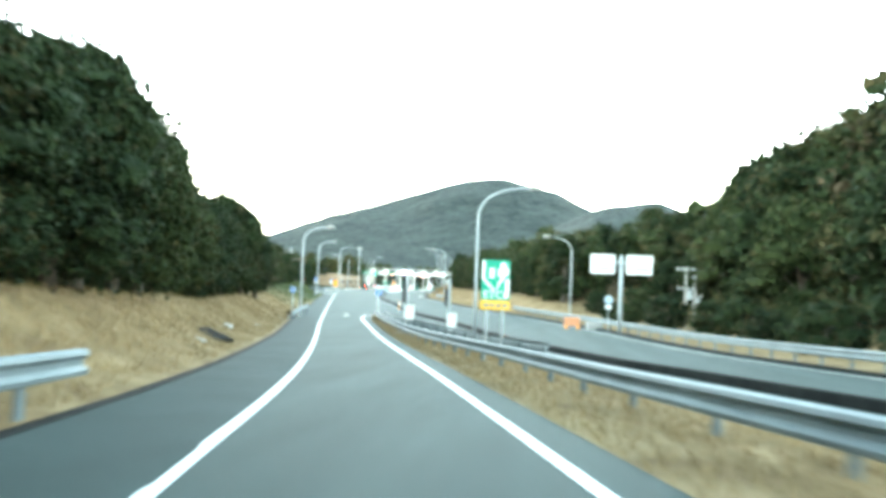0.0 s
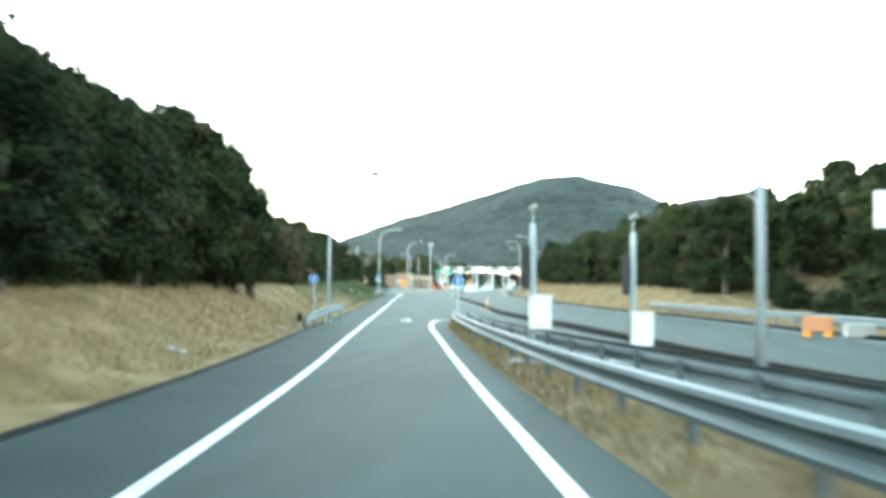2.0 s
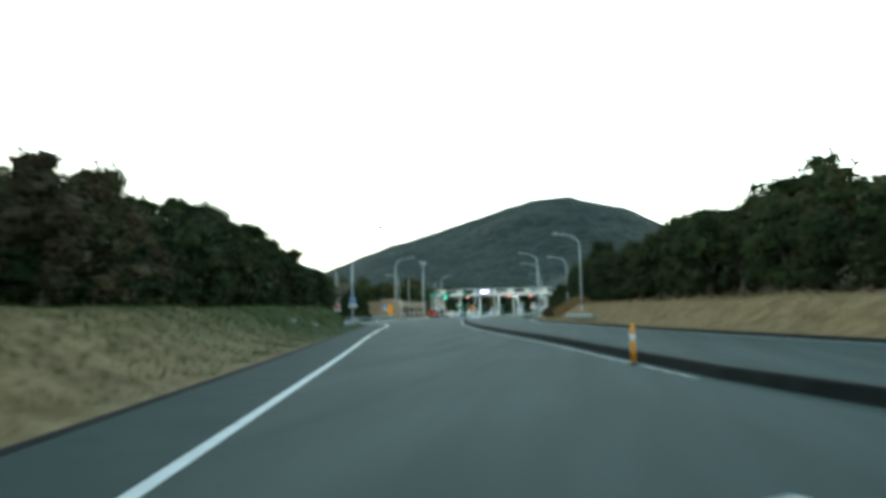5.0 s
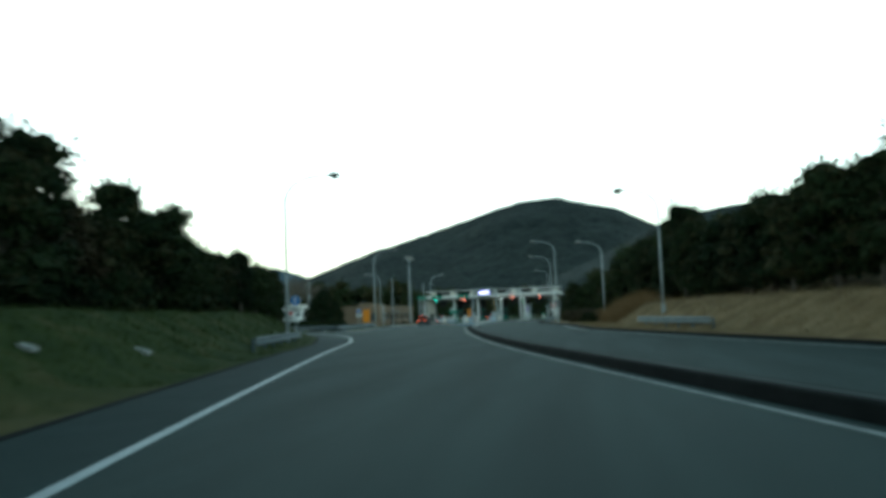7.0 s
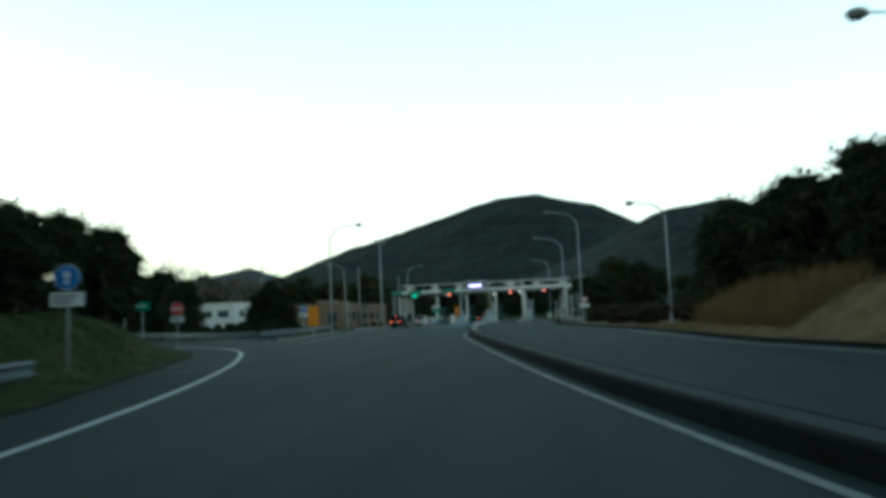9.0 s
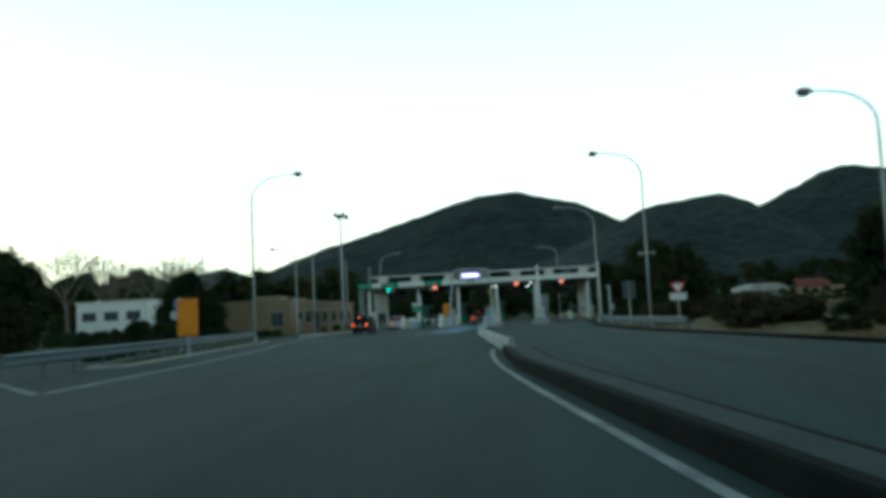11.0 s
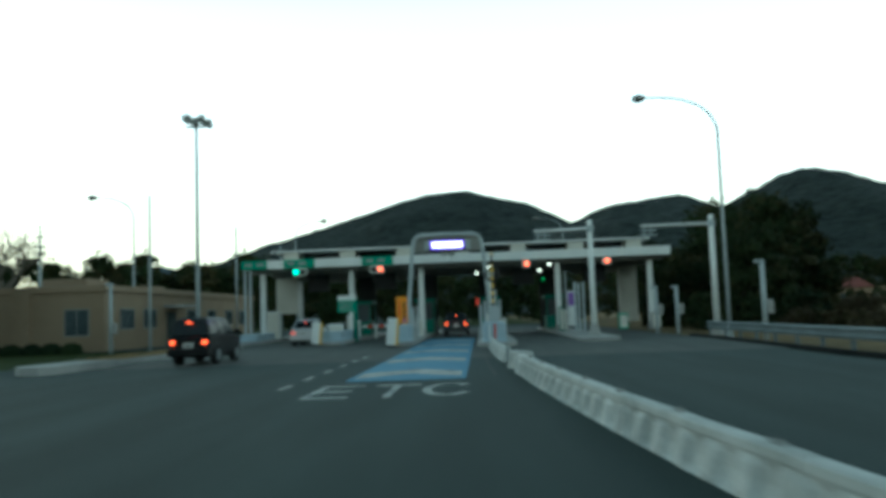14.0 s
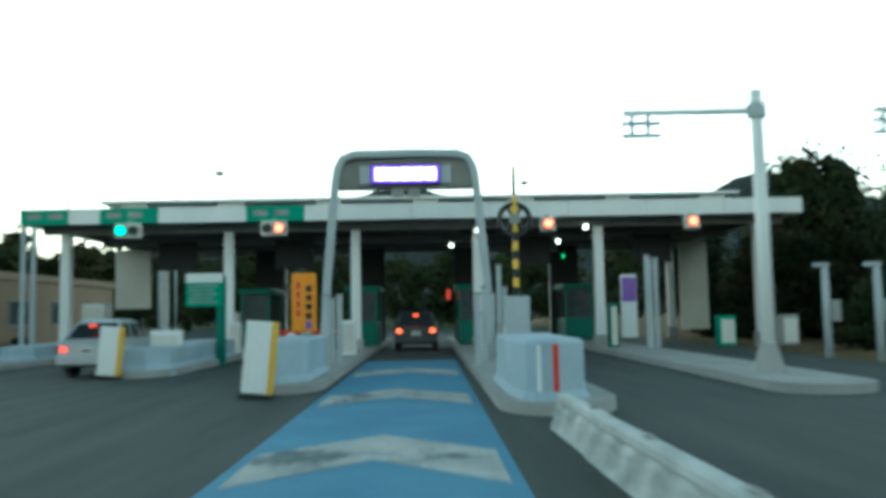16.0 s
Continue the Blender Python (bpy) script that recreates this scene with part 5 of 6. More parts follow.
# nose guards of the islands: blue-grey painted concrete shells
def nose_guard(xa, xb, y0, y1, h, label, stripe_mat=None):
    t = thing("nose_guard", (xa + xb) / 2, y0, 0.0, label=label, category="crash guard", group="crash guards")
    w = (xb - xa) / 2
    bm = bmesh.new()
    rows = []
    for z, grow in ((0.0, 0.13), (0.10, 0.13), (0.30, 0.0), (h - 0.05, 0.0), (h, -0.05)):
        g, c = grow, 0.45 * grow
        ring = [(-w - g, 0.9), (-w + 0.10 - g, 0.12 - c), (-w + 0.22 - c, -g), (w - 0.44 + c, -g), (w + g, 0.48 - c), (w + g, y1 - y0), (-w - g, y1 - y0)]
        rows.append([bm.verts.new((x, y, z)) for x, y in ring])
    k = len(rows[0])
    for a, b in zip(rows, rows[1:]):
        for j in range(k):
            bm.faces.new((a[j], a[(j + 1) % k], b[(j + 1) % k], b[j]))
    bm.faces.new(rows[-1])
    bmesh.ops.bevel(bm, geom=[e for e in bm.edges if len(e.link_faces) == 2 and e.calc_face_angle(0) > 0.3], offset=0.025, segments=2, affect="EDGES")
    body = part("shell", bm, M_greypaint, t)
    if stripe_mat:
        part("stripe", B(w - 0.53, w - 0.45, -0.006, 0.02, 0.30, h - 0.06), stripe_mat, body, "red warning stripe")
        part("stripe", B(-w + 0.24, -w + 0.30, -0.006, 0.02, 0.30, h - 0.06), M_white, body, "white warning stripe")
    return t


nose_guard(-48.85, -47.45, 261.3, 268.5, 0.72, "grey-blue painted crash guard on the island")
nose_guard(-44.25, -43.35, 256.6, 260.4, 0.98, "grey-blue painted crash guard on the island")
nose_guard(-39.68, -38.68, 252.75, 256.6, 1.02, "grey-blue painted crash guard with a red stripe", M_red)
nose_guard(-54.95, -53.9, 267.6, 272.6, 0.62, "grey-blue painted crash guard on the outer island")
# white panels with a yellow edge at the island noses
for x_, y_, h_ in ((-48.62, 260.9, 1.24), (-43.95, 255.6, 1.33)):
    t = thing("nose_marker", x_, y_, 0.0, label="upright white nose marker with a yellow edge", category="nose marker", group="nose markers")
    t.matrix_basis = pose(x_, y_, 0.02, 0, 5, 0)
    part("panel", B(-0.29, 0.16, -0.09, 0.09, 0.07, h_, bevel=0.02), M_white, t)
    part("edge", B(0.163, 0.25, -0.085, 0.085, 0.07, h_, bevel=0.01), M_yellow, t, "yellow edge")
    part("foot", B(-0.30, 0.26, -0.2, 0.2, 0.0, 0.065), M_black, t)
# orange and green boards
t = thing("orange_board", -43.97, 261.0, 0.0, label="tall orange notice board with dark writing", category="notice board")
part("leg", B(-0.05, 0.05, -0.05, 0.05, 0.0, 1.05), M_pole, t)
pn = part("panel", B(-0.30, 0.30, -0.1, 0.06, 1.03, 2.47, bevel=0.06), M_orange, t)
for k in range(4):
    part("text_bar", B(0.06, 0.2, -0.108, -0.1005, 1.35 + 0.22 * k, 1.5 + 0.22 * k), M_black, pn)
    part("text_bar", B(-0.17, -0.08, -0.108, -0.1005, 1.42 + 0.22 * k, 1.58 + 0.22 * k), M_red, pn)
part("text_bar", B(0.05, 0.2, -0.108, -0.1005, 1.12, 1.3), M_purple, pn)
t = thing("green_board", -47.75, 266.0, 0.0, label="green notice board with a white heading", category="notice board")
part("leg", B(0.35, 0.62, -0.06, 0.06, 0.0, 2.7), M_green_dark, t)
part("heading", B(-0.55, 0.55, -0.14, 0.0, 2.5, 2.78, bevel=0.01), M_white, t, "white heading strip")
pn = part("panel", B(-0.55, 0.55, -0.14, 0.0, 1.78, 2.495, bevel=0.01), M_green, t)
for k in range(5):
    part("text_bar", B(-0.45, 0.4 - 0.12 * (k % 2), -0.148, -0.1405, 1.88 + 0.12 * k, 1.93 + 0.12 * k), M_line_worn, pn)


def booth(x, y, label):
    t = thing("toll_booth", x, y, 0.18, label=label, category="toll booth", group="toll booths")
    part("base", B(-0.6, 0.6, -1.4, 1.4, 0.0, 0.95, bevel=0.03), M_green_dark, t, "dark green lower wall")
    for sx in (-0.56, 0.56):
        for sy in (-1.36, 1.36):
            part("corner_post", B(sx - 0.04, sx + 0.04, sy - 0.04, sy + 0.04, 0.95, 2.2), M_green_dark, t)
    part("front_pane", B(-0.51, 0.51, -1.375, -1.35, 0.96, 2.18), M_winglass, t)
    part("back_pane", B(-0.51, 0.51, 1.35, 1.375, 0.96, 2.18), M_winglass, t)
    for sx in (-0.565, 0.54):
        part("side_pane", B(sx, sx + 0.025, -1.31, 1.31, 0.96, 2.18), M_winglass, t)
    part("roof", B(-0.72, 0.72, -1.55, 1.55, 2.2, 2.42, bevel=0.03), M_green_dark, t)
    return t


booth(-48.2, 276.5, "dark green toll booth with glass sides")
booth(-43.62, 275.5, "dark green toll booth with glass sides")
booth(-39.1, 275.5, "dark green toll booth with glass sides")
booth(-34.4, 277.5, "dark green toll booth with glass sides")
# ticket machines, barrier cabinets and antenna posts on the islands
def cabinet(x, y, w, d, h, m, label, name="lane_cabinet"):
    t = thing(name, x, y, 0.17, label=label, category="cabinet", group="lane cabinets")
    bd = part("body", B(-w / 2, w / 2, -d / 2, d / 2, 0, h, bevel=0.03), m, t)
    part("door", B(-w / 2 + 0.05, w / 2 - 0.05, -d / 2 - 0.012, -d / 2 - 0.0005, 0.1, h - 0.12), M_cream, bd)
    return t


for a_ in ((-48.4, 271.8, 0.6, 0.6, 1.45, M_white, "white ticket machine on the toll island"), (-47.8, 270.0, 0.4, 0.5, 1.1, M_white, "white lane cabinet on the toll island"),
           (-43.5, 267.2, 0.45, 0.5, 1.1, M_white, "white lane cabinet on the toll island"), (-39.3, 266.2, 0.5, 0.6, 1.3, M_concrete, "grey lane cabinet on the toll island"),
           (-38.7, 262.9, 0.7, 0.7, 1.0, M_concrete, "grey lane cabinet behind the crash guard"), (-34.2, 272.2, 0.5, 0.5, 1.35, M_white, "white lane cabinet on the toll island"),
           (-34.7, 268.6, 0.3, 0.5, 1.5, M_green_dark, "green lane cabinet on the toll island"), (-54.3, 274.0, 0.9, 0.8, 1.9, M_white, "white cabinet beside the outer column"),
           (-30.9, 268.5, 0.55, 0.5, 1.0, M_green, "green cabinet on the verge by the gate"), (-29.0, 268.0, 0.55, 0.5, 1.0, M_concrete, "grey cabinet on the verge by the gate"),
           (-47.9, 262.9, 0.8, 0.3, 0.95, M_white, "small white sign box on the crash guard")):
    cabinet(*a_)
t = thing("purple_board", -33.9, 269.5, 0.17, label="purple and white lane notice panel", category="notice board")
part("panel", B(-0.28, 0.28, -0.06, 0.06, 0.3, 2.5, bevel=0.02), M_white, t)
part("heading", B(-0.25, 0.25, -0.085, -0.062, 1.55, 2.4), M_purple, t, "purple heading")
for x_, y_, h_, m_ in ((-34.05, 266.5, 2.95, M_pole), (-33.7, 267.5, 2.9, M_pole), (-33.35, 268.0, 2.95, M_pole), (-43.35, 260.2, 1.7, M_pole), (-43.2, 261.8, 1.75, M_pole), (-43.55, 263.2, 1.7, M_pole),
                      (-39.75, 261.0, 1.7, M_pole), (-39.5, 262.2, 1.9, M_pole), (-39.2, 263.4, 1.75, M_pole), (-38.9, 264.6, 2.6, M_pole), (-38.6, 266.0, 2.0, M_pole), (-54.95, 269.35, 4.5, M_pole), (-54.6, 269.35, 4.5, M_pole)):
    t = thing("sensor_post", x_, y_, 0.0 if y_ < 262 and x_ < -53 else 0.17, label="slim grey sensor post on the toll island", category="sensor post", group="sensor posts")
    part("post", B(-0.07, 0.07, -0.07, 0.07, 0.0, h_, bevel=0.015), m_, t)
    part("cap", B(-0.09, 0.09, -0.09, 0.09, h_ + 0.001, h_ + 0.05), M_greyhood, t)
# red and white striped lane bars
for x_, y_ in ((-46.9, 272.5), (-44.9, 272.5)):
    t = thing("lane_bar", x_, y_, 0.0, label="red and white striped lane closing bar", category="lane bar", group="lane bars")
    part("post", B(-0.06, 0.06, -0.06, 0.06, 0.0, 0.95), M_white, t)
    for k in range(5):
        part("stripe", B(-0.95 + 0.38 * k, -0.57 + 0.38 * k, -0.1, -0.065, 0.74, 0.9), M_red if k % 2 else M_white, t)
t = thing("stop_disc", -44.55, 262.6, 0.0, label="small round red and white lane disc", category="sign")
part("post", B(-0.03, 0.03, -0.03, 0.03, 0.0, 0.95), M_pole, t)
dd = part("disc", disc(bmesh.new(), 0, -0.06, 0.85, 0.24, 0.03), M_red, t)
part("face", disc(bmesh.new(), 0, -0.085, 0.85, 0.15, 0.012), M_white, dd, "white centre")

# raised lane barrier: striped pole, wheel guard and drive box
t = thing("barrier_gate", -39.12, 258.0, 0.0, label="yellow and black striped barrier arm standing upright", category="barrier gate")
part("drive_box", B(-0.25, 0.25, -0.2, 0.2, 0.9, 1.75, bevel=0.03), M_pole, t)
part("pedestal", B(-0.14, 0.14, -0.14, 0.14, 0.9, 1.0), M_pole, t)
for k in range(7):
    part("stripe", tube(bmesh.new(), [(0, 0, 1.75 + 0.19 * k), (0, 0, 1.94 + 0.19 * k)], 0.065, 10), M_yellow if k % 2 else M_black, t)
bm = bmesh.new()
tube(bm, [(0.32 * math.cos(a), 0, 3.35 + 0.32 * math.sin(a)) for a in np.linspace(0, 2 * math.pi, 29)], 0.055, 6, cap=False)
wh = part("wheel", bm, M_black, t)
for a_ in range(0, 180, 60):
    part("spoke", tube(bmesh.new(), [(-0.28 * math.cos(radians(a_)), 0, 3.35 - 0.28 * math.sin(radians(a_))), (0.28 * math.cos(radians(a_)), 0, 3.35 + 0.28 * math.sin(radians(a_)))], 0.03, 6), M_black, wh)
part("hub", disc(bmesh.new(), 0, -0.03, 3.35, 0.12, 0.1), M_greyhood, wh)
part("arm_foot", tube(bmesh.new(), [(0, 0, 3.06), (0, 0, 3.55), (0, 0, 3.85)], [0.06, 0.08, 0.03], 8), M_yellow, t)
part("arm", tube(bmesh.new(), [(0, 0, 3.86), (0, 0, 4.3)], 0.04, 8), M_black, t)
part("arm_tip", tube(bmesh.new(), [(0, 0, 4.301), (0, 0, 4.48)], 0.04, 6), M_yellow, t)


# gantry posts with an arm and antenna
def antenna_gantry(x, y, h, reach, label):
    t = thing("antenna_gantry", x, y, 0.0, label=label, category="gantry post", group="antenna gantries")
    part("foot", tube(bmesh.new(), [(0, 0, 0.0), (0, 0, 0.35), (0, 0, 0.75)], [0.34, 0.26, 0.15], 14), M_concrete, t, smooth=False)
    part("post", tube(bmesh.new(), [(0, 0, 0.3), (0, 0, h)], [0.145, 0.12], 12), M_white, t, smooth=True)
    part("collar", tube(bmesh.new(), [(0, 0, h - 0.56), (0, 0, h - 0.28)], 0.19, 12), M_pole, t)
    arm = part("arm", tube(bmesh.new(), [(0.15, 0, h - 0.42), (-reach, 0, h - 0.44)], [0.075, 0.06], 10), M_white, t, smooth=True)
    for dz in (0.0, 0.25):
        part("antenna_bar", B(-reach - 0.02, -reach + 0.75, -0.08, 0.08, h - 0.68 - dz, h - 0.62 - dz), M_pole, arm)
    for dx in (0.18, 0.5):
        part("antenna_strut", B(-reach + dx - 0.03, -reach + dx + 0.03, -0.04, 0.04, h - 0.92, h - 0.5), M_pole, arm)
    return t


antenna_gantry(-34.3, 257.1, 5.78, 2.7, "white gantry post with an arm on the island")
antenna_gantry(-28.4, 257.3, 5.84, 3.4, "white gantry post with an arm on the verge")
for x_, y_, h_, lab in ((-27.85, 252.3, 3.25, "grey post with a small lamp and box"), (-29.9, 263.5, 2.6, "short grey camera post on the verge"), (-29.0, 262.5, 2.55, "short grey camera post on the verge"), (-60.4, 262.0, 3.8, "grey post with a small lamp by the yard")):
    t = thing("camera_post", x_, y_, 0.0, label=lab, category="camera post")
    part("post", tube(bmesh.new(), [(0, 0, -0.1), (0, 0, h_)], [0.11, 0.09], 10), M_pole, t, smooth=True)
    part("head", B(-0.30, 0.1, -0.10, 0.10, h_ - 0.10, h_ + 0.03, bevel=0.03), M_pole, t)
    part("box", B(0.1, 0.35, -0.12, 0.12, 1.0, 1.6, bevel=0.02), M_concrete, t)
# square board seen from behind on the verge
t = thing("board_sign", -27.35, 241.2, land(-27.35, 241.2), label="square grey board on a post by the verge", category="sign")
part("post", tube(bmesh.new(), [(0, 0, -0.1), (0, 0, 3.3)], 0.06, 8), M_pole, t)
part("board", B(-0.52, 0.52, -0.02, 0.0, 2.0, 3.35, bevel=0.005), M_boardback, t)
for k in range(8):
    part("rib", B(-0.54, 0.54, -0.07, -0.022, 2.0 + 0.18 * k, 2.05 + 0.18 * k, bevel=0.006), M_roofgrey, t)
for k in (-0.3, 0.3):
    part("rib", B(k - 0.03, k + 0.03, -0.10, -0.072, 1.98, 3.37, bevel=0.006), M_roofgrey, t)


# ---------------------------------------------------------------- cars
def loft(bm, sections):
    """Closed rings of equal count, joined in order and capped."""
    rows = [[bm.verts.new(p) for p in s] for s in sections]
    k = len(rows[0])
    for a, b in zip(rows, rows[1:]):
        for j in range(k):
            bm.faces.new((a[j], a[(j + 1) % k], b[(j + 1) % k], b[j]))
    bm.faces.new(rows[0][::-1])
    bm.faces.new(rows[-1])
    return bm


def car(x, y, rz, paint, label, length, width, height, van, light):
    """A car whose tail faces -y: body shell, cabin, panes, lamps, wheels."""
    t = thing("car", x, y, 0.0, rz, label=label, category="car")
    w, l, belt = width / 2, length, 0.95 if not van else 1.02

    def ring(yy, z0, z1, hw, inset=0.10):
        return [(-hw + 0.06, yy, z0), (-hw, yy, z0 + 0.12), (-hw, yy, (z0 + z1) / 2), (-hw + inset * 0.3, yy, z1 - 0.04), (-hw + inset, yy, z1),
                (hw - inset, yy, z1), (hw - inset * 0.3, yy, z1 - 0.04), (hw, yy, (z0 + z1) / 2), (hw, yy, z0 + 0.12), (hw - 0.06, yy, z0)]

    hood = belt - 0.10
    body = part("body", loft(bmesh.new(), [ring(0.0, 0.36, belt - 0.10, w - 0.10), ring(0.08, 0.28, belt - 0.03, w - 0.03), ring(0.5, 0.24, belt, w), ring(l * 0.5, 0.22, belt, w),
                                           ring(l * 0.74, 0.22, belt - 0.02, w), ring(l * 0.9, 0.24, hood - 0.02, w - 0.04), ring(l * 0.985, 0.28, hood - 0.14, w - 0.14), ring(l, 0.34, hood - 0.25, w - 0.25)]), paint, t, smooth=False)
    r0, r1, f1, f0 = (0.10, 0.30, l * 0.62, l * 0.78) if van else (0.22, 0.75, l * 0.52, l * 0.72)
    wi, wt = w - 0.06, w - 0.22

    bm = bmesh.new()
    lo = [(-wi, r0, belt - 0.01), (wi, r0, belt - 0.01), (wi, f0, belt - 0.03), (-wi, f0, belt - 0.03)]
    mid = [(-wt - 0.02, r1 - 0.03, height - 0.08), (wt + 0.02, r1 - 0.03, height - 0.08), (wt + 0.02, f1 + 0.05, height - 0.10), (-wt - 0.02, f1 + 0.05, height - 0.10)]
    hi = [(-wt + 0.10, r1 + 0.15, height), (wt - 0.10, r1 + 0.15, height), (wt - 0.10, f1 - 0.15, height - 0.01), (-wt + 0.10, f1 - 0.15, height - 0.01)]
    rows = [[bm.verts.new(p) for p in s] for s in (lo, mid, hi)]
    for a, b in zip(rows, rows[1:]):
        for j in range(4):
            bm.faces.new((a[j], a[(j + 1) % 4], b[(j + 1) % 4], b[j]))
    bm.faces.new(rows[-1])
    bm.faces.new(rows[0][::-1])
    bmesh.ops.bevel(bm, geom=bm.edges[:], offset=0.025, segments=2, affect="EDGES")
    cabin = part("cabin", bm, paint, t)

    def pane(name, a, b, c, d, out):
        """A dark pane between four corners of the cabin, drawn in from its edges and proud of them."""
        q = [Vector(p) for p in (a, b, c, d)]
        mid_ = sum(q, Vector()) / 4
        q = [mid_ + (p - mid_) * 0.86 + Vector(out) * 0.012 for p in q]
        bm_ = bmesh.new()
        f = bm_.faces.new([bm_.verts.new(p) for p in q])
        r = bmesh.ops.extrude_face_region(bm_, geom=[f])
        bmesh.ops.translate(bm_, verts=[v for v in r["geom"] if isinstance(v, bmesh.types.BMVert)], vec=-Vector(out) * 0.02)
        part(name, bm_, M_glass, cabin)

    pane("rear_window", lo[0], lo[1], mid[1], mid[0], (0, -1, 0.2))
    pane("windscreen", lo[2], lo[3], mid[3], mid[2], (0, 1, 0.5))
    for sgn, i0, i1 in ((-1, 0, 3), (1, 1, 2)):
        for fa, fb in ((0.02, 0.36), (0.38, 0.68), (0.70, 0.98)):
            lp, mp = [Vector(lo[i0]).lerp(Vector(lo[i1]), f) for f in (fa, fb)], [Vector(mid[i0]).lerp(Vector(mid[i1]), f) for f in (fa, fb)]
            pane("side_window", lp[0], lp[1], mp[1], mp[0], (sgn, 0, 0.15))
    for sx in (-1, 1):
        lampb = part("tail_lamp", B(sx * (w - 0.19) - 0.085, sx * (w - 0.19) + 0.085, -0.035, 0.05, belt - 0.31, belt - 0.17, bevel=0.03), light, body, "lit red tail lamp")
        part("mirror", B(sx * (w + 0.09) - 0.09, sx * (w + 0.09) + 0.09, f0 - 0.35, f0 - 0.22, belt - 0.02, belt + 0.15, bevel=0.03), paint, body)
    part("high_stop_lamp", B(-0.07, 0.07, (r0 + r1) / 2 - 0.16, (r0 + r1) / 2 - 0.08, height - 0.19, height - 0.14), light, cabin, "lit red stop lamp")
    part("bumper", B(-w + 0.02, w - 0.02, -0.09, 0.12, 0.32, 0.56, bevel=0.04), paint, body)
    pl = part("number_plate", B(-0.17, 0.17, -0.05, -0.02, 0.60, 0.76), M_plate, body, "white number plate")
    part("plate_bar", B(-0.12, 0.12, -0.056, -0.0505, 0.64, 0.70), M_black, pl)
    for sx in (-1, 1):
        for yy in (0.78, l - 0.85):
            bm = bmesh.new()
            bmesh.ops.create_cone(bm, cap_ends=True, segments=22, radius1=0.32, radius2=0.32, depth=0.20, matrix=Matrix.Translation((sx * (w - 0.09), yy, 0.32)) @ Matrix.Rotation(math.pi / 2, 4, "Y"))
            wheel = part("tyre", bm, M_tyre, t)
            bm = bmesh.new()
            bmesh.ops.create_cone(bm, cap_ends=True, segments=18, radius1=0.20, radius2=0.19, depth=0.03, matrix=Matrix.Translation((sx * (w + 0.018), yy, 0.32)) @ Matrix.Rotation(math.pi / 2, 4, "Y"))
            part("rim", bm, M_roofgrey, wheel)
    return t


car(-49.7, 244.9, -2, M_carblack, "black boxy small van with lit tail lamps on the plaza", 3.5, 1.5, 1.62, True, M_brake)
car(-49.45, 261.6, 0, M_carsilver, "small silver car waiting in the toll lane", 3.6, 1.55, 1.45, False, M_tail)
car(-41.45, 272.6, 0, M_cardark, "dark estate car with bright brake lamps passing the gate", 4.4, 1.68, 1.55, True, M_brake)


# ---------------------------------------------------------------- buildings
def windows(t, axis, fixed, out, spots, z0, z1, w):
    """Framed windows on a wall; axis 'x' runs along x at y = fixed, axis 'y' along y at x = fixed."""
    for s in spots:
        def bx(u0, u1, d0, d1, a, b):
            lo_, hi_ = sorted((fixed + out * d0, fixed + out * d1))
            return B(u0, u1, lo_, hi_, a, b) if axis == "x" else B(lo_, hi_, u0, u1, a, b)
        wn_ = part("window", bx(s - w / 2, s + w / 2, -0.02, 0.05, z0, z1), M_greyhood, t)
        part("pane", bx(s - w / 2 + 0.07, s - 0.03, 0.05, 0.06, z0 + 0.07, z1 - 0.07), M_winglass, wn_)
        part("pane", bx(s + 0.03, s + w / 2 - 0.07, 0.05, 0.06, z0 + 0.07, z1 - 0.07), M_winglass, wn_)


t = thing("office_building", -61.5, 263.5, 0.0, label="long low beige rendered building with dark windows", category="building")
part("wall", B(-8.6, 0.0, 0.0, 30.5, -0.2, 3.45), M_beige, t)
part("parapet", B(-8.75, 0.15, -0.15, 30.65, 3.45, 3.85, bevel=0.03), M_beige, t)
part("roof_surface", B(-8.5, -0.1, 0.1, 30.4, 3.85, 3.87), M_roofgrey, t)
part("roof_unit", B(-4.4, -1.6, 1.2, 4.0, 3.87, 4.35, bevel=0.04), M_beige, t)
part("roof_unit", B(-6.0, -3.2, 14.0, 17.0, 3.87, 4.4, bevel=0.04), M_beige, t)
windows(t, "y", 0.0, 1, [3.0, 6.4, 14.0, 18.5, 23.0, 27.0], 1.2, 2.5, 2.0)
windows(t, "x", 0.0, -1, [-1.6], 0.9, 2.5, 1.5)
part("pier", B(-5.3, -4.3, -0.22, -0.001, 0.0, 3.45, bevel=0.02), M_beige, t)
part("canopy", B(0.0, 1.3, 8.8, 11.4, 2.6, 2.78), M_concrete, t)
part("door", B(0.0, 0.06, 9.3, 10.9, 0.0, 2.3), M_winglass, t)
for k in range(6):
    hb = thing("hedge", -68.6 + 1.15 * k, 262.4, -0.05, label="low dark clipped hedge along the building front", category="hedge", group="hedges")
    bm = bmesh.new()
    bmesh.ops.create_icosphere(bm, subdivisions=3, radius=0.62)
    for v in bm.verts:
        v.co = Vector((v.co.x * 1.05, v.co.y * 0.75, max(v.co.z, -0.1) * 0.9 + 0.08)) * (1 + 0.25 * noise.noise(v.co * 5 + Vector((k, 0, 0))))
    part("foliage", bm, M_leaf[0], hb)
t = thing("annex_building", -80.4, 268.0, 0.0, label="white two-storey annex with a flat roof", category="building")
part("wall", B(-9.0, 0.0, 0.0, 10.0, -0.2, 4.7), M_white, t)
part("roof", B(-9.2, 0.2, -0.2, 10.2, 4.7, 4.9, bevel=0.03), M_cream, t)
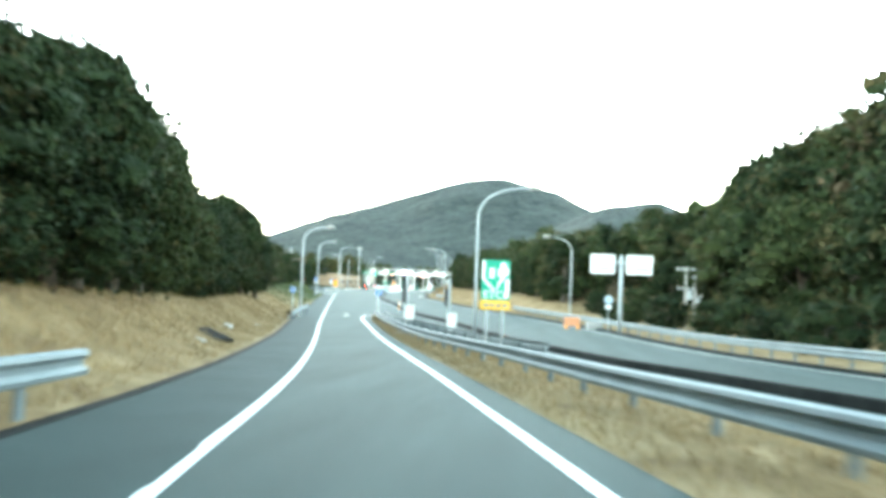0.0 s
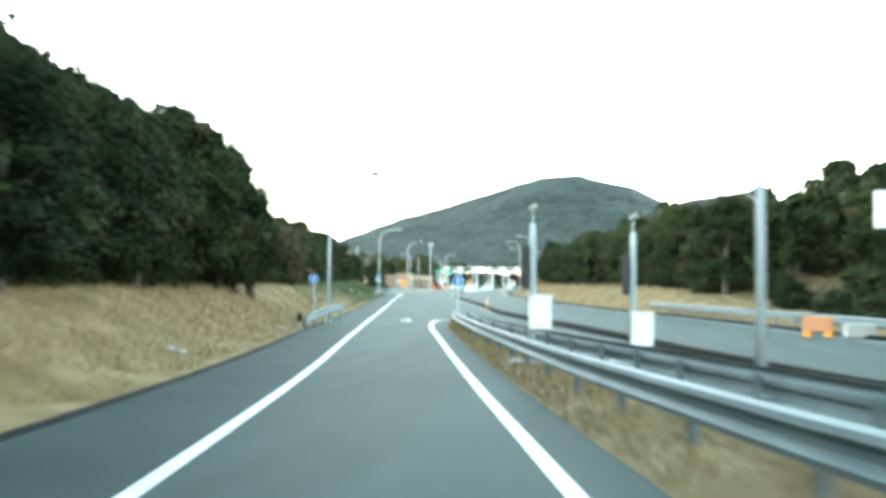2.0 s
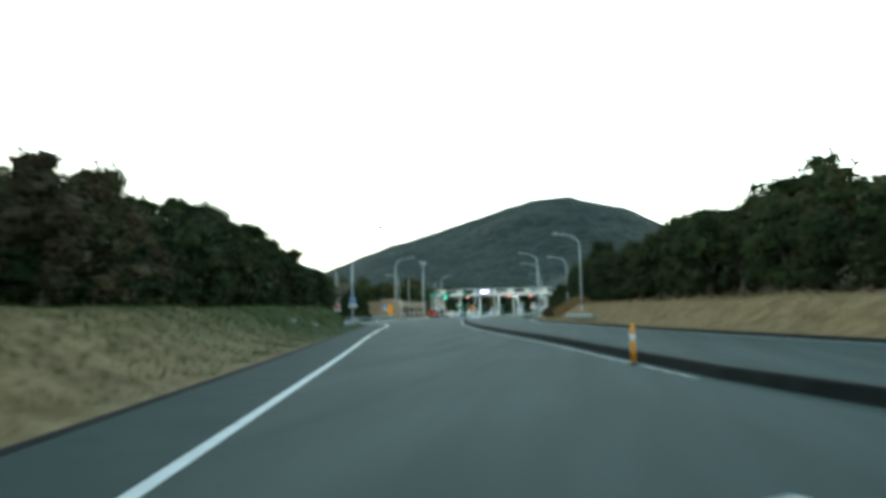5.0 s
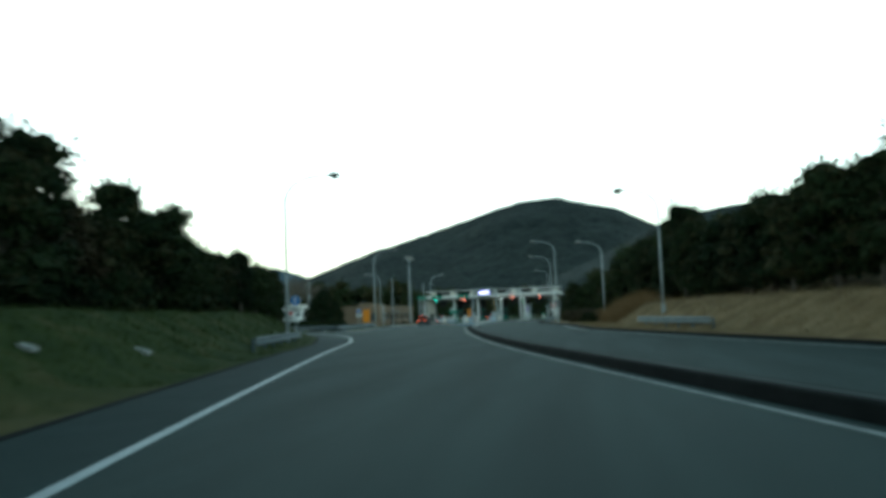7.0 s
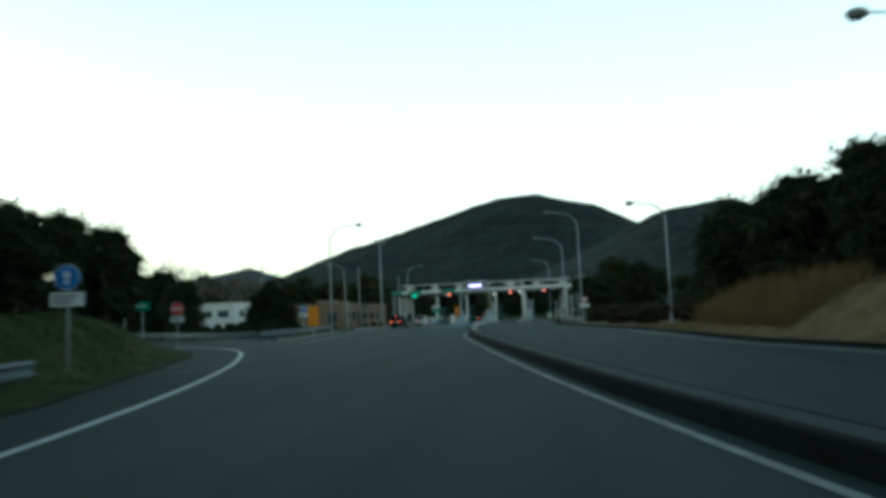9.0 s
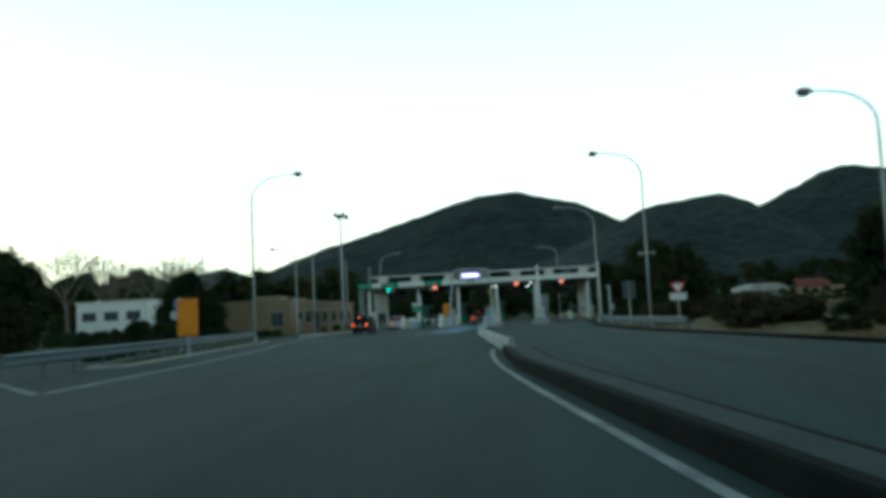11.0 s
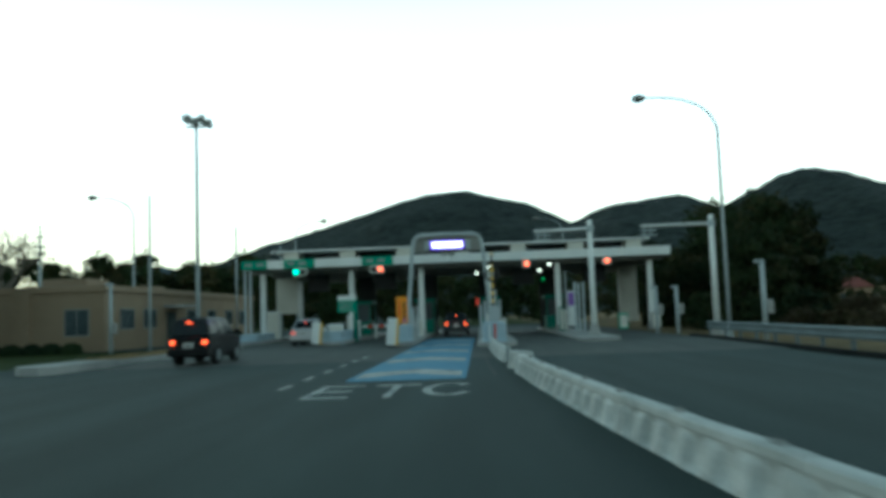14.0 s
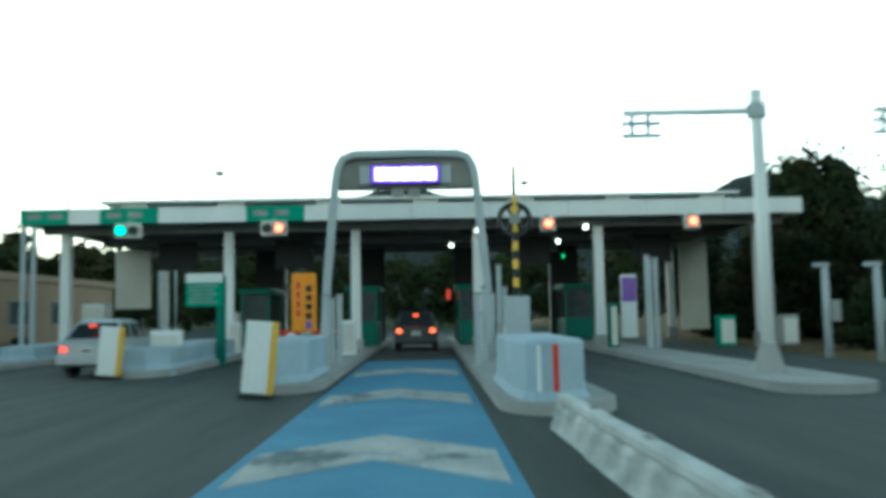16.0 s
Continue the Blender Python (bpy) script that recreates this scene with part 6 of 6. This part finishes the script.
windows(t, "x", 0.0, -1, [-7.4, -4.6, -1.8], 2.5, 3.6, 1.8)
windows(t, "y", 0.0, 1, [3, 7], 2.5, 3.6, 1.8)
for k in range(12):
    hb = thing("hedge", -84.0 + 1.55 * k, 254.6 + 0.25 * k, -0.05, label="dark rounded hedge behind the guard rail", category="hedge", group="hedges behind the rail")
    bm = bmesh.new()
    bmesh.ops.create_icosphere(bm, subdivisions=3, radius=0.9)
    for v in bm.verts:
        v.co = Vector((v.co.x * 1.1, v.co.y * 0.8, max(v.co.z, -0.1) * 1.5 + 0.08)) * (1 + 0.3 * noise.noise(v.co * 4 + Vector((k * 3, 1, 0))))
    part("foliage", bm, M_leaf[0], hb)
t = thing("hall_building", 17.5, 365.0, 0.0, 10, label="far low hall with a pale curved roof", category="building")
part("wall", B(-4.3, 4.3, 0.0, 9.0, -0.5, 3.4), M_roofgrey, t)
bm = bmesh.new()
f = bm.faces.new([bm.verts.new((-4.7 * math.cos(a), -0.3, 3.4 + 1.7 * math.sin(a))) for a in np.linspace(0, math.pi, 11)])
r_ = bmesh.ops.extrude_face_region(bm, geom=[f])
bmesh.ops.translate(bm, verts=[v for v in r_["geom"] if isinstance(v, bmesh.types.BMVert)], vec=(0, 9.6, 0))
part("roof", bm, M_concrete, t)
windows(t, "x", 0.0, -1, [-2.4, 0.0, 2.4], 1.0, 2.2, 1.4)
t = thing("house", 30.8, 371.0, 0.0, 6, label="far beige house with a dull red roof", category="building")
part("wall", B(-4.6, 5.6, 0.0, 8.0, -0.5, 4.0), M_beige, t)
bm = bmesh.new()
f = bm.faces.new([bm.verts.new(p) for p in ((-5.0, -0.4, 4.0), (3.2, -0.4, 4.0), (2.6, 3.6, 5.9), (-4.4, 3.6, 5.9))])
r_ = bmesh.ops.extrude_face_region(bm, geom=[f])
bmesh.ops.translate(bm, verts=[v for v in r_["geom"] if isinstance(v, bmesh.types.BMVert)], vec=(0, 0.4, -0.15))
part("roof", bm, mat("red_roof_tiles", (0.14, 0.035, 0.025), (0.22, 0.06, 0.04), 0.8, scale=1.0, fine=12, bump=0.2), t, "dull red tiled roof")
windows(t, "x", 0.0, -1, [-2.6, 0.4, 3.4], 1.4, 2.8, 1.5)


# ---------------------------------------------------------------- trees
def leaf_crown(seed, w, h, clumps, leaves, size, mats, skirt=0.25, core=True, tight=1.0):
    """A crown of many small leaf sprays set on uneven clumps; with core, each clump gets an added ragged heart, the
    crown's inner shade put into its first tone.
    """
    rnd = random.Random(seed)
    verts, faces, mi = [], [], []
    cl = []
    for k in range(clumps):
        a, v = rnd.uniform(0, 2 * math.pi), rnd.uniform(0, 1) ** 0.8
        prof = math.sin(math.pi * (0.12 + 0.80 * v)) ** 0.7 * (1.08 - 0.35 * v)
        r = w * 0.5 * prof * rnd.uniform(0.4, 0.92)
        cl.append((Vector((r * math.cos(a), r * math.sin(a), h * (skirt * 0.2 + (1 - skirt * 0.2) * v) * rnd.uniform(0.90, 1.0))), w * rnd.uniform(0.085, 0.175) * tight))
    for c, cr in cl:
        tone = rnd.choices(range(len(mats)), weights=[5, 3, 1, 1][:len(mats)])[0]
        stretch = Vector((rnd.uniform(0.8, 1.35), rnd.uniform(0.8, 1.35), rnd.uniform(0.6, 1.0)))
        for _ in range(leaves):
            d = Vector((rnd.gauss(0, 1), rnd.gauss(0, 1), rnd.gauss(0.2, 0.95))).normalized()
            p = c + d * stretch * (cr * rnd.triangular(0.45, 1.55, 1.0))
            up = (d + Vector((rnd.gauss(0, 0.9), rnd.gauss(0, 0.9), rnd.gauss(0.3, 0.8)))).normalized()
            u = Matrix.Rotation(rnd.uniform(0, 6.28), 3, up) @ up.orthogonal().normalized()
            v_ = up.cross(u)
            s = size * rnd.uniform(0.55, 1.35)
            i = len(verts)
            verts += [p - u * s, p + v_ * s * 0.75 + up * s * 0.2, p + u * s * 0.9 - v_ * s * 0.25]
            faces.append((i, i + 1, i + 2))
            mi.append(tone if rnd.random() < 0.75 else rnd.randrange(len(mats)))
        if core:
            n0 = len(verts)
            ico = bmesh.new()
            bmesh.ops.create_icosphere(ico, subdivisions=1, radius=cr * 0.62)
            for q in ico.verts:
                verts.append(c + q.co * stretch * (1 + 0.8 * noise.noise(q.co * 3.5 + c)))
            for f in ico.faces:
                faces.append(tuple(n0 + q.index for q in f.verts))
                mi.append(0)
            ico.free()
    me = bpy.data.meshes.new("crown")
    me.from_pydata([tuple(q) for q in verts], [], faces)
    for m in mats:
        me.materials.append(m)
    me.polygons.foreach_set("material_index", mi)
    return me


def tree_model(seed, w, h, clumps, leaves, size, mats, label, trunk=0.28, low=0.25, group="roadside trees", core=True, tight=1.0, kind_="tree"):
    rnd = random.Random(seed + 100)
    t = thing(kind_, 0, 0, -200, label=label, category=kind_, group=group)
    bm = bmesh.new()
    lean = [(rnd.uniform(-0.2, 0.2) * k, rnd.uniform(-0.2, 0.2) * k, h * 0.78 * k / 4) for k in range(5)]
    lean[0] = (0, 0, -0.5)
    tube(bm, lean, [trunk * (1.15 - 0.22 * k) * h / 8 for k in range(5)], 8)
    for k in range(6):
        z = h * rnd.uniform(0.22, 0.6)
        a = rnd.uniform(0, 6.28)
        e = w * rnd.uniform(0.22, 0.4)
        tube(bm, [(0, 0, z), (e * 0.5 * math.cos(a), e * 0.5 * math.sin(a), z + h * 0.10), (e * math.cos(a), e * math.sin(a), z + h * 0.24)], [0.07 * h / 8, 0.05 * h / 8, 0.02 * h / 8], 6)
    part("trunk", bm, M_bark, t)
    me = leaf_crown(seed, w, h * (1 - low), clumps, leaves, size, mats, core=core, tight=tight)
    me.transform(Matrix.Translation((0, 0, h * low)))
    ob = new("crown", me)
    ob.parent = t
    return t


def bare_tree(seed, h, label):
    rnd = random.Random(seed)
    t = thing("bare_tree", 0, 0, -200, label=label, category="tree", group="bare trees")
    bm = bmesh.new()
    tube(bm, [(0, 0, -0.3), (0.05, 0, h * 0.3), (0.1, 0.05, h * 0.55)], [0.16, 0.12, 0.07], 7)
    part("trunk", bm, M_twig, t)
    bm = bmesh.new()

    def grow(p, d, length, r, depth):
        e = p + d * length
        tube(bm, [p, (p + e) / 2 + Vector((rnd.gauss(0, 0.05), rnd.gauss(0, 0.05), 0)) * length, e], [r, r * 0.8, r * 0.55], 4, cap=False)
        if depth:
            for _ in range(3):
                nd = (d + Vector((rnd.gauss(0, 0.5), rnd.gauss(0, 0.5), rnd.gauss(0.15, 0.3)))).normalized()
                grow(e, nd, length * rnd.uniform(0.55, 0.8), r * 0.62, depth - 1)

    for _ in range(7):
        a = rnd.uniform(0, 6.28)
        grow(Vector((0.07, 0.02, h * rnd.uniform(0.3, 0.55))), Vector((math.cos(a) * 0.6, math.sin(a) * 0.6, 0.8)).normalized(), h * 0.2, 0.07, 4)
    part("crown", bm, M_twig, t)
    return t


LEAF = M_leaf[:3]
MODELS = [
    tree_model(1, 5.6, 7.6, 62, 95, 0.185, LEAF, "dense dark evergreen tree at the wood's edge", low=0.10),
    tree_model(2, 5.0, 8.4, 62, 95, 0.18, LEAF, "tall dark evergreen tree at the wood's edge", low=0.12),
    tree_model(3, 6.4, 7.0, 64, 95, 0.19, [M_leaf[1], M_leaf[0], M_leaf[2]], "broad green broadleaf tree at the wood's edge", low=0.08),
    tree_model(4, 4.8, 6.4, 56, 95, 0.175, [M_leaf[2], M_leaf[0], M_leaf[1]], "olive-tinged bushy tree at the wood's edge", low=0.06),
    tree_model(5, 4.6, 8.8, 64, 150, 0.11, LEAF, "loose-crowned tall tree with gaps of sky", low=0.12, core=False, tight=0.85),
    tree_model(6, 5.4, 6.6, 58, 95, 0.175, [M_leaf[3], M_leaf[2], M_leaf[0]], "russet-brown bushy tree at the wood's edge", low=0.05),
]
NEAR = [
    tree_model(21, 5.6, 7.6, 84, 250, 0.135, LEAF, "dense dark evergreen tree on the ramp bank", low=0.08),
    tree_model(22, 5.0, 8.4, 84, 250, 0.13, LEAF, "tall dark evergreen tree on the ramp bank", low=0.09),
    tree_model(23, 6.2, 7.0, 84, 250, 0.14, [M_leaf[1], M_leaf[0], M_leaf[2]], "broad green broadleaf tree on the ramp bank", low=0.07),
]
BUSH = tree_model(9, 3.0, 2.2, 34, 64, 0.12, LEAF, "rounded dark evergreen bush", trunk=0.3, low=0.02, group="bushes", kind_="bush")
SCRUB = tree_model(10, 3.2, 1.7, 30, 64, 0.12, [M_leaf[3], M_leaf[2], M_leaf[3]], "low brown scrub bush on the verge", trunk=0.2, low=0.02, group="scrub bushes", kind_="bush")
BARE = [bare_tree(11, 7.0, "leafless pale-twigged tree behind the annex"), bare_tree(12, 6.0, "leafless pale-twigged tree behind the annex")]
rnd = random.Random(7)
used = set()


def plant(model, x, y, scale, z=None):
    zz = (land(x, y) if z is None else z) - 0.15
    m = pose(x, y, zz, rnd.uniform(-3, 3), rnd.uniform(-3, 3), rnd.uniform(0, 360))
    if model not in used:
        used.add(model)
        ob = model
    else:
        ob = copy_thing(model, m)
    ob.matrix_basis = m @ Matrix.Diagonal((scale * rnd.uniform(0.92, 1.1), scale * rnd.uniform(0.92, 1.1), scale, 1))
    return ob


WOOD = []


def rows_of(edge, sign, y0, y1, rows, near, scale, picks, back=0.15, front=None):
    """Rows of trees along an edge; the first ones singly, those behind go into the joined wood."""
    for k, (off, step, s0) in enumerate(rows):
        y = y0
        while y < y1 - (off - rows[0][0]) * back:
            yy = y + rnd.uniform(-0.25, 0.25) * step
            x = xat(edge, yy) + sign * (off + rnd.uniform(-0.7, 0.8))
            s = s0 * scale(yy) * rnd.uniform(0.86, 1.12)
            if k < near:
                plant(rnd.choice(front) if front and k == 0 else MODELS[rnd.choice(picks)], x, yy, s)
            else:
                WOOD.append((x, yy, s))
            y += step


rows_of(NEAR_EDGE, -1, -6.0, 81.0, ((4.9, 3.0, 0.86), (8.8, 3.4, 0.98), (13.0, 3.4, 1.08), (18, 4.5, 1.2)), 2, lambda v: 1.0 - 0.03 * smoothstep(38, 52, v) - 0.07 * smoothstep(52, 60, v) + 0.15 * smoothstep(69, 76, v) - 0.02 * smoothstep(57, 64, v) - 0.2 * smoothstep(73, 80, v) - 0.12 * math.exp(-((v - 61.5) / 4) ** 2) + 0.05 * math.exp(-((v - 36) / 5) ** 2), (0, 1, 2, 3, 1, 0), front=NEAR)
for k in range(9):
    WOOD.append((-22.5 - 0.25 * (k * 2.6) + rnd.uniform(-0.5, 0.5), 57 + k * 2.7, 0.92))
plant(MODELS[4], -24.3, 82.4, 0.62)
plant(NEAR[0], -24.3, 79.2, 0.84)
plant(NEAR[2], -24.7, 81.4, 0.68)
# low growth that hides the feet of the edge trees
for k in range(42):
    yy = -2 + k * 2.05 + rnd.uniform(-0.6, 0.6)
    plant(BUSH, xat(NEAR_EDGE, yy) - rnd.uniform(4.7, 5.7), yy, rnd.uniform(0.65, 0.95))
rows_of(NEAR_EDGE, -1, 89.0, 178, ((7.0, 3.0, 0.52), (11.5, 3.2, 0.60), (17, 4.4, 0.72)), 1, lambda v: 0.72 + 0.66 * smoothstep(110, 124, v) - 0.20 * smoothstep(146, 157, v) - 0.24 * smoothstep(160, 170, v), (0, 2, 3, 5, 1))
for x_, y_, s_ in ((-45.4, 141.5, 0.86), (-43.6, 137.0, 0.84), (-42.4, 133.2, 0.80), (-47.0, 139.0, 0.9)):
    plant(MODELS[4], x_, y_, s_)
for x_, y_, s_ in ((-31.6, 103.5, 0.62), (-33.0, 107.5, 0.66), (-35.2, 110.5, 0.66)):
    plant(MODELS[5], x_, y_, s_)
rows_of(FAR_EDGE, 1, 112.0, 203, ((7.2, 3.2, 0.74), (11, 3.4, 0.84), (17, 4.4, 0.84), (25, 5.5, 0.84)), 1, lambda v: 1.0 + 0.10 * smoothstep(195, 200, v) - 0.36 * math.exp(-((v - 127) / 6) ** 2) + 0.22 * math.exp(-((v - 114) / 5) ** 2) + 0.30 * math.exp(-((v - 147.5) / 5) ** 2), (0, 1, 2, 3, 0), 0.25)
for off_, y_, s_ in ((9.0, 121.0, 1.0), (12.0, 123.5, 0.98), (8.0, 118.6, 0.96), (15.0, 125.0, 1.0), (11.0, 117.0, 1.0), (18.0, 128.0, 0.95)):
    plant(MODELS[rnd.choice((0, 1, 2))], xat(FAR_EDGE, y_) + off_, y_, s_)
rows_of(FAR_EDGE, 1, 30.0, 127, ((17, 4.2, 1.2), (22, 3.6, 1.5), (29, 4.4, 1.9)), 2, lambda v: 1.36 - 0.72 * smoothstep(96, 104, v), (0, 1, 2, 5, 3, 1, 2))
for x_, y_, s_ in ((-57, 180, 0.8), (-60, 185, 0.85), (-62, 178, 0.95), (-65, 186, 0.85), (-60, 173, 0.9), (-69, 180, 0.9), (-55, 175, 0.75), (-52.5, 177.5, 0.75), (-50.4, 181.2, 0.58), (-51.7, 184.5, 0.56), (-49.2, 176.0, 0.48), (-47.4, 171.0, 0.5), (-54.6, 184.6, 0.62), (-46.2, 166.5, 0.5)):
    plant(MODELS[rnd.choice((0, 1, 2, 3))], x_, y_, s_)
for x_, y_, s_ in ((-16.8, 205, 0.64), (-15, 208, 0.76), (-13, 212, 0.8), (-17.5, 201.5, 0.55), (-11, 207, 1.0), (-13, 220, 0.95), (-14.5, 226, 0.85), (-9, 224, 1.2), (-5, 229, 1.2)):
    plant(MODELS[rnd.choice((0, 2, 3))], x_, y_, s_)
for k in range(34):
    yy = 94 + k * 2.4 + rnd.uniform(-0.5, 0.5)
    plant(BUSH, xat(NEAR_EDGE, yy) - rnd.uniform(6.0, 7.2), yy, rnd.uniform(0.6, 0.95))
for x_, y_, s_ in ((17.6, 92.0, 1.72), (19.4, 95.0, 1.66), (16.9, 96.6, 1.3)):
    plant(MODELS[1], x_, y_, s_)
# shrubs at the foot of that wood, by the carriageway
for k in range(22):
    yy = 34 + k * 4.2
    plant(BUSH, xat(FAR_EDGE, yy) + rnd.uniform(6.5, 11), yy, rnd.uniform(0.8, 1.5))
# scrub beyond the plaza verge
for k in range(44):
    yy = 210 + rnd.uniform(0, 52)
    plant(SCRUB, xat(FAR_EDGE, yy) + rnd.uniform(4.0, 15), yy, rnd.uniform(0.6, 1.1))
for k in range(14):
    plant(BUSH, -26.6 + rnd.uniform(0, 7), 263 + rnd.uniform(0, 20), rnd.uniform(0.7, 1.2))
# trees by the plaza and behind the gate
for x_, y_, s_ in ((-20.6, 273, 1.0), (-17, 277, 1.25), (-22.8, 269, 0.85), (-20, 284, 1.22), (-24.3, 277, 0.65), (-23.2, 283, 0.95), (-25.0, 289, 0.9), (-15, 288, 1.1),
                   (-22, 296, 0.9), (-12, 300, 1.2)):
    plant(MODELS[rnd.choice((0, 1, 2, 3))], x_, y_, s_ * rnd.uniform(0.92, 1.08))
for k in range(19):
    WOOD.append((-68 + k * 2.6 + rnd.uniform(-1, 1), 319 + rnd.uniform(-4, 4), rnd.uniform(0.85, 1.05)))
for k in range(15):
    WOOD.append((-64 + k * 3.8 + rnd.uniform(-1, 1), 350 + rnd.uniform(-8, 8), rnd.uniform(0.8, 1.15)))
for k in range(40):
    u = 0.65 * k
    WOOD.append((-136 + u * 2.9 + rnd.uniform(-1, 1), 330 + 0.9 * u + rnd.uniform(-6, 6), rnd.uniform(1.42, 1.62) + 0.12 * (u < 9) - 0.35 * smoothstep(20, 24, u)))
for k in range(22):
    WOOD.append((4 + k * 1.9 + rnd.uniform(-0.6, 0.6), 357 + rnd.uniform(-3, 3), rnd.uniform(0.36, 0.5)))
for k in range(17):
    WOOD.append((6 + k * 3.2 + rnd.uniform(-1, 1), 390 + rnd.uniform(-4, 4), rnd.uniform(1.2, 1.5)))
for x_, y_, s_ in ((-74, 232, 1.02), (-78, 236, 1.1), (-70.5, 229, 0.85), (-82, 232, 1.05), (-67.5, 224, 0.8), (-65.6, 221.5, 0.55), (-70.5, 212, 0.7), (-88, 240, 0.9), (-94, 236, 0.8), (-96, 262, 0.9), (-68, 204, 0.6), (-74, 198, 0.7), (-80, 206, 0.8), (-66, 190, 0.6), (-72, 186, 0.7)):
    plant(MODELS[rnd.choice((0, 1, 3))], x_, y_, s_)
plant(NEAR[0], -70.3, 256.2, 0.92)
plant(NEAR[2], -71.6, 258.2, 0.84)
plant(NEAR[2], -68.9, 258.4, 0.72)
for x_, y_, s_ in ((-95, 286, 1.1), (-88, 283, 1.0), (-104, 290, 1.2), (-99, 296, 1.0), (-92, 300, 1.1), (-84, 290, 0.9)):
    plant(BARE[rnd.choice((0, 1))], x_, y_, s_ * 1.75)
for x_, y_, s_ in ((-60.5, 231, 0.9), (-63.5, 233.5, 1.0), (-58.2, 227.5, 0.6), (-56.5, 221, 0.5), (-55.0, 215, 0.5), (-54.0, 211, 0.45), (-57.5, 216, 0.55), (-60, 222, 0.7), (-72.6, 252.0, 0.85), (-70.3, 252.4, 0.72), (-74.6, 253.0, 0.8), (-60.9, 281, 0.4), (-60.8, 287, 0.4), (-60.9, 275, 0.35), (-22.5, 223, 0.5), (-23, 209, 0.6)):
    plant(BUSH, x_, y_, s_)


# the wood behind the edge trees, joined
def joined_wood(spots):
    kinds = []
    for sd, w, h, mats in ((31, 5.6, 7.6, LEAF), (32, 5.2, 8.2, LEAF), (33, 6.2, 7.0, LEAF)):
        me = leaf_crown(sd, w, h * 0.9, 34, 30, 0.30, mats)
        co = np.empty(len(me.vertices) * 3)
        me.vertices.foreach_get("co", co)
        kinds.append((co.reshape(-1, 3) + (0, 0, h * 0.1), [tuple(p.vertices) for p in me.polygons], [p.material_index for p in me.polygons]))
        bpy.data.meshes.remove(me)
    verts, faces, tones, base = [], [], [], 0
    for x, y, s in spots:
        co, fs, mi = rnd.choice(kinds)
        a = rnd.uniform(0, 6.28)
        turn = np.array([[math.cos(a), math.sin(a), 0], [-math.sin(a), math.cos(a), 0], [0, 0, 1]])
        verts.append(co @ turn * s + (x, y, land(x, y) - 0.1))
        faces += [tuple(i + base for i in f) for f in fs]
        flip = rnd.choice((0, 0, 1, 2))
        tones += [(m + flip) % 3 for m in mi]
        base += len(co)
    me = bpy.data.meshes.new("woodland")
    me.from_pydata(np.concatenate(verts).tolist(), [], faces)
    for m in LEAF:
        me.materials.append(m)
    me.polygons.foreach_set("material_index", tones)
    return tagged(new("woodland", me), "dense dark mixed wood behind the edge trees", "woodland", kind="stuff")


joined_wood(WOOD)


# ---------------------------------------------------------------- grass blades on the verges
def blades(name, spots, material, label, hmin, hmax):
    verts, faces = [], []
    for x, y, z in spots:
        h, a = rnd.uniform(hmin, hmax), rnd.uniform(0, 6.28)
        wx, wy = 0.016 * math.cos(a), 0.016 * math.sin(a)
        bx, by = rnd.gauss(0, 0.35) * h, rnd.gauss(0, 0.35) * h
        i = len(verts)
        verts += [(x - wx, y - wy, z - 0.02), (x + wx, y + wy, z - 0.02), (x + bx, y + by, z + h)]
        faces.append((i, i + 1, i + 2))
    me = bpy.data.meshes.new(name)
    me.from_pydata(verts, [], faces)
    me.materials.append(material)
    return tagged(new(name, me), label, "grass", kind="stuff")


spots = []
for _ in range(26000):
    y = rnd.uniform(16, 96)
    x = xat(NEAR_EDGE, y) - 0.35 - abs(rnd.gauss(0, 2.2))
    spots.append((x, y, land(x, y)))
blades("grass", spots, M_straw, "dry tan grass blades on the ramp bank", 0.08, 0.26)
spots = []
for _ in range(16000):
    y = rnd.uniform(18, 89)
    a, b = xat(GORE_L, y), xat(GORE_R, y)
    u = rnd.random()
    x = a + (b - a) * u
    if b - a > 0.3:
        spots.append((x, y, gz(y) + 0.03 + 0.10 * math.sin(math.pi * u) ** 0.6))
blades("grass", spots, M_straw, "dry tan grass tufts under the guard rails", 0.06, 0.2)
spots = []
for _ in range(14000):
    y = rnd.uniform(96, 176)
    x = xat(NEAR_EDGE, y) - 0.35 - abs(rnd.gauss(0, 2.5))
    spots.append((x, y, land(x, y)))
blades("grass", spots, M_blade, "short green grass on the bank", 0.06, 0.2)
spots = []
for _ in range(14000):
    y = rnd.uniform(112, 206)
    x = xat(FAR_EDGE, y) + 1.2 + abs(rnd.gauss(0, 2.6))
    spots.append((x, y, land(x, y)))
blades("grass", spots, M_straw, "dry tan grass on the far bank", 0.1, 0.35)
spots = []
for _ in range(9000):
    y = rnd.uniform(178, 203)
    x = xat(FAR_EDGE, y) + 2.2 + 3.4 * smoothstep(187, 204, y) + abs(rnd.gauss(0, 1.8))
    spots.append((x, y, land(x, y)))
blades("grass", spots, M_plume, "tall russet-tan plume grass on the end of the bank", 0.5, 1.4)
spots = []
for _ in range(2500):
    x, y = rnd.uniform(-54.15, -53.15), rnd.uniform(245.7, 261.6)
    spots.append((x, y, gz(y) + 0.22))
blades("grass", spots, M_straw, "dry tan grass tufts on the kerbed strip", 0.05, 0.2)
